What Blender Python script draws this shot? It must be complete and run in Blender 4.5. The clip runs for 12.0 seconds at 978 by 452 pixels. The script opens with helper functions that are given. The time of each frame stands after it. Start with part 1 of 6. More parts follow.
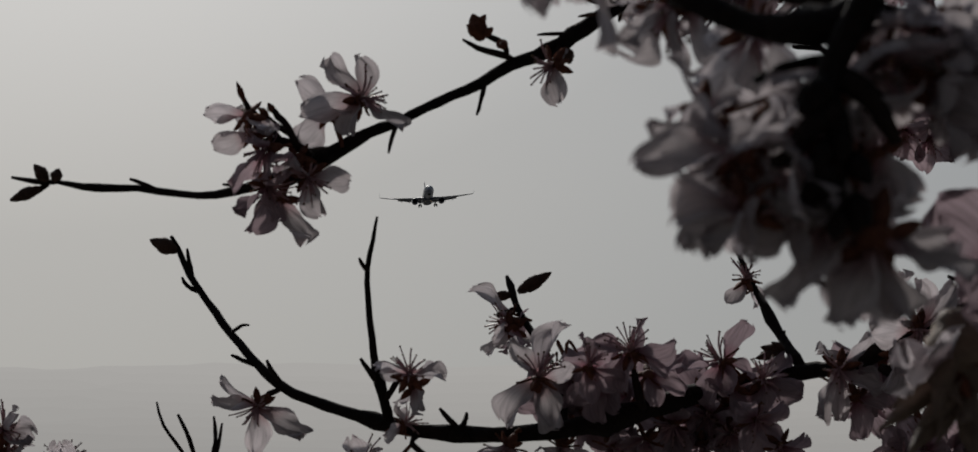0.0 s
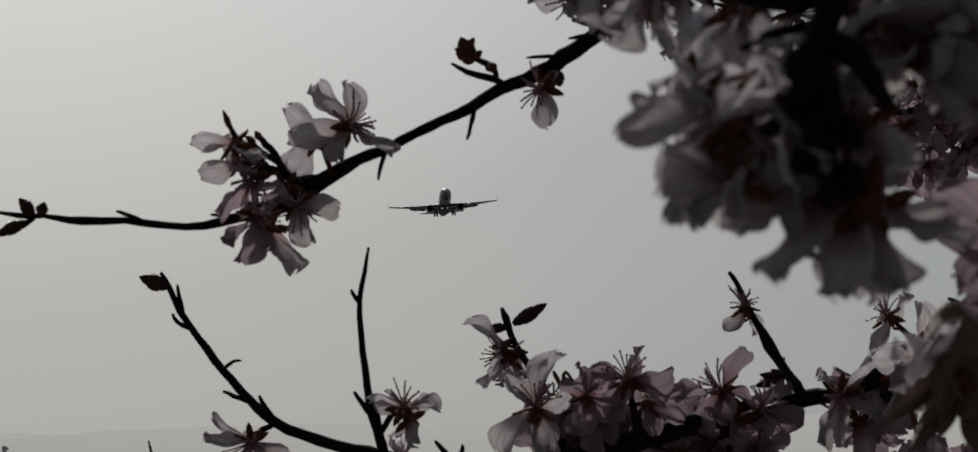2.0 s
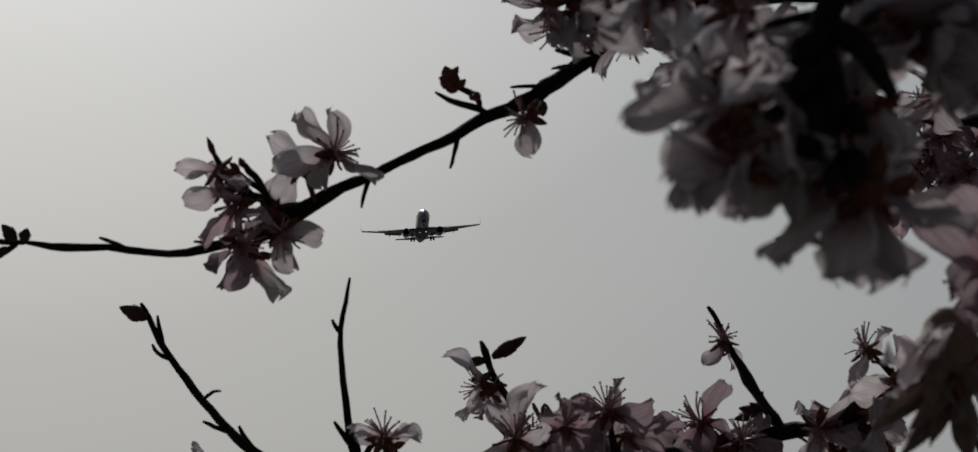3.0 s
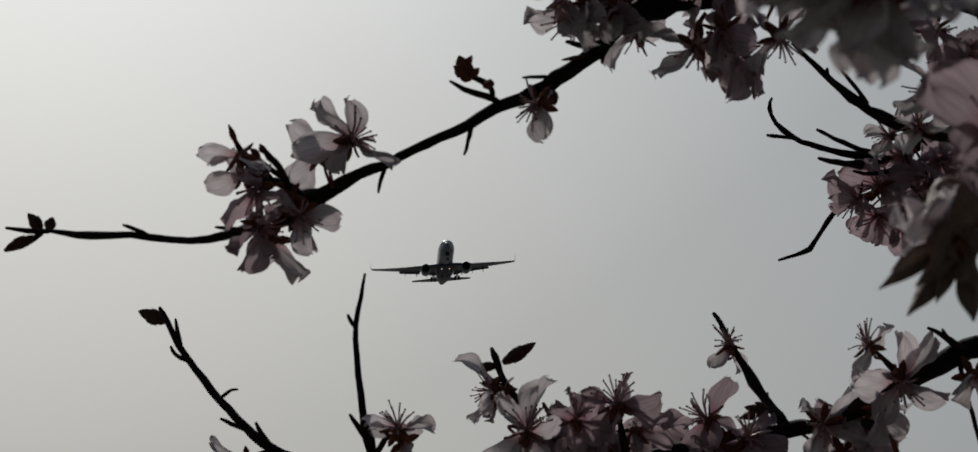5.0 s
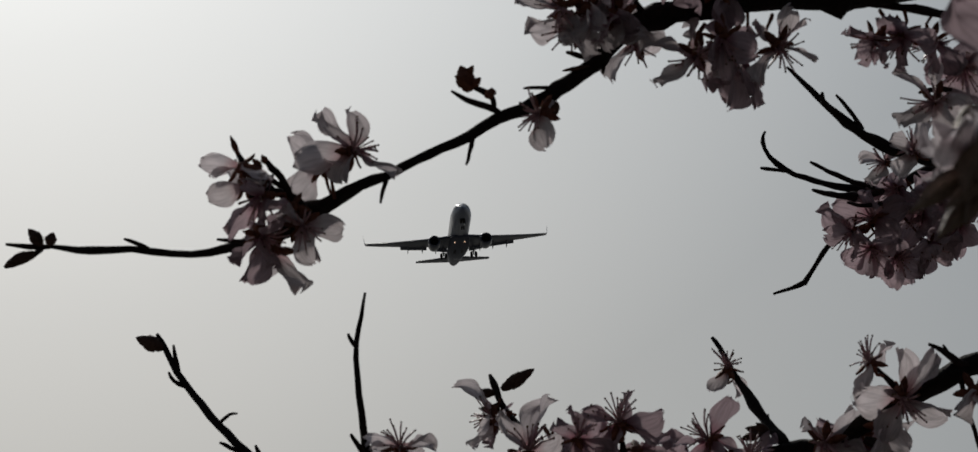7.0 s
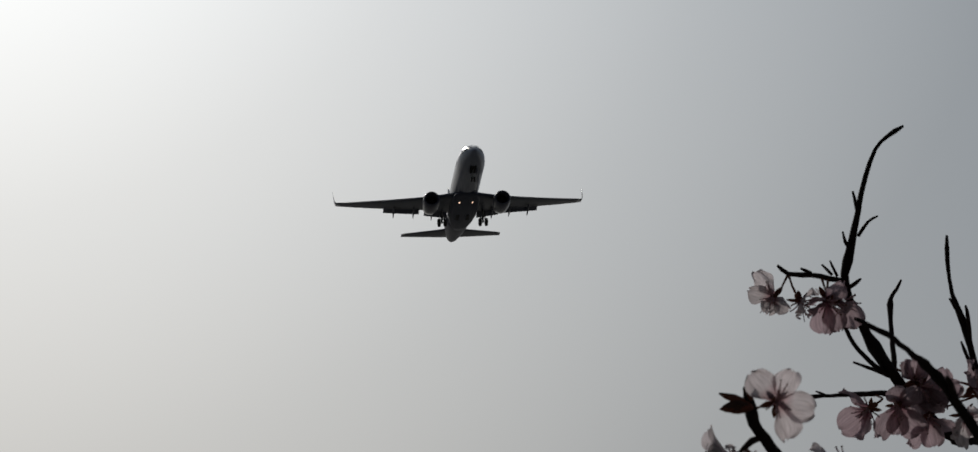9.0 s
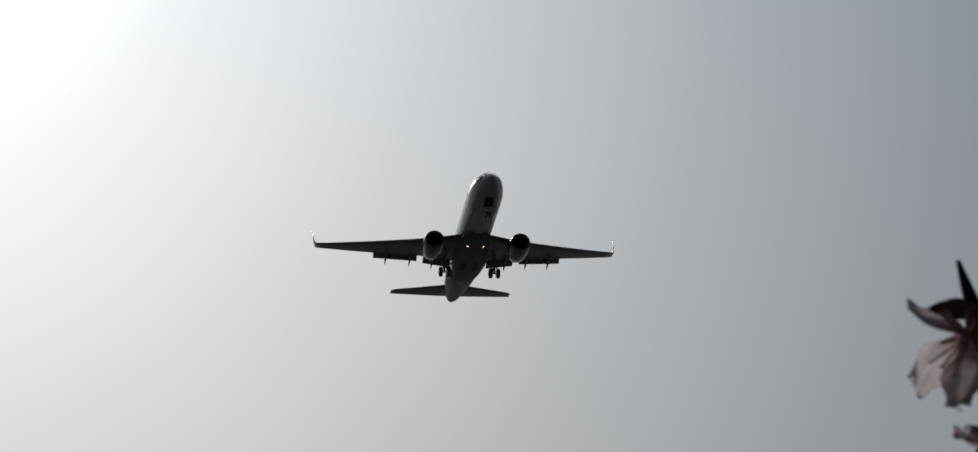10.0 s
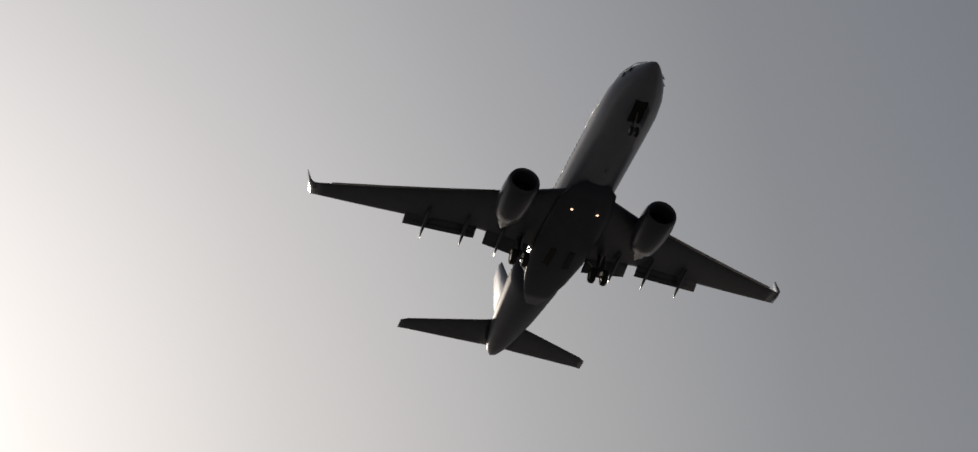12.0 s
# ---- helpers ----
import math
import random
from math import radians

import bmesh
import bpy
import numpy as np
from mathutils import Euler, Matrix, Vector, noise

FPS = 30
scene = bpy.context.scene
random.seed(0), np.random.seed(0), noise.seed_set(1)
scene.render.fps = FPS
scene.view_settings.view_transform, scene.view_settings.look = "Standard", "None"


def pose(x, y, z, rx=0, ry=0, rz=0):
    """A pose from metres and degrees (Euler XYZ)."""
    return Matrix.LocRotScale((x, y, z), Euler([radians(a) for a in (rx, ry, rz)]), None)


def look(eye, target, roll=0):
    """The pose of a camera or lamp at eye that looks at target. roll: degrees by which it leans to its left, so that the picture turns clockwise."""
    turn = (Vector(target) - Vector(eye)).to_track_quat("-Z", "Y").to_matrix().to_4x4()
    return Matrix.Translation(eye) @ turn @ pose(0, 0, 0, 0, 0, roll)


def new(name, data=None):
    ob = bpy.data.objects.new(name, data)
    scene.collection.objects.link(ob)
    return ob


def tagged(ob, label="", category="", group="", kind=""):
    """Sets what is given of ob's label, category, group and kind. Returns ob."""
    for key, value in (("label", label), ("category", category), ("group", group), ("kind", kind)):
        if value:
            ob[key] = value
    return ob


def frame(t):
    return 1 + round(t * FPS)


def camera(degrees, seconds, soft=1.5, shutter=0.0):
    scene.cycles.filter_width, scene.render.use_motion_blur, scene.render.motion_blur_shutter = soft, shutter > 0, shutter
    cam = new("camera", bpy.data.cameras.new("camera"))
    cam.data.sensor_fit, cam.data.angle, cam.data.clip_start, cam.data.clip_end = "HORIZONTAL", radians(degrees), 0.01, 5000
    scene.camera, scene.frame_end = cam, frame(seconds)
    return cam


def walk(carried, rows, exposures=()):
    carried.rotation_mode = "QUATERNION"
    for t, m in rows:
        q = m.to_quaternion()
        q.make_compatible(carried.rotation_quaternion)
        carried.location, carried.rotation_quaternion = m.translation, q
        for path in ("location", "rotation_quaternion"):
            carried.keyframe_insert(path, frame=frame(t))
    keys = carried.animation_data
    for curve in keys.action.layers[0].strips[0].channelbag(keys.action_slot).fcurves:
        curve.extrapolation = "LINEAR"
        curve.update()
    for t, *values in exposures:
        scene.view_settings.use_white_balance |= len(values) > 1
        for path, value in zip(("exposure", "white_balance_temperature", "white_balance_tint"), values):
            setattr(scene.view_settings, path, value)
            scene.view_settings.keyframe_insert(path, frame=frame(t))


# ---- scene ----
# ---- camera and its way ----
cam = camera(22.0, 12.0, soft=1.12)
cam.data.dof.use_dof = True
cam.data.dof.focus_distance = 3.0
cam.data.dof.aperture_fstop = 70.0

WAY = [  # seconds, eye, a point a metre ahead, lean
    (0.0, 0.00000, 0.00000, 1.60000, 0.00000, 0.98944, 1.74495, -0.125),
    (0.5, 0.01320, 0.00296, 1.59733, 0.00983, 0.99295, 1.73836, -0.672),
    (1.0, 0.02116, 0.00634, 1.60095, 0.00960, 0.99533, 1.74849, -1.168),
    (1.5, 0.01964, 0.00654, 1.59779, 0.00664, 0.99340, 1.75883, -1.131),
    (2.0, 0.00306, 0.01590, 1.59007, 0.00314, 1.00176, 1.75764, -1.104),
    (2.5, -0.00465, 0.01644, 1.58211, 0.00433, 1.00001, 1.76243, -0.972),
    (3.0, -0.00302, 0.01458, 1.57888, 0.01042, 0.99636, 1.76842, -0.891),
    (5.0, -0.01112, -0.00137, 1.52025, 0.00480, 0.96993, 1.75755, -1.027),
    (5.5, -0.01427, 0.00276, 1.50150, 0.00579, 0.97094, 1.75097, -1.234),
    (6.0, -0.02086, 0.00891, 1.49321, 0.00286, 0.97465, 1.75166, -1.229),
    (6.5, -0.01859, 0.01761, 1.48677, 0.00690, 0.97901, 1.76074, -1.829),
    (6.7, -0.01973, 0.01547, 1.48322, 0.00700, 0.97659, 1.75804, -1.783),
    (8.3, -0.06681, -0.00692, 1.56061, -0.03400, 0.94347, 1.86995, -0.813),
    (8.4, -0.07154, -0.00226, 1.57590, -0.03683, 0.94754, 1.88681, -0.755),
    (8.5, -0.07507, 0.00213, 1.59194, -0.03845, 0.95049, 1.90701, -0.944),
    (9.0, -0.08905, -0.00992, 1.63705, -0.03360, 0.92498, 1.98761, -0.507),
    (9.5, -0.09556, -0.01415, 1.66842, -0.03254, 0.90888, 2.04796, 0.275),
    (10.0, -0.09588, -0.01828, 1.71986, -0.02012, 0.87798, 2.15688, 1.028),
    (10.5, -0.09638, -0.02056, 1.74677, -0.00582, 0.84880, 2.23258, -0.251),
    (11.0, -0.09698, -0.02258, 1.76466, 0.01226, 0.81872, 2.29407, -1.788),
    (11.5, -0.09793, -0.02373, 1.77058, 0.04244, 0.77732, 2.35249, -0.808),
    (12.0, -0.09948, -0.02413, 1.77255, 0.03083, 0.69842, 2.45148, 6.013),
]
EXPOSURES = [(0.0, 0.01, 6430, 10), (5.5, 0.05, 6450, 8.5), (9.0, -0.05, 6500, 9), (10.5, -0.16, 6500, 9.5), (11.4, -0.21, 6500, 10), (11.5, -0.23, 7200, 13), (12.0, 0.11, 7300, 14)]
walk(cam, [(t, look((x, y, z), (tx, ty, tz), roll)) for t, x, y, z, tx, ty, tz, roll in WAY], EXPOSURES)

# ---- sky and sun ----
SUN_TURN, SUN_HEIGHT = -12.0, 34.0
sun_way = Vector((math.sin(radians(SUN_TURN)) * math.cos(radians(SUN_HEIGHT)),
                  math.cos(radians(SUN_TURN)) * math.cos(radians(SUN_HEIGHT)), math.sin(radians(SUN_HEIGHT))))


def make_sky():
    world = bpy.data.worlds.new("hazy_sky")
    scene.world = world
    world.use_nodes = True
    nt = world.node_tree
    nt.nodes.clear()
    add, link = nt.nodes.new, nt.links.new
    out, back = add("ShaderNodeOutputWorld"), add("ShaderNodeBackground")
    sky = add("ShaderNodeTexSky")
    sky.sky_type, sky.sun_disc = "NISHITA", False
    sky.sun_elevation, sky.sun_rotation = radians(SUN_HEIGHT), radians(SUN_TURN)
    sky.air_density, sky.dust_density, sky.ozone_density = 1.0, 3.0, 1.5
    # haze: bright round the sun, falling off evenly with the angle from it
    where, dot = add("ShaderNodeTexCoord"), add("ShaderNodeVectorMath")
    dot.operation, dot.inputs[1].default_value = "DOT_PRODUCT", sun_way
    link(where.outputs["Generated"], dot.inputs[0])
    angle = add("ShaderNodeMath")
    angle.operation = "ARCCOSINE"
    link(dot.outputs["Value"], angle.inputs[0])
    span = add("ShaderNodeMapRange")
    span.inputs["From Max"].default_value = math.pi
    link(angle.outputs[0], span.inputs["Value"])
    ramp = add("ShaderNodeValToRGB")
    ramp.color_ramp.interpolation = "LINEAR"
    stops = HAZE
    while len(ramp.color_ramp.elements) < len(stops):
        ramp.color_ramp.elements.new(0.5)
    for element, (deg, r, g, b) in zip(ramp.color_ramp.elements, stops):
        element.position, element.color = deg / 180.0, (r, g, b, 1)
    link(span.outputs[0], ramp.inputs[0])
    split, rise = add("ShaderNodeSeparateXYZ"), add("ShaderNodeMath")
    link(where.outputs["Generated"], split.inputs[0])
    rise.operation = "ARCSINE"
    link(split.outputs["Z"], rise.inputs[0])
    high = add("ShaderNodeMapRange")
    high.inputs["From Max"].default_value = math.pi / 2
    link(rise.outputs[0], high.inputs["Value"])
    thin = add("ShaderNodeValToRGB")
    while len(thin.color_ramp.elements) < len(THIN):
        thin.color_ramp.elements.new(0.5)
    for element, (deg, r, g, b) in zip(thin.color_ramp.elements, THIN):
        element.position, element.color = deg / 90.0, (r, g, b, 1)
    link(high.outputs[0], thin.inputs[0])
    veil = add("ShaderNodeVectorMath")
    veil.operation = "MULTIPLY"
    link(ramp.outputs[0], veil.inputs[0])
    link(thin.outputs[0], veil.inputs[1])
    times = add("ShaderNodeVectorMath")
    times.operation, times.inputs[3].default_value = "SCALE", HAZE_STRENGTH
    link(veil.outputs[0], times.inputs[0])
    low = add("ShaderNodeVectorMath")
    low.operation, low.inputs[3].default_value = "SCALE", SKY_STRENGTH
    link(sky.outputs[0], low.inputs[0])
    total = add("ShaderNodeVectorMath")
    total.operation = "ADD"
    link(times.outputs[0], total.inputs[0])
    link(low.outputs[0], total.inputs[1])
    link(total.outputs[0], back.inputs[0])
    link(back.outputs[0], out.inputs[0])


# degrees from the sun and the colour of the haze there
HAZE = [(0, 0.95, 0.95, 0.94), (8, 0.49, 0.49, 0.488), (14, 0.335, 0.337, 0.338), (20, 0.2215, 0.228, 0.2336), (26, 0.1415, 0.15, 0.1585), (32, 0.1095, 0.12, 0.1318),
        (40, 0.0855, 0.096, 0.1067), (60, 0.049, 0.052, 0.057), (90, 0.023, 0.0245, 0.0275), (180, 0.0135, 0.0145, 0.017)]
# height in degrees and how the haze thins and turns bluer with it
THIN = [(0, 0.965, 0.897, 0.815), (9, 0.880, 0.83, 0.768), (20, 0.692, 0.70, 0.70), (30, 0.565, 0.60, 0.635), (45, 0.45, 0.49, 0.545), (90, 0.29, 0.33, 0.38)]
HAZE_STRENGTH = 2.0 / 0.7
SKY_STRENGTH = 0.005
make_sky()
lamp = bpy.data.lights.new("sun", "SUN")
lamp.energy, lamp.angle, lamp.color = 1.4, radians(3.0), (1.0, 0.95, 0.88)
sun = new("sun", lamp)
sun.matrix_world = look(sun_way * 50, (0, 0, 0))


# ---- materials ----
def material(name, base, rough=0.6, metal=0.0, grain=0.0, scale=60.0, bump=0.0, alt=None, coat=0.0, random_hue=0.0, shine=0.5):
    m = bpy.data.materials.new(name)
    m.use_nodes = True
    nt = m.node_tree
    add, link = nt.nodes.new, nt.links.new
    sh = nt.nodes["Principled BSDF"]
    sh.inputs["Roughness"].default_value, sh.inputs["Metallic"].default_value = rough, metal
    sh.inputs["Coat Weight"].default_value = coat
    sh.inputs["Specular IOR Level"].default_value = shine
    where = add("ShaderNodeTexCoord")
    fine, wide = add("ShaderNodeTexNoise"), add("ShaderNodeTexNoise")
    fine.inputs["Scale"].default_value, wide.inputs["Scale"].default_value = scale, scale / 9
    fine.inputs["Detail"].default_value = 6
    for n in (fine, wide):
        link(where.outputs["Object"], n.inputs["Vector"])
    both = add("ShaderNodeMix")
    both.data_type = "FLOAT"
    both.inputs[0].default_value = 0.5
    link(fine.outputs["Fac"], both.inputs[2])
    link(wide.outputs["Fac"], both.inputs[3])
    ramp = add("ShaderNodeValToRGB")
    other = alt or tuple(c * (1 - grain) for c in base)
    ramp.color_ramp.elements[0].position, ramp.color_ramp.elements[1].position = 0.36, 0.64
    ramp.color_ramp.elements[0].color, ramp.color_ramp.elements[1].color = (*other, 1), (*base, 1)
    link(both.outputs[0], ramp.inputs[0])
    colour = ramp.outputs[0]
    if random_hue:
        info, hue = add("ShaderNodeObjectInfo"), add("ShaderNodeHueSaturation")
        span = add("ShaderNodeMapRange")
        span.inputs["To Min"].default_value, span.inputs["To Max"].default_value = 1 - random_hue, 1 + random_hue
        link(info.outputs["Random"], span.inputs["Value"])
        link(span.outputs[0], hue.inputs["Value"])
        link(colour, hue.inputs["Color"])
        colour = hue.outputs[0]
    link(colour, sh.inputs["Base Color"])
    if bump:
        b = add("ShaderNodeBump")
        b.inputs["Strength"].default_value, b.inputs["Distance"].default_value = min(1.0, bump), 0.6 / scale
        link(fine.outputs["Fac"], b.inputs["Height"])
        link(b.outputs[0], sh.inputs["Normal"])
    return m


def petal_material(name, pale, pink, through_part):
    """Thin petal skin: part of the light goes through it. Pinker at the claw, faint veins run along it."""
    m = bpy.data.materials.new(name)
    m.use_nodes = True
    nt = m.node_tree
    nt.nodes.clear()
    add, link = nt.nodes.new, nt.links.new
    uv, split = add("ShaderNodeUVMap"), add("ShaderNodeSeparateXYZ")
    uv.uv_map = "UVMap"
    link(uv.outputs[0], split.inputs[0])
    ramp = add("ShaderNodeValToRGB")
    ramp.color_ramp.elements[0].color, ramp.color_ramp.elements[1].color = (*pink, 1), (*pale, 1)
    ramp.color_ramp.elements[0].position, ramp.color_ramp.elements[1].position = 0.02, 0.42
    link(split.outputs["Y"], ramp.inputs[0])
    stretch = add("ShaderNodeMapping")
    stretch.inputs["Scale"].default_value = (26, 2.2, 1)
    link(uv.outputs[0], stretch.inputs["Vector"])
    vein = add("ShaderNodeTexNoise")
    vein.inputs["Scale"].default_value, vein.inputs["Detail"].default_value = 1.0, 3
    link(stretch.outputs[0], vein.inputs["Vector"])
    tone = add("ShaderNodeMapRange")
    tone.inputs["From Min"].default_value, tone.inputs["From Max"].default_value = 0.35, 0.65
    tone.inputs["To Min"].default_value, tone.inputs["To Max"].default_value = 0.76, 1.06
    link(vein.outputs["Fac"], tone.inputs["Value"])
    info, own = add("ShaderNodeObjectInfo"), add("ShaderNodeMapRange")
    own.inputs["To Min"].default_value, own.inputs["To Max"].default_value = 0.68, 1.06
    link(info.outputs["Random"], own.inputs["Value"])
    mul = add("ShaderNodeMath")
    mul.operation = "MULTIPLY"
    link(tone.outputs[0], mul.inputs[0])
    link(own.outputs[0], mul.inputs[1])
    hue = add("ShaderNodeHueSaturation")
    link(mul.outputs[0], hue.inputs["Value"])
    link(ramp.outputs[0], hue.inputs["Color"])
    diff, trans, mix, out = add("ShaderNodeBsdfDiffuse"), add("ShaderNodeBsdfTranslucent"), add("ShaderNodeMixShader"), add("ShaderNodeOutputMaterial")
    bump = add("ShaderNodeBump")
    bump.inputs["Strength"].default_value, bump.inputs["Distance"].default_value = 0.5, 0.0008
    link(vein.outputs["Fac"], bump.inputs["Height"])
    for sh in (diff, trans):
        link(hue.outputs[0], sh.inputs["Color"])
        link(bump.outputs[0], sh.inputs["Normal"])
    mix.inputs[0].default_value = through_part
    link(diff.outputs[0], mix.inputs[1])
    link(trans.outputs[0], mix.inputs[2])
    link(mix.outputs[0], out.inputs[0])
    return m


def glow(name, colour, strength):
    m = bpy.data.materials.new(name)
    m.use_nodes = True
    nt = m.node_tree
    nt.nodes.clear()
    em, out = nt.nodes.new("ShaderNodeEmission"), nt.nodes.new("ShaderNodeOutputMaterial")
    em.inputs[0].default_value, em.inputs[1].default_value = (*colour, 1), strength
    nt.links.new(em.outputs[0], out.inputs[0])
    return m


BARK = material("bark", (0.022, 0.015, 0.013), 0.8, grain=0.6, scale=420, bump=0.8, shine=0.15)
TWIG = material("twig_bark", (0.03, 0.018, 0.015), 0.7, grain=0.55, scale=600, bump=0.6, shine=0.15)
BUD = material("bud_scales", (0.10, 0.055, 0.04), 0.6, grain=0.6, scale=700, bump=0.6, shine=0.15)
CALYX = material("calyx", (0.19, 0.07, 0.04), 0.7, alt=(0.09, 0.035, 0.025), scale=500, bump=0.3, shine=0.15)
LEAFBUD = material("young_leaf_bud", (0.27, 0.195, 0.145), 0.65, alt=(0.13, 0.09, 0.068), scale=260, bump=0.5, shine=0.2)
PETAL = petal_material("petal", (0.69, 0.62, 0.635), (0.48, 0.28, 0.30), 0.66)
# pinker kind, its colour also toned darker to suit the shaded clusters
PINK = petal_material("dim_pink_petal", (0.50, 0.38, 0.415), (0.36, 0.16, 0.20), 0.56)
FILAMENT = material("filament", (0.55, 0.33, 0.35), 0.5, grain=0.3, scale=500)
ANTHER = material("anther", (0.16, 0.08, 0.03), 0.7, grain=0.5, scale=900)
# white paint toned down to a dark blue-grey for the backlit body
DIM_WHITE = material("toned_down_white_paint", (0.17, 0.187, 0.25), 0.32, grain=0.15, scale=1.2, coat=0.2)
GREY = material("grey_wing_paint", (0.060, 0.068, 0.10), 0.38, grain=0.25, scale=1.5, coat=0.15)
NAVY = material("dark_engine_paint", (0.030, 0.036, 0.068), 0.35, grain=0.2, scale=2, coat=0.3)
# duller and darker than the front body, to keep the tail end dark
DUSK = material("dull_blue_grey", (0.052, 0.060, 0.092), 0.5, grain=0.2, scale=1.4, shine=0.25)
# near black that stands in for shade in wheel wells and inlets
DARK = material("cavity_shade", (0.02, 0.02, 0.022), 0.8, grain=0.4, scale=4)
METAL = material("bare_metal", (0.28, 0.28, 0.29), 0.45, 1.0, grain=0.25, scale=5)
TYRE = material("tyre_rubber", (0.025, 0.025, 0.026), 0.8, grain=0.3, scale=12)
GLASS = material("cockpit_glass", (0.03, 0.035, 0.04), 0.08, grain=0.1, scale=2)
LIGHT = glow("landing_light", (1.0, 0.66, 0.45), 2.2)
GRASS = material("dry_grass", (0.115, 0.112, 0.10), 0.9, alt=(0.15, 0.145, 0.13), scale=1.4, bump=0.8)
# haze put into the ridges' own glow, paler the farther they stand
HAZE_RIDGES = [glow("hill_haze_glow", (1.035 * v, 1.0 * v, 0.95 * v), 1.0) for v in np.linspace(0.298, 0.374, 12)]


# ---- mesh helpers ----
def mesh_of(name, verts, faces, mat, smooth=True):
    me = bpy.data.meshes.new(name)
    me.from_pydata([tuple(v) for v in verts], [], faces)
    me.materials.append(mat)
    if smooth:
        me.polygons.foreach_set("use_smooth", [True] * len(me.polygons))
    me.update()
    return me


def part(name, me, parent, m=None, label=""):
    ob = new(name, me)
    ob.parent = parent
    if m is not None:
        ob.matrix_basis = m
    return tagged(ob, label=label)


def lofted(rings, close=True, cap=True):
    """Quads between rings of equal length."""
    verts, faces, n = [], [], len(rings[0])
    for ring in rings:
        verts += [tuple(p) for p in ring]
    for i in range(len(rings) - 1):
        for j in range(n if close else n - 1):
            k = (j + 1) % n
            faces.append((i * n + j, i * n + k, (i + 1) * n + k, (i + 1) * n + j))
    if cap:
        faces.append(tuple(range(n))[::-1])
        faces.append(tuple((len(rings) - 1) * n + j for j in range(n)))
    return verts, faces


def joined(pieces):
    verts, faces = [], []
    for v, f in pieces:
        k = len(verts)
        verts += v
        faces += [tuple(i + k for i in q) for q in f]
    return verts, faces


def smooth_line(points, step):
    """A Catmull-Rom line through points (x, y, z, r), evenly cut."""
    pts = [np.array(p, float) for p in points]
    pts = [2 * pts[0] - pts[1]] + pts + [2 * pts[-1] - pts[-2]]
    line = []

    def lead(a, b, c):
        # the way through b, kept short beside a much longer stretch
        m, most = (c - a) / 2, 1.2 * min(np.linalg.norm((b - a)[:3]), np.linalg.norm((c - b)[:3]))
        return m * min(1.0, most / max(1e-9, np.linalg.norm(m[:3])))
    for a, b, c, d in zip(pts, pts[1:], pts[2:], pts[3:]):
        n = max(2, int(np.linalg.norm((c - b)[:3]) / step))
        m, w = lead(a, b, c), lead(b, c, d)
        for i in range(n):
            t = i / n
            line.append((2 * t ** 3 - 3 * t * t + 1) * b + (t ** 3 - 2 * t * t + t) * m + (3 * t * t - 2 * t ** 3) * c + (t ** 3 - t * t) * w)
    line.append(pts[-2])
    return line


def tube(points, step=0.004, sides=8, rough=0.1, knots=0.0, seed=0):
    """A bark-covered limb along points (x, y, z, r): uneven in thickness, with ring-like knots and a rounded tip."""
    rnd = random.Random(seed)
    line = smooth_line(points, step)
    rings, ref = [], Vector((0.3, 0.9, 0.2)).normalized()
    knot_at = {rnd.randrange(len(line)) for _ in range(int(len(line) * knots))}
    for i, p in enumerate(line):
        a, b = line[max(0, i - 1)], line[min(len(line) - 1, i + 1)]
        way = Vector((b - a)[:3]).normalized()
        side = way.cross(ref).normalized()
        up = side.cross(way)
        swell = 1.5 if i in knot_at else (1.15 if i - 1 in knot_at or i + 1 in knot_at else 1.0)
        r = max(p[3], 0.0004) * swell * (0.8 if i in (0, len(line) - 1) else 1.0)
        c = Vector(p[:3]) + Vector((rnd.uniform(-1, 1), rnd.uniform(-1, 1), rnd.uniform(-1, 1))) * r * 0.12
        rings.append([c + (side * math.cos(2 * math.pi * j / sides) + up * math.sin(2 * math.pi * j / sides)) * r * (1 + rnd.uniform(-rough, rough)) for j in range(sides)])
    return lofted(rings)


def ball(c, r, n=5, stretch=(1, 1, 1)):
    rings = [[Vector((c[0] + r * stretch[0] * math.sin(math.pi * (i + 0.15) / (n + 0.3)) * math.cos(2 * math.pi * j / 6),
                      c[1] + r * stretch[1] * math.sin(math.pi * (i + 0.15) / (n + 0.3)) * math.sin(2 * math.pi * j / 6),
                      c[2] + r * stretch[2] * math.cos(math.pi * (i + 0.15) / (n + 0.3)))) for j in range(6)] for i in range(n + 1)]
    return lofted(rings)


# ---- ground and distance ----
def make_ground():
    rings, n = [], 48
    for r in (0.6, 2, 5, 12, 40, 150, 600, 2000, 4600):
        rings.append([(r * math.cos(2 * math.pi * j / n), r * math.sin(2 * math.pi * j / n), 0.03 * noise.noise((r * math.cos(2 * math.pi * j / n), r * math.sin(2 * math.pi * j / n), 0)) if r < 600 else 0.0) for j in range(n)])
    v, f = lofted(rings, cap=False)
    f = [q[::-1] for q in f]
    v.append((0.0, 0.0, 0.0))
    f += [(len(v) - 1, j, (j + 1) % n) for j in range(n)]
    tagged(new("ground", mesh_of("ground", v, f, GRASS)), "dry grass field that reaches the horizon", "ground", kind="structure")


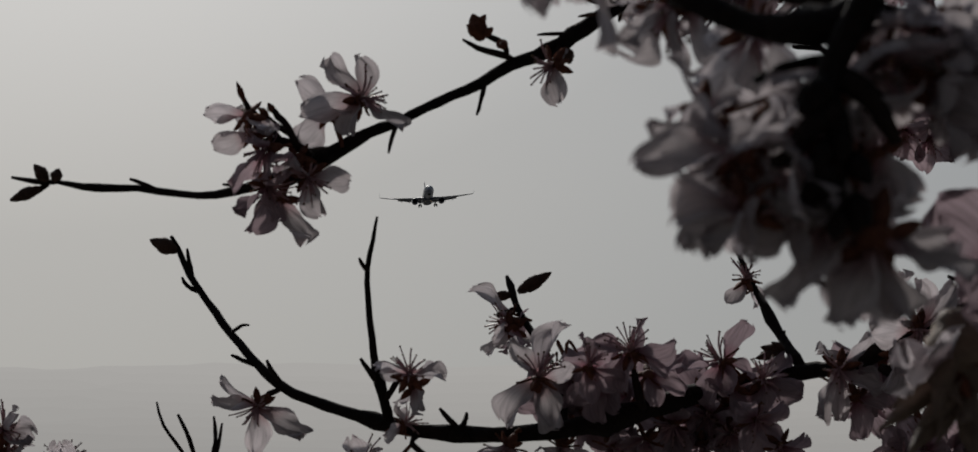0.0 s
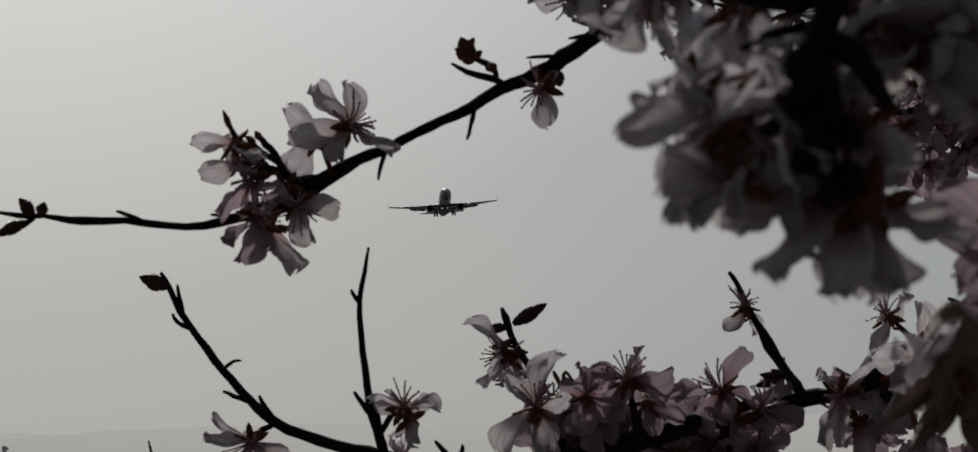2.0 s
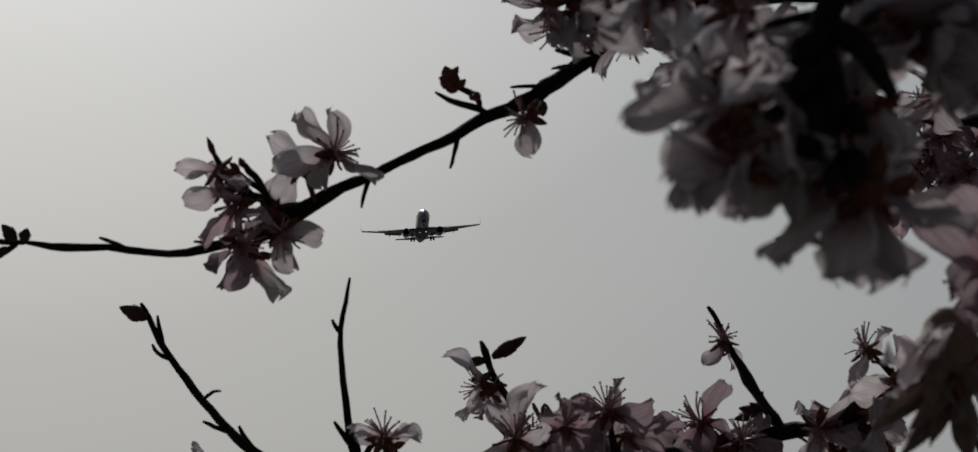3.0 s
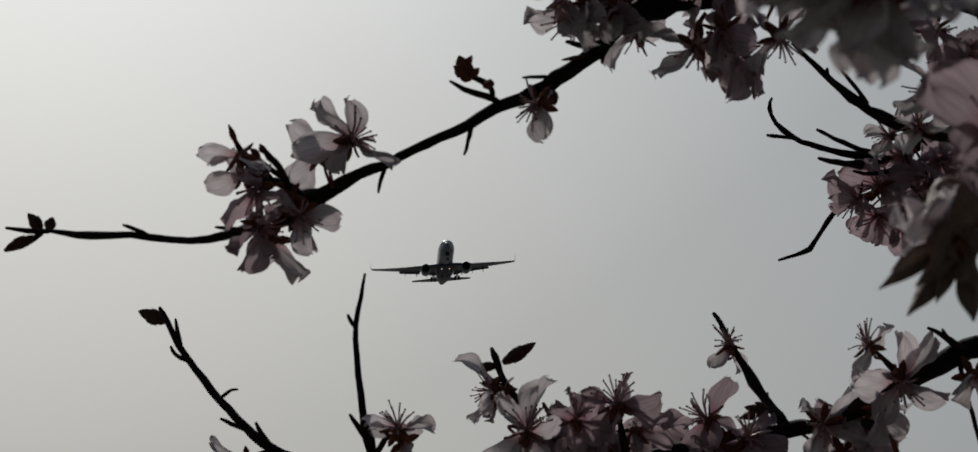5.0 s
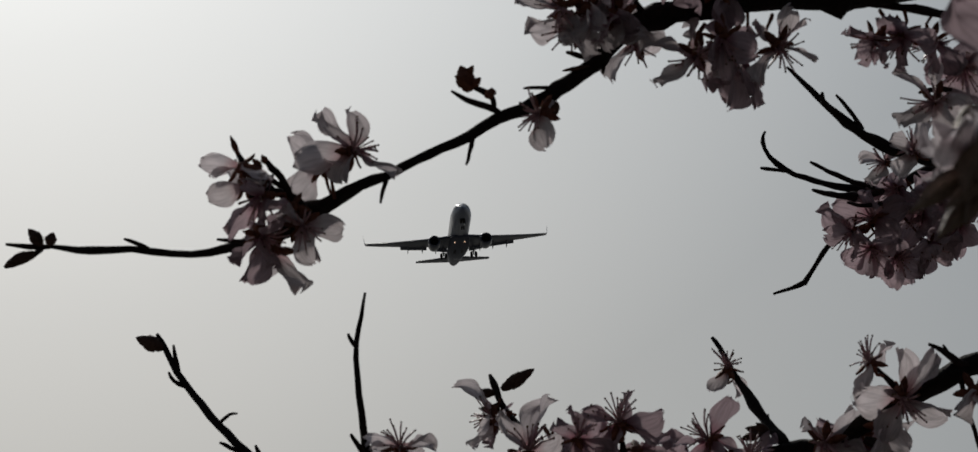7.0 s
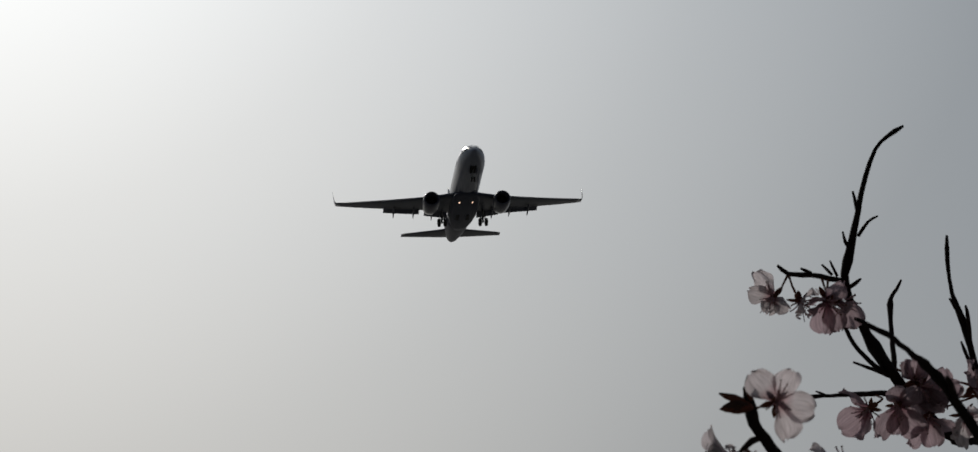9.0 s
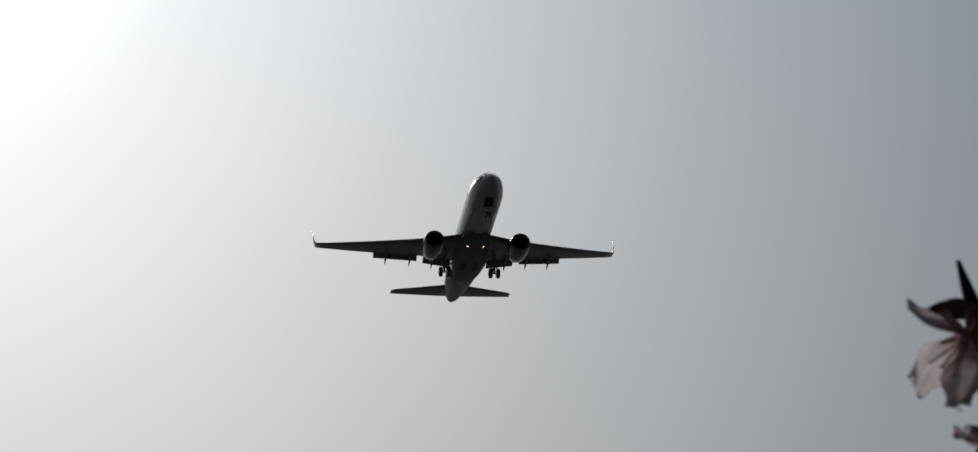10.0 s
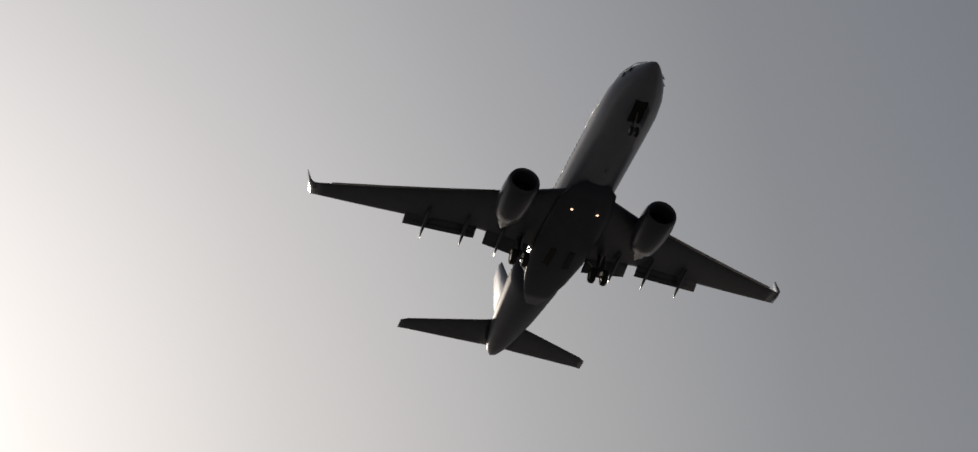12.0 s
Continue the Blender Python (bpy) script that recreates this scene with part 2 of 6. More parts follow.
def make_hills():
    """Low ridges one behind the other; their stepped glow paints in the haze."""
    for k, (far, top, mat) in enumerate(((3100 + 65 * i, 0.56 + 0.0385 * i, HAZE_RIDGES[i]) for i in range(12))):
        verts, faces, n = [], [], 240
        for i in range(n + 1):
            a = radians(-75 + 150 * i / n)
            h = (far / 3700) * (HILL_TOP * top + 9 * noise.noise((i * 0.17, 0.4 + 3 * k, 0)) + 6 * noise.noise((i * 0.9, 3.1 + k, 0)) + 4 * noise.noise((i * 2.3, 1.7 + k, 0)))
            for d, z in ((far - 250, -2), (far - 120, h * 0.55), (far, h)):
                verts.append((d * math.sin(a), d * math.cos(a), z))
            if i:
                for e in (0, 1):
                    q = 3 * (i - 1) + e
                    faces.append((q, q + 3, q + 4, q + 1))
        tagged(new("backdrop", mesh_of("backdrop", verts, faces, mat)), "low grey ridge with haze put into its own glow", "hills", kind="structure")


HILL_TOP = 340
make_ground()
make_hills()

# ---- the blossoming tree ----
TREE_BASE = Vector((1.35, 1.75, 0.0))
tree = tagged(new("cherry_tree"), "leafless cherry tree with dark twigs and pale pink blossom", "tree")
tree.location = TREE_BASE
HOME = Matrix.Translation(-TREE_BASE)


def limb(name, points, sides=8, mat=None, knots=0.09, step=0.004, label=""):
    v, f = tube(points, step, sides, 0.15, knots, seed=len(points) * 7 + int(1000 * abs(points[0][0])))
    return part(name, mesh_of(name, v, f, mat or BARK), tree, HOME, label)


def petal_mesh(seed, long, wide, cup, wave, curl):
    """A petal that grows along +y from a narrow claw: broad and round, cupped, crumpled at the rim, often notched."""
    rnd = random.Random(seed)
    verts, faces, uvs, rows, cols = [], [], [], 12, 10
    ph, ph2, lop, notch = rnd.uniform(0, 6), rnd.uniform(0, 6), rnd.uniform(-0.12, 0.12), rnd.choice((0.0, 0.03, 0.06))
    for i in range(rows + 1):
        v = math.sin(math.pi / 2 * i / rows) ** 0.9
        width = wide * (0.18 + 0.82 * math.sin(math.pi / 2 * min(1, v / 0.6)) ** 1.25) * (1.0 if v < 0.6 else math.sqrt(max(0.02, 1 - ((v - 0.6) / 0.415) ** 2.4)))
        for j in range(cols + 1):
            u = 2 * j / cols - 1
            x = width * u * 0.5 * (1 + 0.04 * math.sin(7 * v + ph2)) + 0.6 * lop * long * v * v
            y = long * (v + 0.025 * v ** 8 * math.sin(13 * u + ph) - notch * v ** 6 * max(0, 1 - 2.6 * abs(u)) + 0.02 * v ** 4 * math.sin(5 * u + ph2))
            rim = max(abs(u) ** 3, v ** 6)
            z = cup * (u * u * 0.42 * width + 0.22 * long * v * v) + curl * long * v ** 3
            z += wave * (rim * math.sin(6 * u + 7 * v + ph) * 1.1 + 1.0 * v * math.sin(5 * u + ph2) * math.sin(4 * v + ph) + 0.45 * v * math.sin(11 * u + 4 * v + ph))
            verts.append((x, y, z))
            uvs.append((j / cols, v))
    for i in range(rows):
        for j in range(cols):
            a = i * (cols + 1) + j
            faces.append((a, a + 1, a + cols + 2, a + cols + 1))
    return verts, faces, uvs


def petal_data(seed, mat, **shape):
    v, f, uvs = petal_mesh(seed, **shape)
    me = mesh_of("petal", v, f, mat)
    layer = me.uv_layers.new(name="UVMap")
    layer.data.foreach_set("uv", [c for l in me.loops for c in uvs[l.vertex_index]])
    return me


PETALS = {mat: [petal_data(k, mat, long=0.0160 + 0.0007 * (k % 3), wide=0.0140 + 0.0009 * (k % 3), cup=0.15 + 0.15 * (k % 4), wave=0.0009 + 0.0005 * (k % 3),
                           curl=(-0.16, 0.08, 0.2, -0.24, 0.04, -0.08, 0.26, -0.3)[k]) for k in range(8)] for mat in (PETAL, PINK)}


def stamens_data(seed):
    rnd = random.Random(seed)
    stalks, heads = [], []
    for i in range(17):
        a, lean = rnd.uniform(0, 2 * math.pi), radians(rnd.uniform(8, 62))
        n = rnd.uniform(0.0075, 0.0140)
        end = Vector((math.sin(lean) * math.cos(a), math.sin(lean) * math.sin(a), math.cos(lean))) * n
        mid = end * 0.5 + Vector((0, 0, 0.0012))
        stalks.append(tube([(0, 0, 0, 0.0002), (*mid, 0.00016), (*end, 0.00013)], 0.004, 4, 0, 0, i))
        heads.append(ball(end, 0.00046, 3, (1, 1, 1.3)))
    (v1, f1), (v2, f2) = joined(stalks), joined(heads)
    v, f = joined([(v1, f1), (v2, f2)])
    me = mesh_of("stamen_tuft", v, f, FILAMENT)
    me.materials.append(ANTHER)
    me.polygons.foreach_set("material_index", [0] * len(f1) + [1] * len(f2))
    return me


STAMENS = [stamens_data(k) for k in range(4)]


def calyx_pieces(rnd, sepals=True):
    """The cup below the petals, with five pointed sepals bent back."""
    prof = [(-0.0062, 0.0009), (-0.005, 0.0018), (-0.002, 0.0024), (0.0, 0.0031), (0.0006, 0.0022)]
    out = [lofted([[(r * math.cos(2 * math.pi * j / 8), r * math.sin(2 * math.pi * j / 8), z) for j in range(8)] for z, r in prof])]
    for k in range(5 if sepals else 0):
        a = 2 * math.pi * (k + 0.5) / 5
        rings = []
        for s, w, z in ((0.0026, 0.0014, -0.0004), (0.0045, 0.0019, -0.0012), (0.0068, 0.0013, -0.0022), (0.0085, 0.0003, -0.0026)):
            c, n = (math.cos(a), math.sin(a)), (-math.sin(a), math.cos(a))
            rings.append([(c[0] * s + n[0] * w * e, c[1] * s + n[1] * w * e, z + h) for e, h in ((-1, 0), (0, 0.0005), (1, 0), (0, -0.0005))])
        out.append(lofted(rings))
    return out


def blossom(centre, face, foot, size=1.0, spin=0.0, opening=62.0, ways=None, mat=None, stamens=True, seed=0):
    """One flower: calyx on a stalk that springs from foot, five petals, a tuft of stamens. opening: how far the petals lean out
    from the axis; ways: where the petals of a loose or torn flower point instead,
    and by how many degrees each is turned about its length."""
    rnd = random.Random(seed * 31 + 5)
    mat = mat or PETAL
    m = Matrix.Translation(centre) @ Vector(face).to_track_quat("Z", "Y").to_matrix().to_4x4() @ Matrix.Rotation(radians(spin), 4, "Z") @ Matrix.Scale(size, 4)
    back = m.inverted() @ Vector(foot)
    start = Vector((0, 0, -0.006))
    bend = start + Vector((0, 0, -0.35 * min(0.03, (back - start).length)))
    stalk = tube([(*start, 0.0009), (*bend, 0.00075), (*((bend + back) / 2), 0.0007), (*back, 0.0011)], 0.003, 6, 0.05, 0, seed)
    v, f = joined(calyx_pieces(rnd) + [stalk])
    flower = part("blossom", mesh_of("blossom", v, f, CALYX), tree, HOME @ m, "pale pink-white blossom" if mat is PETAL else "dusky pink blossom")
    inward = m.to_3x3().inverted()
    for k in range(len(ways) if ways else 5):
        kind = rnd.randrange(8) if ways and len(ways[k]) > 3 else None
        if ways:
            w = Vector(ways[k][:3])
            y = (inward @ w).normalized()
            if len(ways[k]) > 3:
                z = inward @ (Matrix.Rotation(radians(ways[k][3]), 3, w) @ Vector((0, -1, 0)))
            else:
                z = Vector((0, 0, 1)) - y * y.z
                z = (z.normalized() if z.length > 0.15 else y.orthogonal().normalized()) + Vector((rnd.uniform(-1, 1), rnd.uniform(-1, 1), rnd.uniform(-1, 1))) * 0.4
            x = y.cross(z).normalized()
            z = x.cross(y)
            turn = Matrix((x, y, z)).transposed().to_4x4()
            grown = (w.length * 0.0168 - 0.0018) / (0.0160 + 0.0007 * (kind % 3)) if len(ways[k]) > 3 else w.length * rnd.uniform(0.97, 1.05)
            turn = Matrix.Translation(y * 0.0018) @ turn @ Matrix.Scale(grown, 4)
        else:
            lean = radians(opening + rnd.uniform(-13, 13))
            turn = Matrix.Rotation(2 * math.pi * k / 5 + rnd.uniform(-0.13, 0.13), 4, "Z") @ Matrix.Translation((0, 0.0022, 0.0003)) @ \
                Matrix.Rotation(math.pi / 2 - lean, 4, "X") @ Matrix.Rotation(rnd.uniform(-0.25, 0.25), 4, "Y") @ Matrix.Scale(rnd.uniform(0.92, 1.08), 4)
        part("petal", PETALS[mat][rnd.randrange(8) if kind is None else kind], flower, turn)
    if stamens:
        part("stamen_tuft", STAMENS[seed % 4], flower)
    return flower


def bud(base, tip, thick, mat=None):
    """A closed bud: overlapping scales that swell and come to a point."""
    a, b = Vector(base), Vector(tip)
    way = (b - a).normalized()
    side = way.cross(Vector((0.2, 0.9, 0.3))).normalized()
    up = side.cross(way)
    prof = [(0, 0.3), (0.12, 0.62), (0.24, 0.7), (0.26, 0.85), (0.45, 1.0), (0.62, 0.93), (0.64, 0.8), (0.82, 0.55), (0.95, 0.22), (1.0, 0.06)]
    rings = [[a + (b - a) * s + (side * math.cos(2 * math.pi * j / 9 + s * 0.8) + up * math.sin(2 * math.pi * j / 9 + s * 0.8)) * thick * 0.5 * w * (1 + 0.07 * math.sin(3 * j + 9 * s)) for j in range(9)] for s, w in prof]
    v, f = lofted(rings)
    return part("bud", mesh_of("bud", v, f, mat or BUD), tree, HOME, "dark closed bud")


def young_leaf(base, tip, wide, seed):
    """A young leaf, still folded along its midrib and bent at the tip."""
    a, b = Vector(base), Vector(tip)
    n = (b - a).length
    verts, faces, rows = [], [], 12
    rnd = random.Random(seed)
    bend, ph = rnd.uniform(-0.12, 0.12), rnd.uniform(0, 6)
    for i in range(rows + 1):
        v = i / rows
        half = 0.5 * wide * (0.22 + 0.9 * math.sin(math.pi * v ** 0.85)) * (1 - 0.75 * v ** 5)
        for u in (-1, -0.5, 0, 0.5, 1):
            verts.append((half * u * 0.85 + bend * n * v * v, n * v, -half * abs(u) ** 0.9 * 0.75 + 0.06 * half * math.sin(11 * v + 3 * u + ph) + 0.1 * n * v * v))
    low = [(x, y, z - 0.0004) for x, y, z in verts]
    for i in range(rows):
        for j in range(4):
            q = i * 5 + j
            faces.append((q, q + 1, q + 6, q + 5))
    k = len(verts)
    faces += [tuple(k + e for e in reversed(f)) for f in faces]
    y = (b - a).normalized()
    z = Vector((rnd.uniform(-0.5, 0.5), -1, rnd.uniform(-0.3, 0.5)))
    x = y.cross(z).normalized()
    m = Matrix.Translation(a) @ Matrix((x, y, x.cross(y))).transposed().to_4x4()
    return part("young_leaf", mesh_of("young_leaf", verts + low, faces, LEAFBUD), tree, HOME @ m, "folded brown young leaf")


limb("branch", [(-0.1738, 0.9926, 1.7638, 0.00109), (-0.1562, 0.9895, 1.7606, 0.00139), (-0.1394, 0.9858, 1.7599, 0.00148), (-0.1231, 0.9860, 1.7576, 0.00158), (-0.1075, 0.9811, 1.7565, 0.00170), (-0.0948, 0.9779, 1.7588, 0.00201), (-0.0821, 0.9746, 1.7616, 0.00346), (-0.0718, 0.9693, 1.7667, 0.00544), (-0.0643, 0.9665, 1.7686, 0.00408), (-0.0568, 0.9654, 1.7729, 0.00299), (-0.0468, 0.9641, 1.7782, 0.00236), (-0.0356, 0.9643, 1.7820, 0.00206), (-0.0244, 0.9643, 1.7880, 0.00194), (-0.0144, 0.9644, 1.7928, 0.00204), (-0.0031, 0.9644, 1.7976, 0.00213), (0.0083, 0.9644, 1.8047, 0.00252), (0.0184, 0.9645, 1.8085, 0.00287), (0.0285, 0.9646, 1.8136, 0.00343), (0.0375, 0.9646, 1.8192, 0.00321), (0.0477, 0.9639, 1.8268, 0.00345), (0.0578, 0.9531, 1.8354, 0.00432), (0.0681, 0.9546, 1.8419, 0.00409), (0.0811, 0.9571, 1.8467, 0.00433), (0.0945, 0.9619, 1.8498, 0.00481), (0.1107, 0.9665, 1.8547, 0.00530), (0.1269, 0.9713, 1.8568, 0.00486), (0.1520, 0.9811, 1.8596, 0.00492), (0.3600, 1.1200, 1.9000, 0.00944), (0.7000, 1.3500, 1.7500, 0.01652), (1.3000, 1.7000, 1.3500, 0.03540)], step=0.006)
limb("twig", [(-0.1916, 0.9971, 1.7663, 0.00080), (-0.1821, 0.9939, 1.7642, 0.00120), (-0.1731, 0.9925, 1.7635, 0.00119)], mat=TWIG)
limb("twig", [(-0.1923, 0.9999, 1.7576, 0.00100), (-0.1850, 0.9968, 1.7588, 0.00140), (-0.1764, 0.9931, 1.7629, 0.00119)], mat=TWIG)
limb("twig", [(-0.1421, 0.9813, 1.7629, 0.00058), (-0.1376, 0.9817, 1.7613, 0.00089), (-0.1324, 0.9839, 1.7592, 0.00099)], mat=TWIG)
limb("twig", [(-0.1041, 0.9708, 1.7589, 0.00058), (-0.0981, 0.9729, 1.7586, 0.00088), (-0.0909, 0.9755, 1.7589, 0.00098)], mat=TWIG)
limb("twig", [(-0.0388, 0.9605, 1.7694, 0.00057), (-0.0378, 0.9620, 1.7749, 0.00087), (-0.0361, 0.9644, 1.7812, 0.00107), (-0.0354, 0.9652, 1.7835, 0.00097)], mat=TWIG)
limb("twig", [(-0.0046, 0.9597, 1.7842, 0.00057), (-0.0032, 0.9612, 1.7893, 0.00087), (-0.0018, 0.9636, 1.7965, 0.00107), (-0.0008, 0.9644, 1.7999, 0.00097)], mat=TWIG)
limb("twig", [(-0.0100, 0.9505, 1.8120, 0.00070), (-0.0042, 0.9535, 1.8092, 0.00106), (0.0046, 0.9589, 1.8080, 0.00145), (0.0096, 0.9642, 1.8070, 0.00136)], mat=TWIG)
limb("twig", [(-0.0045, 0.9497, 1.8176, 0.00124), (-0.0004, 0.9531, 1.8140, 0.00125), (0.0063, 0.9557, 1.8111, 0.00125), (0.0071, 0.9600, 1.8083, 0.00116)], mat=TWIG)
limb("twig", [(0.0190, 0.9608, 1.8162, 0.00051), (0.0248, 0.9621, 1.8168, 0.00078), (0.0324, 0.9645, 1.8172, 0.00087)], mat=TWIG)
limb("twig", [(0.0367, 0.9576, 1.8301, 0.00077), (0.0413, 0.9597, 1.8294, 0.00116), (0.0478, 0.9637, 1.8286, 0.00156)], mat=TWIG)
limb("twig", [(0.0219, 0.9554, 1.8003, 0.00087), (0.0244, 0.9592, 1.8046, 0.00125), (0.0279, 0.9628, 1.8115, 0.00175)], mat=TWIG)
limb("twig", [(0.0510, 0.9584, 1.8209, 0.00064), (0.0518, 0.9610, 1.8252, 0.00097), (0.0541, 0.9636, 1.8298, 0.00117)], mat=TWIG)
limb("twig", [(-0.0864, 0.9580, 1.7841, 0.00087), (-0.0831, 0.9600, 1.7807, 0.00106), (-0.0776, 0.9628, 1.7776, 0.00135), (-0.0705, 0.9668, 1.7709, 0.00155)], mat=TWIG)
limb("twig", [(-0.0836, 0.9539, 1.7713, 0.00096), (-0.0785, 0.9583, 1.7730, 0.00135), (-0.0727, 0.9630, 1.7711, 0.00155), (-0.0667, 0.9667, 1.7682, 0.00136)], mat=TWIG)
limb("twig", [(-0.0954, 0.9550, 1.7918, 0.00090), (-0.0929, 0.9550, 1.7864, 0.00120), (-0.0866, 0.9550, 1.7805, 0.00120), (-0.0798, 0.9550, 1.7731, 0.00140)], mat=TWIG)
limb("twig", [(-0.0841, 0.9530, 1.7865, 0.00100), (-0.0811, 0.9530, 1.7825, 0.00140), (-0.0773, 0.9530, 1.7781, 0.00140), (-0.0738, 0.9530, 1.7703, 0.00180)], mat=TWIG)
limb("twig", [(-0.0903, 0.9550, 1.7717, 0.00120), (-0.0827, 0.9550, 1.7736, 0.00160), (-0.0754, 0.9550, 1.7717, 0.00180), (-0.0682, 0.9550, 1.7668, 0.00200)], mat=TWIG)
limb("branch", [(0.0635, 0.9060, 1.9151, 0.00148), (0.0646, 0.9085, 1.9094, 0.00222), (0.0663, 0.9110, 1.9031, 0.00241), (0.0708, 0.9155, 1.8983, 0.00242), (0.0771, 0.9220, 1.8928, 0.00225), (0.0839, 0.9286, 1.8860, 0.00245), (0.0930, 0.9394, 1.8779, 0.00267), (0.0979, 0.9451, 1.8694, 0.00287), (0.1025, 0.9558, 1.8622, 0.00309), (0.1120, 0.9664, 1.8554, 0.00332)], step=0.006)
limb("twig", [(0.0526, 0.9042, 1.9127, 0.00055), (0.0587, 0.9053, 1.9118, 0.00083), (0.0646, 0.9084, 1.9104, 0.00092)], mat=TWIG)
limb("twig", [(0.0600, 0.9131, 1.8911, 0.00093), (0.0657, 0.9136, 1.8969, 0.00130), (0.0708, 0.9155, 1.8983, 0.00130)], mat=TWIG)
limb("twig", [(0.0781, 0.9412, 1.8567, 0.00114), (0.0889, 0.9458, 1.8619, 0.00134), (0.0995, 0.9484, 1.8665, 0.00154)], mat=TWIG)
limb("twig", [(0.0438, 0.9407, 1.8630, 0.00114), (0.0402, 0.9432, 1.8574, 0.00124), (0.0400, 0.9477, 1.8510, 0.00153), (0.0430, 0.9502, 1.8453, 0.00173), (0.0531, 0.9522, 1.8459, 0.00192), (0.0656, 0.9546, 1.8414, 0.00231)], mat=TWIG)
limb("twig", [(0.0635, 0.9496, 1.8523, 0.00076), (0.0650, 0.9510, 1.8480, 0.00115), (0.0685, 0.9535, 1.8428, 0.00173)], mat=TWIG)
limb("branch", [(-0.1456, 1.1402, 1.7627, 0.00091), (-0.1419, 1.1408, 1.7559, 0.00137), (-0.1361, 1.1367, 1.7444, 0.00159), (-0.1278, 1.1328, 1.7320, 0.00170), (-0.1160, 1.1242, 1.7160, 0.00191), (-0.1038, 1.1153, 1.7025, 0.00200), (-0.0919, 1.1063, 1.6909, 0.00242), (-0.0792, 1.1018, 1.6845, 0.00252), (-0.0652, 1.0972, 1.6798, 0.00240), (-0.0500, 1.0926, 1.6751, 0.00250), (-0.0376, 1.0879, 1.6712, 0.00303), (-0.0228, 1.0881, 1.6693, 0.00292), (-0.0067, 1.0882, 1.6682, 0.00292), (0.0095, 1.0902, 1.6686, 0.00325), (0.0258, 1.0930, 1.6703, 0.00369), (0.0422, 1.0978, 1.6733, 0.00415), (0.0588, 1.1024, 1.6774, 0.00460), (0.0756, 1.1070, 1.6827, 0.00506), (0.0929, 1.1166, 1.6883, 0.00467), (0.1162, 1.1261, 1.6941, 0.00403), (0.1414, 1.1257, 1.6985, 0.00381), (0.1568, 1.1156, 1.6998, 0.00355), (0.1785, 1.1047, 1.7093, 0.00396), (0.1918, 1.0991, 1.7156, 0.00416), (0.2052, 1.0935, 1.7221, 0.00436), (0.2179, 1.0930, 1.7280, 0.00458), (0.2278, 1.0928, 1.7300, 0.00480), (0.3300, 1.1700, 1.7200, 0.00800), (0.7000, 1.4000, 1.5500, 0.01400), (1.3000, 1.7200, 1.2000, 0.03000)], step=0.006)
limb("twig", [(-0.1376, 1.1357, 1.7563, 0.00068), (-0.1368, 1.1372, 1.7508, 0.00102), (-0.1351, 1.1378, 1.7440, 0.00102)], mat=TWIG)
limb("twig", [(-0.1392, 1.1319, 1.7427, 0.00067), (-0.1371, 1.1342, 1.7390, 0.00102), (-0.1321, 1.1354, 1.7363, 0.00102)], mat=TWIG)
limb("twig", [(-0.1067, 1.1139, 1.7188, 0.00051), (-0.1102, 1.1159, 1.7190, 0.00078), (-0.1152, 1.1221, 1.7166, 0.00101)], mat=TWIG)
limb("twig", [(-0.1142, 1.1101, 1.7051, 0.00073), (-0.1097, 1.1132, 1.7032, 0.00111), (-0.1033, 1.1155, 1.7009, 0.00133)], mat=TWIG)
limb("twig", [(-0.0982, 1.1053, 1.7024, 0.00080), (-0.0955, 1.1057, 1.6975, 0.00121), (-0.0905, 1.1063, 1.6907, 0.00154)], mat=TWIG)
limb("twig", [(-0.0992, 1.0969, 1.6839, 0.00109), (-0.0964, 1.1016, 1.6875, 0.00132), (-0.0913, 1.1064, 1.6901, 0.00132)], mat=TWIG)
limb("twig", [(-0.0098, 1.0824, 1.6775, 0.00078), (-0.0107, 1.0858, 1.6732, 0.00119), (-0.0147, 1.0881, 1.6690, 0.00151)], mat=TWIG)
limb("twig", [(-0.0213, 1.0772, 1.6788, 0.00086), (-0.0173, 1.0826, 1.6746, 0.00129), (-0.0134, 1.0880, 1.6701, 0.00151)], mat=TWIG)
limb("branch", [(-0.0477, 1.0621, 1.7597, 0.00074), (-0.0496, 1.0650, 1.7499, 0.00096), (-0.0521, 1.0680, 1.7388, 0.00117), (-0.0519, 1.0712, 1.7252, 0.00139), (-0.0504, 1.0746, 1.7094, 0.00150), (-0.0490, 1.0807, 1.6965, 0.00172), (-0.0463, 1.0867, 1.6849, 0.00205), (-0.0428, 1.0898, 1.6724, 0.00260)], step=0.006)
limb("twig", [(-0.0554, 1.0646, 1.7424, 0.00064), (-0.0541, 1.0659, 1.7396, 0.00096), (-0.0518, 1.0682, 1.7366, 0.00107)], mat=TWIG)
limb("twig", [(-0.0551, 1.0734, 1.7002, 0.00078), (-0.0520, 1.0758, 1.6956, 0.00118), (-0.0480, 1.0833, 1.6900, 0.00140)], mat=TWIG)
limb("twig", [(-0.0333, 1.0762, 1.6907, 0.00086), (-0.0382, 1.0791, 1.6923, 0.00129), (-0.0421, 1.0835, 1.6873, 0.00140), (-0.0455, 1.0870, 1.6822, 0.00151)], mat=TWIG)
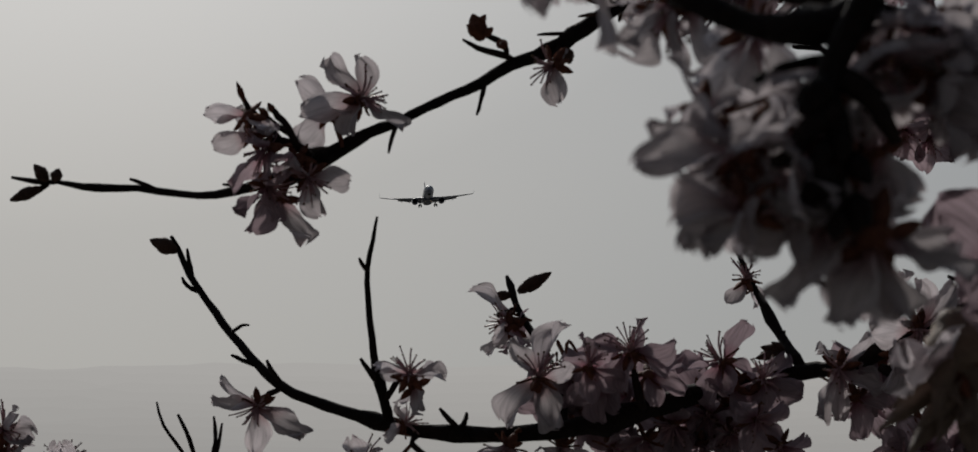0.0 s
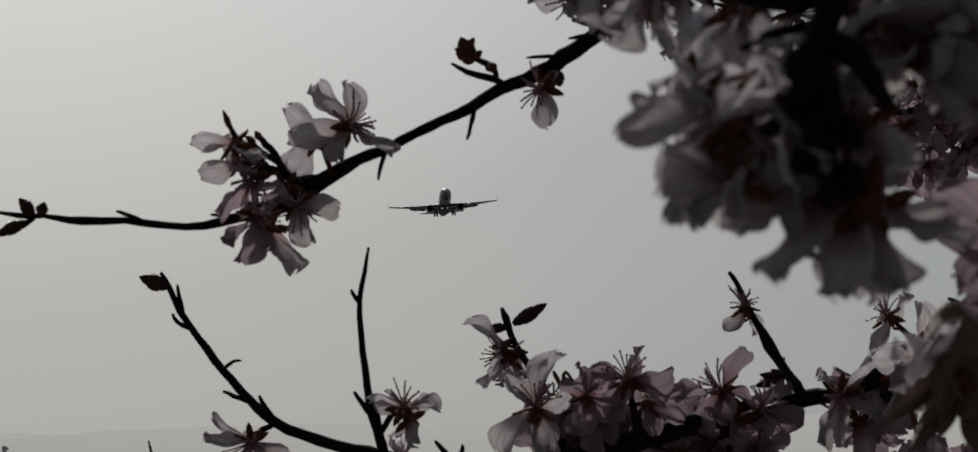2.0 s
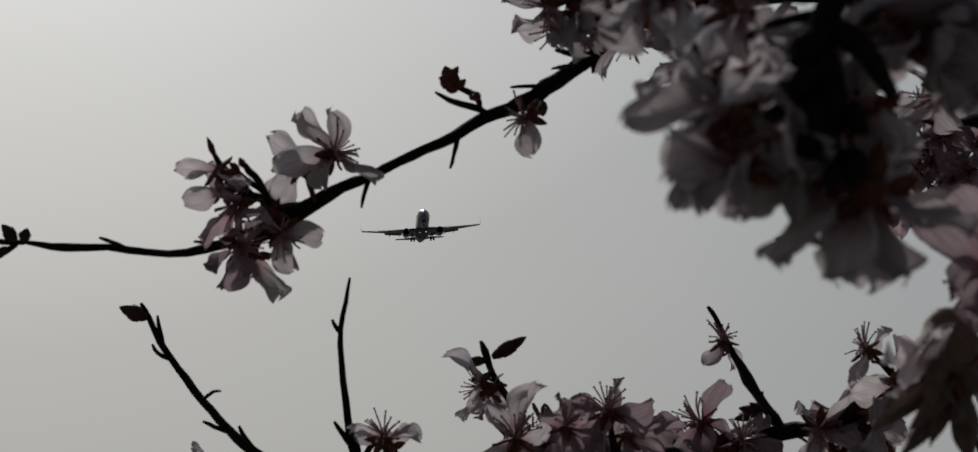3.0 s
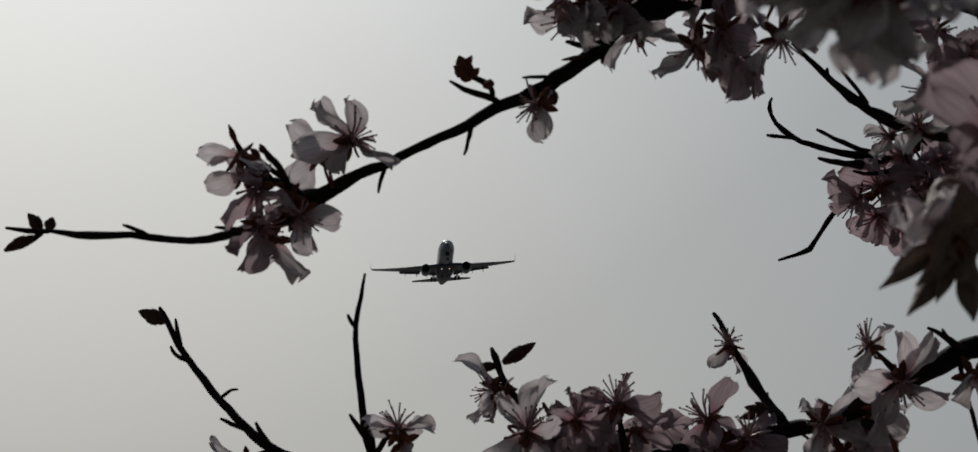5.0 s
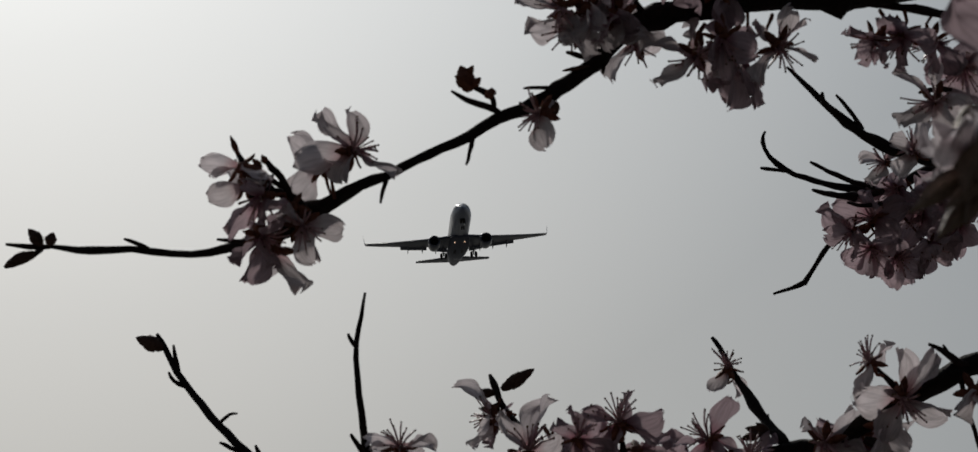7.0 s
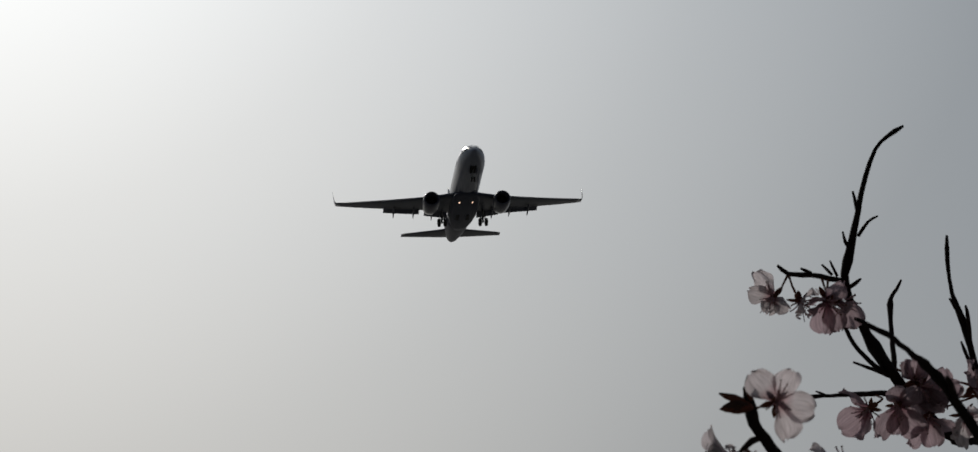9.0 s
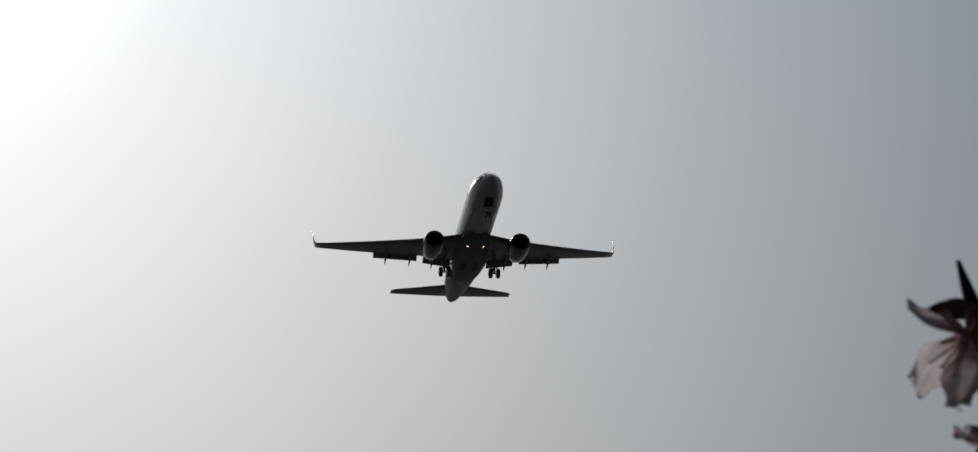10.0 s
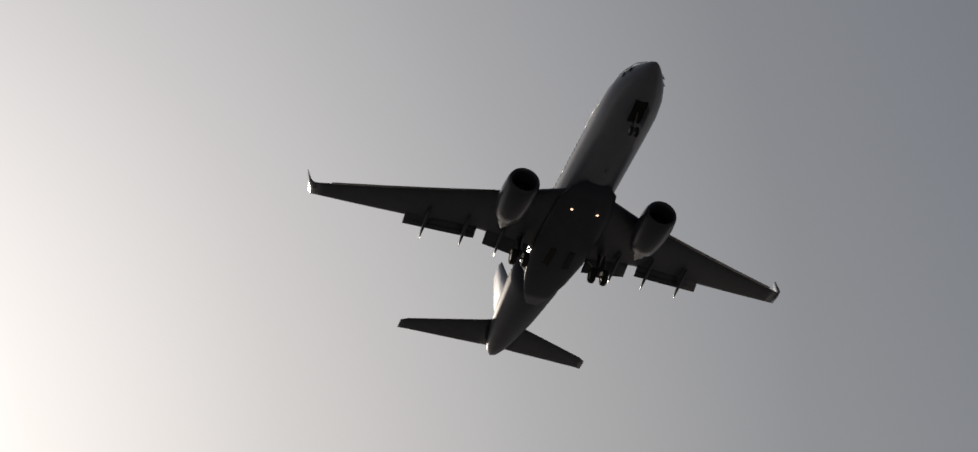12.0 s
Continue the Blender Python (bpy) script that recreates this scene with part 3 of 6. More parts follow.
limb("branch", [(0.1140, 1.1703, 1.7625, 0.00094), (0.1174, 1.1688, 1.7567, 0.00129), (0.1206, 1.1636, 1.7476, 0.00139), (0.1242, 1.1574, 1.7373, 0.00173), (0.1293, 1.1485, 1.7250, 0.00195), (0.1349, 1.1395, 1.7129, 0.00227), (0.1402, 1.1255, 1.7004, 0.00291)], step=0.006)
limb("twig", [(0.1349, 1.1440, 1.7190, 0.00060), (0.1342, 1.1423, 1.7158, 0.00091), (0.1350, 1.1406, 1.7120, 0.00102)], mat=TWIG)
limb("twig", [(0.1230, 1.1330, 1.7073, 0.00090), (0.1287, 1.1368, 1.7093, 0.00136), (0.1359, 1.1397, 1.7100, 0.00159)], mat=TWIG)
limb("branch", [(0.0084, 1.1815, 1.7492, 0.00094), (0.0111, 1.1772, 1.7403, 0.00153), (0.0135, 1.1729, 1.7328, 0.00164), (0.0181, 1.1637, 1.7234, 0.00162), (0.0243, 1.1447, 1.7112, 0.00182), (0.0308, 1.1161, 1.6934, 0.00200), (0.0326, 1.0950, 1.6705, 0.00218)], step=0.006)
limb("twig", [(0.0042, 1.1632, 1.7287, 0.00139), (0.0087, 1.1681, 1.7301, 0.00186), (0.0138, 1.1728, 1.7334, 0.00140)], mat=TWIG)
limb("twig", [(0.0622, 1.0856, 1.6981, 0.00130), (0.0638, 1.0913, 1.6904, 0.00174), (0.0670, 1.1023, 1.6790, 0.00241)], mat=TWIG)
limb("twig", [(0.1755, 1.0928, 1.7298, 0.00087), (0.1808, 1.0933, 1.7242, 0.00120), (0.1891, 1.0990, 1.7170, 0.00175)], mat=TWIG)
limb("twig", [(0.1990, 1.0823, 1.7361, 0.00086), (0.2058, 1.0855, 1.7336, 0.00130), (0.2130, 1.0889, 1.7286, 0.00196), (0.2221, 1.0930, 1.7279, 0.00196)], mat=TWIG)
limb("twig", [(0.2053, 1.0823, 1.7355, 0.00064), (0.2070, 1.0845, 1.7334, 0.00097), (0.2102, 1.0878, 1.7304, 0.00098)], mat=TWIG)
limb("twig", [(0.2237, 1.0973, 1.6788, 0.00087), (0.2199, 1.0959, 1.6948, 0.00098), (0.2169, 1.0947, 1.7081, 0.00098), (0.2148, 1.0937, 1.7197, 0.00109), (0.2143, 1.0931, 1.7267, 0.00120)], mat=TWIG)
limb("twig", [(0.1829, 1.0963, 1.6900, 0.00160), (0.1724, 1.1056, 1.6988, 0.00242)], mat=TWIG)
limb("twig", [(0.1344, 1.1087, 1.6629, 0.00088), (0.1249, 1.1130, 1.6714, 0.00111), (0.1220, 1.1170, 1.6827, 0.00133), (0.1201, 1.1242, 1.6922, 0.00157)], mat=TWIG)
limb("twig", [(-0.0253, 1.0791, 1.6576, 0.00129), (-0.0334, 1.0835, 1.6640, 0.00129), (-0.0309, 1.0882, 1.6680, 0.00130)], mat=TWIG)
limb("branch", [(0.1638, 1.2962, 1.9062, 0.00078), (0.1622, 1.2967, 1.9004, 0.00091), (0.1656, 1.2975, 1.8922, 0.00105), (0.1741, 1.2981, 1.8845, 0.00131), (0.1840, 1.2985, 1.8803, 0.00157), (0.2015, 1.3087, 1.8784, 0.00184), (0.2217, 1.3090, 1.8750, 0.00211), (0.2408, 1.3184, 1.8824, 0.00292), (0.2618, 1.3176, 1.8914, 0.00345), (0.2884, 1.3268, 1.9016, 0.00374), (0.5500, 1.5000, 1.8000, 0.00800), (1.3200, 1.7400, 1.5000, 0.02500)], step=0.006)
limb("twig", [(0.1593, 1.2882, 1.8829, 0.00104), (0.1660, 1.2932, 1.8836, 0.00104), (0.1747, 1.2982, 1.8838, 0.00105)], mat=TWIG)
limb("twig", [(0.1858, 1.2880, 1.8858, 0.00091), (0.1961, 1.2933, 1.8821, 0.00117), (0.2101, 1.2988, 1.8775, 0.00144), (0.2252, 1.3089, 1.8763, 0.00158)], mat=TWIG)
limb("twig", [(0.1847, 1.2796, 1.8675, 0.00111), (0.1964, 1.2896, 1.8677, 0.00169), (0.2131, 1.2995, 1.8693, 0.00183), (0.2285, 1.3090, 1.8753, 0.00184)], mat=TWIG)
limb("twig", [(0.2029, 1.2802, 1.8605, 0.00077), (0.2128, 1.2901, 1.8614, 0.00117), (0.2307, 1.3046, 1.8680, 0.00157), (0.2425, 1.3185, 1.8813, 0.00186)], mat=TWIG)
limb("branch", [(0.1668, 1.3236, 1.8225, 0.00080), (0.1757, 1.3234, 1.8251, 0.00106), (0.1837, 1.3211, 1.8282, 0.00119), (0.1901, 1.3173, 1.8372, 0.00132), (0.1961, 1.3116, 1.8450, 0.00145), (0.2037, 1.3061, 1.8504, 0.00157), (0.2278, 1.3103, 1.8599, 0.00211), (0.2543, 1.3187, 1.8794, 0.00239), (0.2732, 1.3224, 1.8944, 0.00266)], step=0.006)
limb("twig", [(0.1651, 1.0000, 1.8648, 0.00100), (0.1817, 1.0000, 1.8627, 0.00140), (0.1972, 1.0000, 1.8595, 0.00180), (0.2125, 1.0000, 1.8542, 0.00220), (0.4000, 1.3000, 1.8600, 0.00700)], mat=TWIG)
limb("branch", [(0.1520, 1.1296, 1.8830, 0.00091), (0.1687, 1.1504, 1.8756, 0.00151), (0.1805, 1.1610, 1.8687, 0.00187), (0.1939, 1.1716, 1.8623, 0.00212), (0.2097, 1.1820, 1.8577, 0.00238), (0.2344, 1.2022, 1.8572, 0.00266), (0.2637, 1.2220, 1.8594, 0.00295), (0.4200, 1.3600, 1.8000, 0.00600), (1.0000, 1.6200, 1.5000, 0.02000)], step=0.006)
limb("twig", [(0.1778, 1.1503, 1.8760, 0.00070), (0.1838, 1.1557, 1.8714, 0.00105), (0.1931, 1.1713, 1.8655, 0.00130)], mat=TWIG)
limb("twig", [(0.1704, 1.1454, 1.8755, 0.00092), (0.1716, 1.1507, 1.8719, 0.00139), (0.1790, 1.1609, 1.8700, 0.00140)], mat=TWIG)
limb("branch", [(0.1873, 1.0041, 1.8259, 0.00091), (0.1973, 1.0137, 1.8308, 0.00123), (0.2134, 1.0334, 1.8350, 0.00167), (0.2326, 1.0534, 1.8369, 0.00212), (0.4000, 1.3000, 1.8600, 0.00800), (0.9000, 1.5500, 1.6000, 0.02000)], step=0.006)
limb("branch", [(0.1919, 1.1580, 2.1320, 0.00083), (0.1833, 1.1585, 2.1262, 0.00095), (0.1780, 1.1640, 2.1212, 0.00108), (0.1729, 1.1703, 2.1072, 0.00132), (0.1697, 1.1766, 2.0918, 0.00145), (0.1665, 1.1831, 2.0755, 0.00169), (0.1637, 1.1892, 2.0625, 0.00182), (0.1667, 1.1952, 2.0511, 0.00195), (0.1736, 1.2012, 2.0398, 0.00208), (0.1806, 1.2071, 2.0297, 0.00234), (0.1897, 1.2084, 2.0154, 0.00271), (0.2020, 1.2193, 2.0055, 0.00273), (0.2246, 1.2308, 1.9889, 0.00300), (0.4000, 1.4000, 2.0000, 0.00600), (1.0000, 1.6500, 1.7000, 0.02000)], step=0.006)
limb("twig", [(0.1666, 1.1708, 2.1011, 0.00063), (0.1683, 1.1733, 2.0956, 0.00096), (0.1700, 1.1768, 2.0902, 0.00108)], mat=TWIG)
limb("twig", [(0.1606, 1.1727, 2.0797, 0.00060), (0.1629, 1.1780, 2.0760, 0.00084), (0.1663, 1.1833, 2.0722, 0.00097)], mat=TWIG)
limb("twig", [(0.1791, 1.1719, 2.0881, 0.00056), (0.1743, 1.1741, 2.0859, 0.00084), (0.1699, 1.1796, 2.0801, 0.00109)], mat=TWIG)
limb("twig", [(0.1283, 1.1840, 2.0653, 0.00085), (0.1342, 1.1863, 2.0615, 0.00121), (0.1461, 1.1883, 2.0616, 0.00134), (0.1559, 1.1894, 2.0604, 0.00146), (0.1637, 1.1905, 2.0596, 0.00158)], mat=TWIG)
limb("twig", [(0.1403, 1.1841, 2.0638, 0.00064), (0.1460, 1.1872, 2.0626, 0.00097)], mat=TWIG)
limb("twig", [(0.1513, 1.1839, 2.0659, 0.00064), (0.1570, 1.1882, 2.0621, 0.00097)], mat=TWIG)
limb("twig", [(0.1555, 1.1837, 2.0679, 0.00064), (0.1598, 1.1893, 2.0618, 0.00097)], mat=TWIG)
limb("twig", [(0.1709, 1.1845, 2.0586, 0.00072), (0.1684, 1.1887, 2.0573, 0.00109), (0.1649, 1.1928, 2.0563, 0.00122)], mat=TWIG)
limb("branch", [(0.1009, 0.8791, 1.9351, 0.00072), (0.1042, 0.8793, 1.9336, 0.00090), (0.1092, 0.8795, 1.9309, 0.00099), (0.1138, 0.8797, 1.9287, 0.00108), (0.1181, 0.8810, 1.9257, 0.00108), (0.1233, 0.8823, 1.9217, 0.00117), (0.1276, 0.8836, 1.9184, 0.00126), (0.1325, 0.8860, 1.9145, 0.00135), (0.1385, 0.8886, 1.9074, 0.00172), (0.1446, 0.8923, 1.8997, 0.00200), (0.1568, 0.8984, 1.8868, 0.00219), (0.4000, 1.2000, 1.9500, 0.00700), (1.0000, 1.6000, 1.7000, 0.02000)], step=0.006)
limb("twig", [(0.1352, 0.8820, 1.9135, 0.00077), (0.1371, 0.8842, 1.9113, 0.00117), (0.1409, 0.8889, 1.9040, 0.00145)], mat=TWIG)
limb("twig", [(0.2008, 1.2235, 2.0722, 0.00075), (0.1983, 1.2239, 2.0671, 0.00100), (0.1944, 1.2244, 2.0614, 0.00112), (0.1931, 1.2210, 2.0431, 0.00124), (0.1916, 1.2130, 2.0202, 0.00148)], mat=TWIG)
limb("twig", [(0.1623, 1.1957, 2.0455, 0.00073), (0.1663, 1.1989, 2.0322, 0.00110), (0.1774, 1.2049, 2.0209, 0.00123), (0.1928, 1.2116, 2.0131, 0.00148)], mat=TWIG)
limb("twig", [(0.1672, 1.1981, 2.0186, 0.00065), (0.1784, 1.2033, 2.0164, 0.00098), (0.1900, 1.2105, 2.0144, 0.00123)], mat=TWIG)
limb("twig", [(0.1335, 1.1899, 1.9974, 0.00060), (0.1502, 1.1947, 1.9994, 0.00085), (0.1704, 1.1995, 2.0020, 0.00134), (0.1885, 1.2093, 2.0050, 0.00160), (0.2071, 1.2217, 2.0012, 0.00174)], mat=TWIG)
limb("twig", [(0.1456, 1.1896, 2.0004, 0.00048), (0.1507, 1.1937, 2.0000, 0.00073)], mat=TWIG)
limb("branch", [(0.2201, 1.1971, 2.0875, 0.00073), (0.2197, 1.1983, 2.0732, 0.00098), (0.2223, 1.2046, 2.0583, 0.00123), (0.2292, 1.2110, 2.0435, 0.00161), (0.2357, 1.2180, 2.0205, 0.00186), (0.2420, 1.2247, 2.0007, 0.00224), (0.5000, 1.5000, 2.0200, 0.00600), (1.0500, 1.6600, 1.7000, 0.02000)], step=0.006)
limb("twig", [(0.2196, 1.2000, 2.0540, 0.00065), (0.2251, 1.2055, 2.0485, 0.00098), (0.2304, 1.2111, 2.0419, 0.00099)], mat=TWIG)
limb("twig", [(0.2279, 1.2003, 2.0501, 0.00073), (0.2301, 1.2058, 2.0452, 0.00111), (0.2320, 1.2117, 2.0353, 0.00111)], mat=TWIG)
limb("twig", [(0.2258, 1.2069, 2.0330, 0.00065), (0.2302, 1.2125, 2.0255, 0.00099), (0.2361, 1.2183, 2.0172, 0.00099)], mat=TWIG)
limb("twig", [(-0.1518, 1.1468, 1.6873, 0.00057), (-0.1486, 1.1477, 1.6765, 0.00080), (-0.1400, 1.1487, 1.6646, 0.00091), (-0.1291, 1.1506, 1.6432, 0.00114), (0.2000, 1.2500, 1.4000, 0.00600), (1.3000, 1.7500, 0.9500, 0.02000)], mat=TWIG)
limb("twig", [(-0.1421, 1.1473, 1.6816, 0.00080), (-0.1366, 1.1483, 1.6700, 0.00103), (-0.1291, 1.1506, 1.6432, 0.00114)], mat=TWIG)
limb("twig", [(-0.1256, 1.1473, 1.6807, 0.00068), (-0.1250, 1.1484, 1.6686, 0.00103), (-0.1291, 1.1506, 1.6432, 0.00114)], mat=TWIG)
limb("twig", [(-0.1219, 1.1476, 1.6776, 0.00068), (-0.1235, 1.1485, 1.6671, 0.00091), (-0.1291, 1.1506, 1.6432, 0.00114)], mat=TWIG)
limb("twig", [(-0.2230, 1.1481, 1.6716, 0.00091), (-0.2058, 1.1496, 1.6546, 0.00091), (-0.1291, 1.1506, 1.6432, 0.00114)], mat=TWIG)
limb("limb", [(0.0275, 0.4025, 1.7033, 0.00152), (0.0298, 0.3979, 1.6984, 0.00181), (0.0330, 0.3933, 1.6938, 0.00208), (0.0420, 0.3887, 1.6891, 0.00215), (0.0503, 0.3839, 1.6873, 0.00232), (0.0566, 0.3836, 1.6897, 0.00251), (0.0616, 0.3881, 1.6956, 0.00245), (0.0691, 0.3926, 1.7017, 0.00238), (0.2000, 0.5000, 1.7800, 0.00500), (0.6000, 0.9500, 1.7500, 0.01000), (1.3000, 1.7000, 1.5000, 0.02500)], step=0.006)
limb("twig", [(0.0371, 0.4025, 1.7036, 0.00138), (0.0444, 0.3931, 1.6958, 0.00143), (0.0508, 0.3884, 1.6930, 0.00165), (0.0566, 0.3836, 1.6902, 0.00170)], mat=TWIG)
limb("limb", [(0.0556, 0.3836, 1.6897, 0.00155), (0.0545, 0.3841, 1.6844, 0.00124), (0.0529, 0.3846, 1.6792, 0.00108), (0.0542, 0.3850, 1.6744, 0.00101), (0.0560, 0.3854, 1.6695, 0.00085)], step=0.006)
limb("limb", [(0.0542, 0.3862, 1.6834, 0.00101), (0.0464, 0.3864, 1.6817, 0.00086), (0.0416, 0.3866, 1.6794, 0.00070)], step=0.006)
limb("limb", [(0.0582, 0.3855, 1.6916, 0.00156), (0.0676, 0.3916, 1.6909, 0.00142), (0.0799, 0.3955, 1.6920, 0.00159), (0.0963, 0.4030, 1.6981, 0.00195), (0.2400, 0.5400, 1.7400, 0.00500), (0.6000, 0.9700, 1.7200, 0.01000)], step=0.006)
limb("limb", [(0.0218, 0.4893, 1.7438, 0.00119), (0.0236, 0.4893, 1.7442, 0.00218), (0.0266, 0.4892, 1.7451, 0.00278), (0.0305, 0.4892, 1.7458, 0.00357), (0.0337, 0.4914, 1.7429, 0.00348), (0.0369, 0.4938, 1.7383, 0.00240), (0.0433, 0.4963, 1.7330, 0.00181), (0.0504, 0.5007, 1.7288, 0.00223), (0.3000, 0.7000, 1.7800, 0.00600), (1.2000, 1.6000, 1.5500, 0.02500)], step=0.006)
limb("limb", [(0.0613, 0.3780, 1.6963, 0.00220), (0.0551, 0.3780, 1.6855, 0.00220), (0.0518, 0.3780, 1.6757, 0.00240), (0.0537, 0.3780, 1.6674, 0.00200), (0.0526, 0.3780, 1.6612, 0.00180), (0.0560, 0.3780, 1.6543, 0.00100)], step=0.006)
limb("twig", [(0.0527, 0.3770, 1.6736, 0.00220), (0.0487, 0.3770, 1.6701, 0.00200), (0.0454, 0.3770, 1.6659, 0.00140), (0.0429, 0.3770, 1.6647, 0.00090)], mat=TWIG)
limb("twig", [(0.0529, 0.3770, 1.6649, 0.00220), (0.0494, 0.3770, 1.6611, 0.00180), (0.0469, 0.3770, 1.6563, 0.00120)], mat=TWIG)
limb("twig", [(0.0540, 0.3770, 1.6784, 0.00220), (0.0587, 0.3770, 1.6745, 0.00200), (0.0623, 0.3770, 1.6678, 0.00120)], mat=TWIG)
limb("limb", [(0.1011, 0.5372, 1.6556, 0.00214), (0.1036, 0.5377, 1.6499, 0.00268), (0.1100, 0.5430, 1.6463, 0.00243), (0.3500, 0.8000, 1.6600, 0.00700), (1.2000, 1.6000, 1.4000, 0.02500)], step=0.006)
limb("limb", [(0.0490, 0.4709, 1.9562, 0.00070), (0.0518, 0.4716, 1.9462, 0.00119), (0.0596, 0.4774, 1.9372, 0.00130), (0.3000, 0.6200, 1.8500, 0.00500), (1.2000, 1.6000, 1.6000, 0.02500)], step=0.006)
limb("trunk", [(1.3600, 1.7600, -0.0500, 0.13000), (1.3500, 1.7500, 0.1500, 0.09500), (1.3300, 1.7400, 0.6000, 0.08000), (1.3400, 1.7500, 1.1000, 0.07000), (1.3000, 1.7100, 1.5000, 0.05500), (1.2000, 1.7000, 1.8000, 0.03500), (1.1000, 1.6800, 2.1000, 0.01500)], step=0.05, sides=14)
bud((-0.1425, 1.1408, 1.7559), (-0.1551, 1.1383, 1.7608), 0.0077)
bud((-0.1761, 0.9910, 1.7637), (-0.1814, 0.9885, 1.7701), 0.0055)
bud((-0.1735, 0.9906, 1.7635), (-0.1712, 0.9882, 1.7683), 0.0050)
bud((-0.1795, 0.9937, 1.7615), (-0.1912, 0.9922, 1.7559), 0.0055)
bud((0.0135, 1.1772, 1.7409), (0.0294, 1.1744, 1.7500), 0.0071)
bud((0.0114, 1.1773, 1.7397), (-0.0014, 1.1754, 1.7384), 0.0050)
bud((-0.0026, 0.9502, 1.8115), (-0.0062, 0.9473, 1.8215), 0.0081, mat=CALYX)
bud((-0.0036, 0.9480, 1.8139), (-0.0085, 0.9457, 1.8168), 0.0038, mat=CALYX)
bud((-0.0021, 0.9481, 1.8129), (0.0018, 0.9458, 1.8157), 0.0036, mat=CALYX)
bud((-0.0040, 0.9478, 1.8169), (-0.0010, 0.9454, 1.8208), 0.0033, mat=CALYX)
bud((0.0032, 0.9507, 1.8095), (0.0072, 0.9485, 1.8108), 0.0043, mat=CALYX)
bud((0.0635, 0.9062, 1.9129), (0.0638, 0.9038, 1.9172), 0.0039)
bud((0.0643, 0.9065, 1.9087), (0.0534, 0.9046, 1.9075), 0.0055)
bud((0.0398, 0.9390, 1.8592), (0.0204, 0.9375, 1.8537), 0.0081, mat=CALYX)
bud((0.0056, 0.9416, 1.8063), (0.0057, 0.9393, 1.8092), 0.0038, mat=CALYX)
bud((0.0299, 0.9619, 1.8111), (0.0316, 0.9605, 1.8044), 0.0058)
bud((0.0350, 0.9621, 1.8237), (0.0462, 0.9600, 1.8249), 0.0019)
bud((0.0983, 0.5318, 1.6598), (0.1007, 0.5315, 1.6405), 0.0146, mat=LEAFBUD)
bud((0.0536, 0.4716, 1.9450), (0.0412, 0.4698, 1.9438), 0.0052)
bud((0.0555, 0.4745, 1.9425), (0.0585, 0.4716, 1.9512), 0.0046)
bud((0.0654, 0.9066, 1.9085), (0.0522, 0.9042, 1.9128), 0.0035, mat=CALYX)
bud((0.0657, 0.9066, 1.9080), (0.0524, 0.9047, 1.9067), 0.0046, mat=CALYX)
bud((0.0648, 0.9064, 1.9105), (0.0645, 0.9039, 1.9162), 0.0032, mat=CALYX)
bud((0.1322, 1.1329, 1.7083), (0.1223, 1.1307, 1.7103), 0.0048)
bud((0.1302, 1.1309, 1.7074), (0.1196, 1.1292, 1.7049), 0.0045)
bud((0.1333, 1.1328, 1.7088), (0.1272, 1.1305, 1.7125), 0.0037)
bud((-0.0943, 0.9540, 1.7882), (-0.0974, 0.9530, 1.7963), 0.0026, mat=CALYX)
bud((-0.0831, 0.9530, 1.7840), (-0.0850, 0.9520, 1.7877), 0.0030, mat=CALYX)
bud((-0.0850, 0.9530, 1.7826), (-0.0886, 0.9500, 1.7854), 0.0030, mat=CALYX)
# bark-dark buds added to blacken the shaded middle of the near cluster
bud((0.0520, 0.3780, 1.6784), (0.0489, 0.3740, 1.6726), 0.0049, mat=BARK)
bud((0.0514, 0.3780, 1.6736), (0.0476, 0.3740, 1.6678), 0.0045, mat=BARK)
bud((0.0522, 0.3780, 1.6687), (0.0491, 0.3740, 1.6630), 0.0038, mat=BARK)
bud((0.0551, 0.3780, 1.6666), (0.0575, 0.3740, 1.6609), 0.0037, mat=BARK)
bud((0.0526, 0.3780, 1.6620), (0.0516, 0.3740, 1.6564), 0.0041, mat=BARK)
bud((0.0555, 0.3780, 1.6600), (0.0568, 0.3740, 1.6545), 0.0042, mat=BARK)
bud((0.0510, 0.3780, 1.6775), (0.0470, 0.3740, 1.6717), 0.0047, mat=BARK)
bud((0.0542, 0.3780, 1.6701), (0.0531, 0.3740, 1.6644), 0.0038, mat=BARK)
bud((0.0534, 0.3780, 1.6581), (0.0517, 0.3740, 1.6526), 0.0038, mat=BARK)
bud((0.0517, 0.3780, 1.6653), (0.0492, 0.3740, 1.6596), 0.0048, mat=BARK)
young_leaf((0.0999, 0.5311, 1.6452), (0.0863, 0.5286, 1.6282), 0.0058, 1452)
young_leaf((0.0986, 0.5280, 1.6458), (0.0801, 0.5251, 1.6333), 0.0047, 1408)
young_leaf((0.0986, 0.5338, 1.6488), (0.0837, 0.5306, 1.6391), 0.0040, 1425)
young_leaf((0.0994, 0.5292, 1.6441), (0.0930, 0.5264, 1.6302), 0.0039, 1503)
young_leaf((0.1027, 0.5323, 1.6426), (0.1031, 0.5297, 1.6267), 0.0066, 1575)
young_leaf((0.1000, 0.5261, 1.6452), (0.0875, 0.5231, 1.6336), 0.0045, 1465)
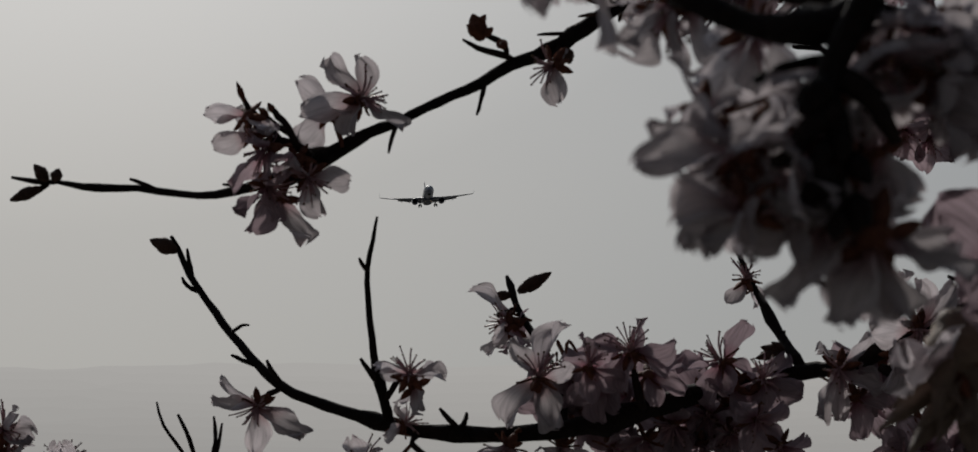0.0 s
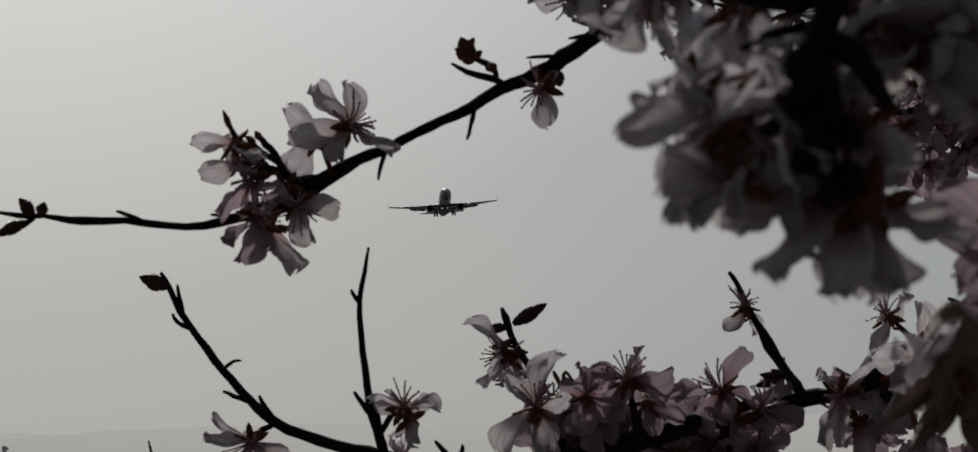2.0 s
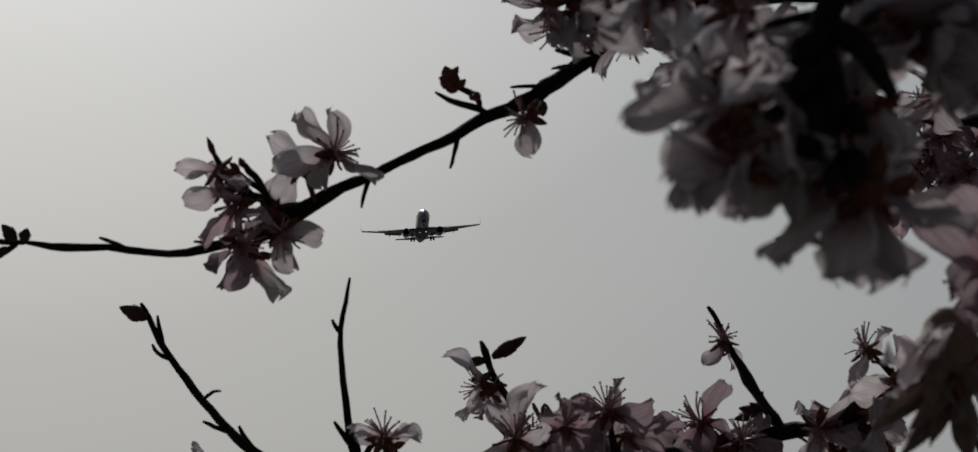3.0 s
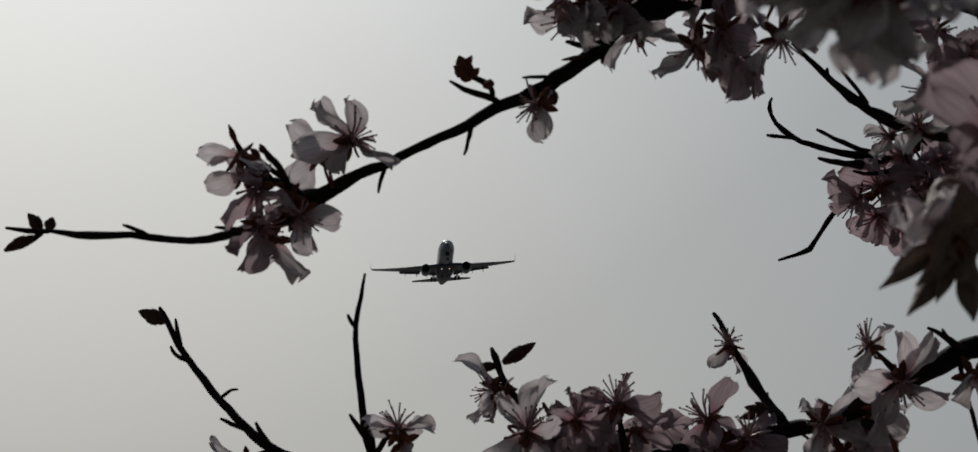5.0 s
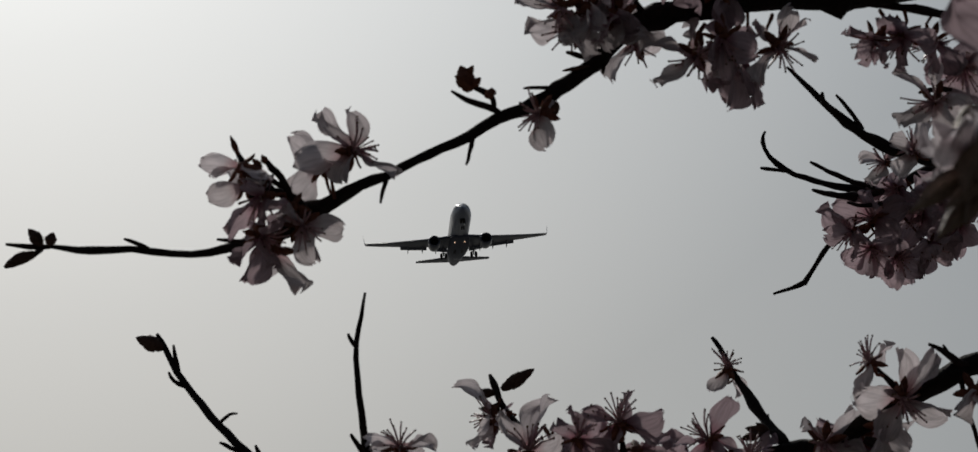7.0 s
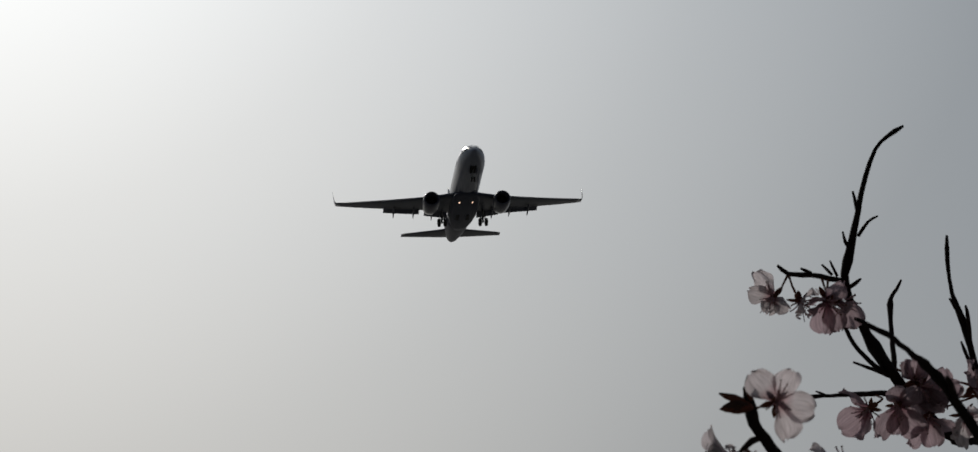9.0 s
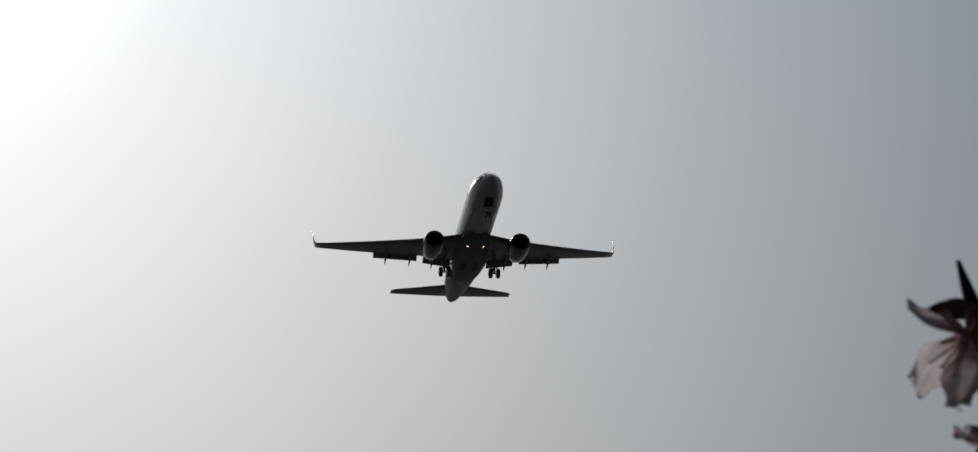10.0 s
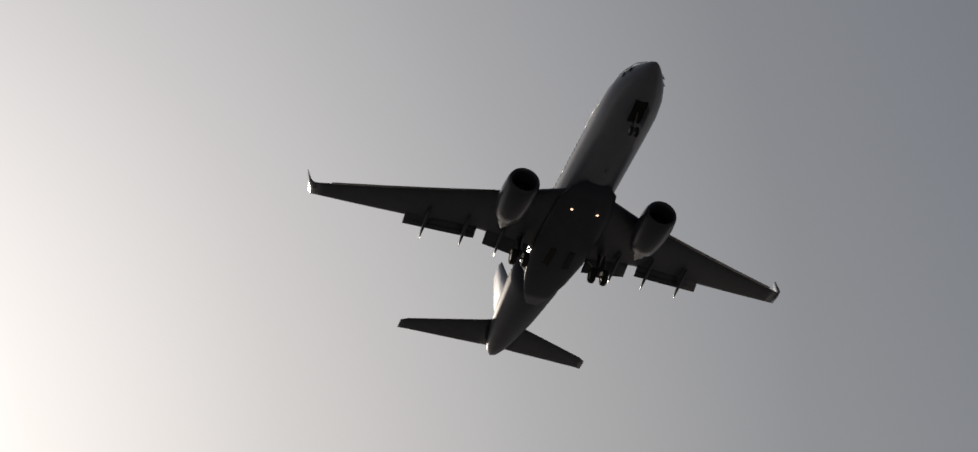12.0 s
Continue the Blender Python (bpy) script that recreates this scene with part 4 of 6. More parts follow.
young_leaf((0.1019, 0.5282, 1.6438), (0.0973, 0.5250, 1.6346), 0.0066, 1535)
young_leaf((0.0987, 0.5237, 1.6496), (0.0912, 0.5208, 1.6364), 0.0055, 1495)
young_leaf((0.0983, 0.5273, 1.6535), (0.1049, 0.5246, 1.6386), 0.0072, 1590)
young_leaf((0.0938, 0.5255, 1.6516), (0.0964, 0.5227, 1.6382), 0.0065, 1530)
blossom((-0.0496, 0.9550, 1.7892), (0.78, -0.54, 0.31), (-0.0571, 0.9630, 1.7721), size=1.00, spin=6, ways=[(0.04, 0.16, 1.09, 52), (-0.92, 0.18, 0.86, 60), (-1.33, -0.20, 0.11, -60), (-0.28, -0.49, -0.85, 51), (1.01, -0.18, -0.71, -62)], seed=300)
blossom((-0.0617, 0.9650, 1.7868), (-0.17, -0.82, 0.55), (-0.0577, 0.9730, 1.7739), size=0.95, spin=60, ways=[(-0.86, -0.17, -0.77, -52), (-0.51, 0.15, 0.90, -47), (0.53, -0.72, -0.33, 65)], stamens=False, seed=301)
blossom((-0.0929, 0.9500, 1.7820), (-0.49, -0.81, 0.33), (-0.0810, 0.9580, 1.7739), size=0.95, spin=31, ways=[(-0.89, -0.15, 0.34, -57), (-0.73, 0.64, 0.09, 72), (0.48, -0.61, -0.66, -59)], stamens=False, seed=302)
blossom((-0.0913, 0.9550, 1.7759), (-0.51, -0.85, 0.11), (-0.0809, 0.9630, 1.7736), size=0.90, spin=35, ways=[(-0.95, -0.15, -0.36, -48), (-0.14, 0.70, 0.70, -69), (0.45, -0.74, 0.17, 64)], stamens=False, seed=303)
blossom((-0.0843, 0.9470, 1.7688), (-0.96, -0.22, -0.20), (-0.0754, 0.9550, 1.7643), size=0.90, spin=17, ways=[(-1.11, -0.19, -0.67, -79), (0.09, -0.54, -0.86, 60), (-0.34, -0.72, 0.19, -65), (0.28, 0.74, 0.49, -74)], mat=PINK, seed=304)
blossom((-0.0855, 0.9570, 1.7564), (0.47, -0.22, -0.85), (-0.0761, 0.9650, 1.7636), size=0.95, spin=26, ways=[(-0.64, -0.15, -0.75, 64), (-0.27, 0.18, -1.16, -56), (0.22, -0.36, -0.94, -57), (0.54, -0.74, -0.18, -54), (-0.37, 0.72, 0.55, -62)], mat=PINK, seed=305)
blossom((-0.0818, 0.9650, 1.7523), (-0.26, -0.82, -0.52), (-0.0758, 0.9730, 1.7645), size=1.05, spin=21, ways=[(0.60, -0.18, -1.05, -58), (-0.31, 0.78, -0.19, -56)], stamens=False, seed=306)
blossom((-0.0696, 0.9550, 1.7595), (0.20, -0.84, -0.50), (-0.0697, 0.9630, 1.7657), size=1.00, spin=69, ways=[(0.27, -0.14, -0.95, 43), (0.96, 0.15, -0.04, 55), (-0.34, -0.74, 0.16, -72)], seed=307)
blossom((-0.0731, 0.9500, 1.7654), (-0.28, -0.96, -0.03), (-0.0689, 0.9580, 1.7658), size=0.80, spin=25, ways=[(-0.70, -0.56, 0.01, -69), (-0.66, 0.64, -0.14, -72)], mat=PINK, stamens=False, seed=308)
blossom((0.0246, 0.9500, 1.8018), (-0.71, -0.60, -0.36), (0.0244, 0.9580, 1.8055), size=1.00, spin=2, ways=[(0.04, -0.41, -0.95, 52), (0.23, 0.83, 0.29, 79)], seed=309)
blossom((0.0098, 1.1650, 1.7255), (-0.97, -0.22, -0.08), (0.0081, 1.1730, 1.7316), size=1.00, spin=33, ways=[(-0.93, -0.21, 1.02, 81), (-0.59, -0.17, -0.95, 66), (0.42, 0.61, -0.49, -54), (-0.38, -0.63, -0.62, -61)], seed=310)
blossom((0.0109, 1.1600, 1.7214), (0.05, -0.87, -0.49), (0.0098, 1.1680, 1.7311), size=1.00, spin=0, ways=[(0.26, -0.71, -0.55, -56), (-0.24, 0.66, -0.52, 58), (0.32, 0.74, 0.46, 61)], mat=PINK, stamens=False, seed=311)
blossom((0.0214, 1.0830, 1.6923), (0.08, -0.38, 0.92), (0.0285, 1.0910, 1.6713), size=1.15, spin=61, ways=[(-0.81, -0.16, 0.66, 55), (0.40, 0.20, 1.31, -66), (-0.81, -0.19, -0.96, 53), (0.49, -0.18, -1.10, 51), (0.82, 0.37, 0.42, 61)], seed=312)
blossom((0.0427, 1.0780, 1.6966), (0.23, -0.46, 0.86), (0.0614, 1.0860, 1.6968), size=0.95, spin=7, ways=[(-0.08, 0.40, 0.92, 57), (-0.62, -0.55, 0.42, -61), (0.70, 0.15, 0.74, 60), (0.93, -0.16, -0.59, 45), (-0.25, -0.15, -0.98, -40)], mat=PINK, seed=313)
blossom((0.0480, 1.0900, 1.6912), (-0.18, -0.79, 0.58), (0.0526, 1.0980, 1.6760), size=1.10, spin=70, ways=[(-0.69, -0.52, -0.45, 43), (0.54, -0.44, 0.60, -39), (0.64, -0.42, -0.59, 47), (-0.04, -0.14, -0.95, 47), (-0.52, 0.55, 0.60, -51)], mat=PINK, stamens=False, seed=314)
blossom((0.0610, 1.0780, 1.7030), (-0.23, -0.66, 0.72), (0.0625, 1.0860, 1.6968), size=1.10, spin=5, ways=[(-0.85, -0.37, 0.28, 53), (0.27, 0.57, 0.76, 74), (1.03, -0.16, 0.10, 56), (0.85, -0.15, -0.48, -63), (-0.29, -0.35, -0.90, 52)], mat=PINK, seed=315)
blossom((0.0695, 1.0950, 1.6948), (0.01, -0.82, 0.58), (0.0693, 1.1030, 1.6813), size=1.00, spin=59, ways=[(0.95, -0.16, -0.40, -46), (0.15, -0.54, -0.79, -44), (-0.69, 0.54, -0.25, -43), (0.99, 0.15, 0.34, -66)], mat=PINK, stamens=False, seed=316)
blossom((0.1033, 1.1120, 1.7018), (-0.81, -0.22, 0.55), (0.1077, 1.1200, 1.6925), size=1.10, spin=47, ways=[(0.51, -0.17, 1.00, 57), (-1.15, -0.17, -0.13, 64), (0.37, -0.41, -0.81, 44), (-0.42, -0.16, -1.03, 53), (0.82, 0.47, -0.26, -62)], mat=PINK, seed=317)
blossom((0.1083, 1.1150, 1.6909), (-0.24, -0.96, -0.14), (0.1119, 1.1230, 1.6930), size=1.00, spin=11, ways=[(-0.75, -0.58, -0.27, 47), (0.17, -0.49, -0.82, -43), (0.76, 0.61, -0.02, 49)], mat=PINK, stamens=False, seed=318)
blossom((0.1215, 1.1180, 1.6939), (0.30, -0.86, 0.41), (0.1162, 1.1260, 1.6943), size=1.05, spin=43, ways=[(0.79, 0.50, 0.39, -66), (1.01, -0.16, -0.27, 43), (-0.00, -0.45, -0.88, 41), (-0.62, 0.49, -0.43, -50)], mat=PINK, seed=319)
blossom((0.1191, 1.1580, 1.7442), (-0.07, -0.62, 0.78), (0.1234, 1.1660, 1.7411), size=0.90, spin=39, ways=[(-0.37, -0.14, -0.90, 41), (0.45, 0.36, -0.77, -46)], seed=320)
blossom((0.1545, 1.1070, 1.6984), (-0.34, -0.75, -0.57), (0.1550, 1.1150, 1.6980), size=1.10, spin=39, ways=[(-0.35, 0.63, 0.57, 65), (0.77, -0.16, 0.73, 49), (-0.79, -0.19, -1.02, -58), (0.04, -0.18, -1.23, -54), (0.94, -0.17, -0.58, -51)], seed=321)
blossom((0.1623, 1.1100, 1.6854), (0.13, -0.81, -0.57), (0.1591, 1.1180, 1.6994), size=1.00, spin=10, ways=[(0.18, -0.16, -1.09, 53), (0.63, -0.56, -0.27, -47), (-0.49, 0.58, -0.42, -55)], mat=PINK, stamens=False, seed=322)
blossom((0.1872, 1.0920, 1.7146), (0.14, -0.54, -0.83), (0.1868, 1.1000, 1.7135), size=1.15, spin=58, ways=[(0.11, -0.17, 1.09, 47), (1.01, -0.19, 0.63, -58), (-1.16, -0.17, 0.02, -55), (1.07, 0.17, -0.48, 70), (-0.58, -0.17, -0.99, 58)], seed=323)
blossom((0.1796, 1.0980, 1.7032), (0.05, -0.91, -0.42), (0.1788, 1.1060, 1.7105), size=1.05, spin=4, ways=[(0.42, -0.45, -0.76, 50), (-0.33, -0.45, -0.90, -48), (0.67, 0.72, 0.19, -57)], stamens=False, seed=324)
blossom((0.1728, 1.0850, 1.7290), (-0.49, -0.68, 0.55), (0.1804, 1.0930, 1.7245), size=0.95, spin=26, ways=[(-0.39, -0.56, -0.81, 73), (0.66, 0.61, 0.58, 79)], seed=325)
blossom((0.2184, 1.0860, 1.7152), (0.04, -0.90, -0.44), (0.2176, 1.0940, 1.7232), size=1.10, spin=13, ways=[(-0.56, -0.64, -0.63, -55), (0.08, -0.56, -0.84, -53), (0.63, 0.73, 0.39, 54)], stamens=False, seed=326)
blossom((0.0393, 0.9490, 1.8374), (-0.38, -0.78, -0.50), (0.0526, 0.9570, 1.8375), size=1.05, spin=7, ways=[(-1.09, -0.16, 0.02, -80), (0.53, -0.48, -0.78, 53), (0.18, 0.58, 0.94, 72), (0.74, -0.44, 0.20, -39)], seed=327)
blossom((0.0540, 0.9450, 1.8408), (-0.16, -0.99, 0.05), (0.0562, 0.9530, 1.8401), size=1.05, spin=21, ways=[(0.51, -0.62, -0.60, 59), (-0.21, -0.65, -0.86, 69), (-0.48, 0.72, 0.38, -53), (0.38, 0.38, 0.98, 59)], mat=PINK, stamens=False, seed=328)
blossom((0.0661, 0.9720, 1.8379), (0.01, -0.80, -0.59), (0.0690, 0.9800, 1.8430), size=1.00, spin=40, ways=[(-0.74, -0.16, -0.83, 66), (0.53, 0.73, 0.48, 76)], seed=329)
blossom((0.0884, 0.9530, 1.8256), (0.15, -0.70, -0.70), (0.0935, 0.9610, 1.8422), size=1.15, spin=51, ways=[(-1.18, -0.18, 0.29, 63), (-0.72, -0.16, -0.88, 63), (-0.05, 0.67, 0.85, 75), (0.74, 0.62, 0.05, 66)], seed=330)
blossom((0.1013, 0.9570, 1.8273), (0.00, -0.76, -0.65), (0.1013, 0.9650, 1.8478), size=1.15, spin=43, ways=[(0.04, -0.17, -1.20, -67), (0.50, -0.14, -0.85, -70), (-0.30, 0.68, -0.21, 55), (0.63, 0.63, 0.63, -56), (-0.41, -0.54, 0.49, 51)], mat=PINK, stamens=False, seed=331)
blossom((0.0983, 0.9460, 1.8301), (-0.05, -0.22, -0.97), (0.0987, 0.9540, 1.8442), size=1.05, spin=65, ways=[(-0.67, -0.57, -0.63, -60), (0.07, -0.14, -1.00, -51), (0.60, -0.55, -0.54, 52), (-0.03, 0.50, 1.00, 63)], mat=PINK, seed=332)
blossom((0.1226, 0.9620, 1.8323), (0.36, -0.55, -0.75), (0.1222, 0.9700, 1.8493), size=1.05, spin=46, ways=[(0.31, 0.15, 0.99, 62), (0.80, -0.37, -0.39, -65), (-0.58, -0.15, -0.85, 67), (0.67, 0.34, 0.81, -73), (-0.46, 0.67, 0.50, 69)], seed=333)
blossom((0.1925, 1.0000, 1.8205), (-0.50, -0.66, -0.55), (0.1959, 1.0080, 1.8243), size=1.05, spin=22, ways=[(-0.78, 0.18, 0.92, 73), (-0.04, 0.14, 0.98, 63), (-0.90, -0.16, -0.68, 47), (0.78, -0.40, -0.28, 44), (0.24, -0.51, -0.88, 63)], seed=334)
blossom((0.0395, 0.9340, 1.8604), (0.48, -0.54, 0.69), (0.0417, 0.9420, 1.8490), size=1.05, spin=35, ways=[(-0.27, 0.15, 0.99, -60), (0.80, 0.19, 1.03, 70), (0.97, -0.17, -0.61, 70), (0.74, -0.50, -0.05, 69)], seed=335)
blossom((0.0340, 0.9420, 1.8433), (-0.42, -0.74, -0.53), (0.0425, 0.9500, 1.8483), size=1.00, spin=44, ways=[(-1.04, -0.16, -0.16, 77), (-0.11, 0.78, 0.58, 72), (0.36, -0.14, -0.92, 57)], seed=336)
blossom((0.0445, 0.9430, 1.8415), (-0.01, -0.91, -0.41), (0.0446, 0.9510, 1.8486), size=1.10, spin=22, ways=[(0.21, 0.62, 0.86, 65), (-0.30, -0.58, -0.85, 56), (0.24, -0.72, -0.62, 60), (0.82, 0.42, 0.54, 67)], stamens=False, seed=337)
blossom((0.0576, 0.9460, 1.8408), (0.14, -0.88, -0.46), (0.0549, 0.9540, 1.8494), size=1.00, spin=66, ways=[(-0.32, -0.43, -0.94, 60), (0.61, 0.66, 0.56, 59), (0.40, -0.60, -0.69, 63)], stamens=False, seed=338)
blossom((-0.0341, 1.0690, 1.6923), (-0.02, -0.81, 0.59), (-0.0333, 1.0770, 1.6903), size=1.00, spin=61, ways=[(-0.68, -0.37, 0.54, -68), (0.89, -0.39, 0.06, -62), (-0.66, 0.64, 0.25, -64), (0.52, 0.68, 0.33, 72)], seed=339)
blossom((-0.0322, 1.0760, 1.6886), (0.26, -0.94, -0.21), (-0.0362, 1.0840, 1.6919), size=0.95, spin=53, ways=[(0.28, -0.56, -0.74, 51), (-0.42, 0.63, -0.49, -63)], stamens=False, seed=340)
blossom((-0.0366, 1.0800, 1.6723), (0.91, -0.22, 0.35), (-0.0314, 1.0880, 1.6677), size=0.75, spin=38, ways=[(-0.68, -0.49, -0.45, -50), (-0.20, 0.71, 0.58, 62)], seed=341)
blossom((-0.1002, 1.0900, 1.6812), (-0.17, -0.78, -0.60), (-0.0966, 1.0980, 1.6867), size=0.95, spin=56, ways=[(-1.20, -0.18, -0.18, 65), (-1.11, 0.19, 0.66, -73), (-0.00, -0.19, -1.26, -53), (0.98, -0.22, -1.13, -61)], seed=342)
blossom((0.0363, 0.4850, 1.7150), (-0.15, -0.86, -0.48), (0.0423, 0.4930, 1.7256), size=0.95, spin=5, ways=[(-0.65, -0.49, -0.64, -61), (-0.23, -0.50, -0.89, -67), (-0.53, 0.70, 0.10, -67)], seed=343)
blossom((0.0401, 0.4800, 1.7141), (-0.12, -0.86, -0.50), (0.0425, 0.4880, 1.7244), size=0.80, spin=21, ways=[(0.27, -0.48, -0.86, 77), (-0.15, 0.72, -0.34, -63)], stamens=False, seed=344)
blossom((0.0484, 0.4500, 1.7015), (0.05, -0.93, -0.37), (0.0497, 0.4580, 1.7143), size=0.80, spin=23, ways=[(-0.80, -0.16, -0.74, -62), (-0.43, 0.73, 0.01, -58), (-0.22, -0.53, -0.87, -60), (0.53, 0.67, -0.27, 65)], seed=345)
blossom((0.0349, 0.4000, 1.6767), (-0.54, -0.81, -0.21), (0.0481, 0.4080, 1.6817), size=0.70, spin=53, ways=[(-0.50, -0.14, 0.78, 79), (0.36, -0.72, 0.15, -50), (-0.28, 0.80, 0.10, -72)], stamens=False, seed=346)
blossom((0.0399, 0.3850, 1.6683), (-0.56, -0.80, -0.20), (0.0541, 0.3930, 1.6732), size=0.95, spin=26, ways=[(-1.09, -0.16, -0.05, 56), (-0.40, 0.70, 0.47, 71), (-0.52, 0.64, -0.21, 69), (0.31, -0.77, -0.02, -68)], stamens=False, seed=347)
blossom((0.0411, 0.3880, 1.6617), (-0.51, -0.77, -0.38), (0.0561, 0.3960, 1.6727), size=0.80, spin=51, ways=[(-0.82, 0.44, 0.12, -65), (-0.90, -0.16, -0.55, 65), (-0.40, -0.63, -0.67, -71), (0.49, 0.74, -0.18, 61)], stamens=False, seed=348)
blossom((0.0397, 0.3840, 1.6587), (-0.54, -0.78, -0.31), (0.0548, 0.3920, 1.6675), size=0.75, spin=70, ways=[(-0.89, -0.44, -0.08, 51), (-0.58, -0.59, -0.57, 60), (-0.88, -0.14, 0.35, -63)], stamens=False, seed=349)
blossom((0.0494, 0.3800, 1.6677), (-0.37, -0.90, -0.21), (0.0558, 0.3880, 1.6714), size=0.80, spin=37, ways=[(-0.92, -0.39, 0.05, 70), (-0.52, -0.44, -0.79, -50), (0.33, 0.52, -0.67, 44), (-0.14, 0.64, 0.75, -64)], stamens=False, seed=350)
blossom((0.0534, 0.3860, 1.6570), (-0.15, -0.81, -0.57), (0.0570, 0.3940, 1.6711), size=0.90, spin=53, ways=[(-0.71, -0.65, -0.16, 66), (-0.51, -0.15, -0.92, 68), (0.51, 0.70, -0.32, 55), (0.01, 0.79, 0.49, -60)], stamens=False, seed=351)
blossom((0.0593, 0.3820, 1.6537), (0.10, -0.78, -0.61), (0.0566, 0.3900, 1.6704), size=0.95, spin=48, ways=[(-0.21, -0.14, -0.93, 58), (0.27, 0.49, -0.74, 58), (-0.34, 0.58, -0.54, 62), (0.89, -0.15, -0.40, -67), (0.57, 0.74, -0.12, -59)], stamens=False, seed=352)
# three blossoms added behind others to cut the light shining through them
blossom((0.0602, 0.3970, 1.6550), (0.05, -0.77, -0.63), (0.0588, 0.4050, 1.6731), size=0.95, spin=44, ways=[(0.02, 0.51, -0.75, 47), (0.19, -0.58, -0.74, -53), (-0.29, 0.69, -0.35, -52), (0.84, 0.53, -0.18, -64)], stamens=False, seed=353)
blossom((0.0540, 0.3950, 1.6573), (-0.16, -0.79, -0.59), (0.0583, 0.4030, 1.6728), size=0.85, spin=13, ways=[(-0.28, 0.53, -0.63, -63), (-0.04, -0.69, -0.67, 54)], stamens=False, seed=354)
blossom((0.0405, 0.3960, 1.6686), (-0.56, -0.79, -0.25), (0.0556, 0.4040, 1.6752), size=0.85, spin=54, ways=[(-1.04, 0.16, 0.07, 55), (-0.54, 0.63, -0.21, -58), (-0.67, -0.63, 0.13, 68), (0.13, 0.68, -0.49, 48)], stamens=False, seed=355)
blossom((0.0600, 0.3920, 1.6679), (0.09, -0.89, -0.45), (0.0583, 0.4000, 1.6760), size=0.85, spin=61, ways=[(0.42, -0.62, -0.53, 50), (-0.57, 0.57, -0.29, -42), (0.15, -0.53, 0.64, 45), (-0.34, 0.58, 0.72, 60)], stamens=False, seed=356)
blossom((0.0548, 0.3900, 1.6795), (-0.26, -0.80, -0.54), (0.0613, 0.3980, 1.6931), size=0.80, spin=38, ways=[(-0.79, -0.56, 0.06, 63), (0.64, -0.58, -0.10, 59), (0.11, 0.61, -0.59, -45), (0.32, -0.14, 0.87, 59)], stamens=False, seed=357)
blossom((0.0681, 0.3880, 1.6799), (-0.04, -0.83, -0.55), (0.0690, 0.3960, 1.6920), size=0.85, spin=40, ways=[(0.59, -0.47, -0.56, 44), (-0.46, 0.51, 0.71, 63), (-0.45, -0.62, -0.70, 59), (0.64, 0.60, 0.61, -63)], stamens=False, seed=358)
blossom((0.0718, 0.3920, 1.6892), (-0.25, -0.93, -0.27), (0.0758, 0.4000, 1.6935), size=0.80, spin=18, ways=[(-0.73, -0.61, 0.16, 62), (0.49, -0.55, -0.57, 50), (-0.01, 0.51, -0.70, 45)], stamens=False, seed=359)
blossom((0.0175, 0.3900, 1.6998), (-0.60, -0.80, -0.08), (0.0329, 0.3980, 1.7020), size=0.85, spin=56, ways=[(-0.72, -0.37, -0.61, 76), (0.02, -0.15, -1.05, -75), (-0.33, 0.76, -0.12, -75)], stamens=False, seed=360)
blossom((0.0734, 0.9007, 1.9085), (0.18, -0.96, -0.21), (0.0651, 0.9092, 1.9077), size=0.70, spin=20, ways=[(-0.72, -0.23, 0.76), (0.42, -0.33, 0.94), (1.17, 0.03, -0.21), (0.40, 0.36, -1.13)], seed=25)
blossom((0.0611, 0.9057, 1.8835), (-0.95, -0.30, -0.10), (0.0626, 0.9133, 1.8937), size=0.97, spin=5, ways=[(-0.83, -0.23, 0.80), (-0.79, -0.42, 0.34), (-0.34, -0.32, -0.74), (0.38, -0.49, -0.56), (-0.27, -0.74, 0.22)], seed=26)
blossom((0.0686, 0.9185, 1.8789), (-0.23, -0.14, -0.96), (0.0754, 0.9202, 1.8943), size=0.92, spin=38, ways=[(-0.56, -0.53, -0.33), (0.03, -0.04, -0.95), (0.53, -0.46, -0.50)], mat=PINK, seed=27)
blossom((0.0792, 0.9251, 1.8759), (-0.03, -0.45, -0.89), (0.0826, 0.9274, 1.8873), size=0.88, spin=3, ways=[(0.33, -0.42, -0.66), (-0.52, -0.44, -0.51), (0.47, -0.66, -0.14)], mat=PINK, seed=28)
blossom((0.0948, 0.9304, 1.8784), (0.57, -0.81, 0.11), (0.0922, 0.9384, 1.8787), size=0.97, spin=34, ways=[(-0.52, -0.45, 0.70), (0.85, -0.37, -0.18), (0.79, 0.20, -0.70), (-0.50, -0.44, -0.52), (-0.34, -0.72, 0.13)], mat=PINK, seed=29)
blossom((0.1105, 0.9658, 1.8984), (0.69, 0.02, 0.72), (0.1000, 0.9500, 1.8661), size=0.88, spin=60, ways=[(-0.73, 0.07, 0.65), (0.61, 0.59, 0.04), (0.90, 0.24, 0.23)], seed=30)
blossom((0.0777, 0.9337, 1.8564), (-0.89, -0.32, -0.33), (0.0860, 0.9445, 1.8604), size=0.95, spin=49, ways=[(-0.59, -0.62, 0.05), (-0.50, -0.38, -0.60), (-0.11, -0.38, -0.75), (0.43, -0.70, 0.27)], mat=PINK, seed=31)
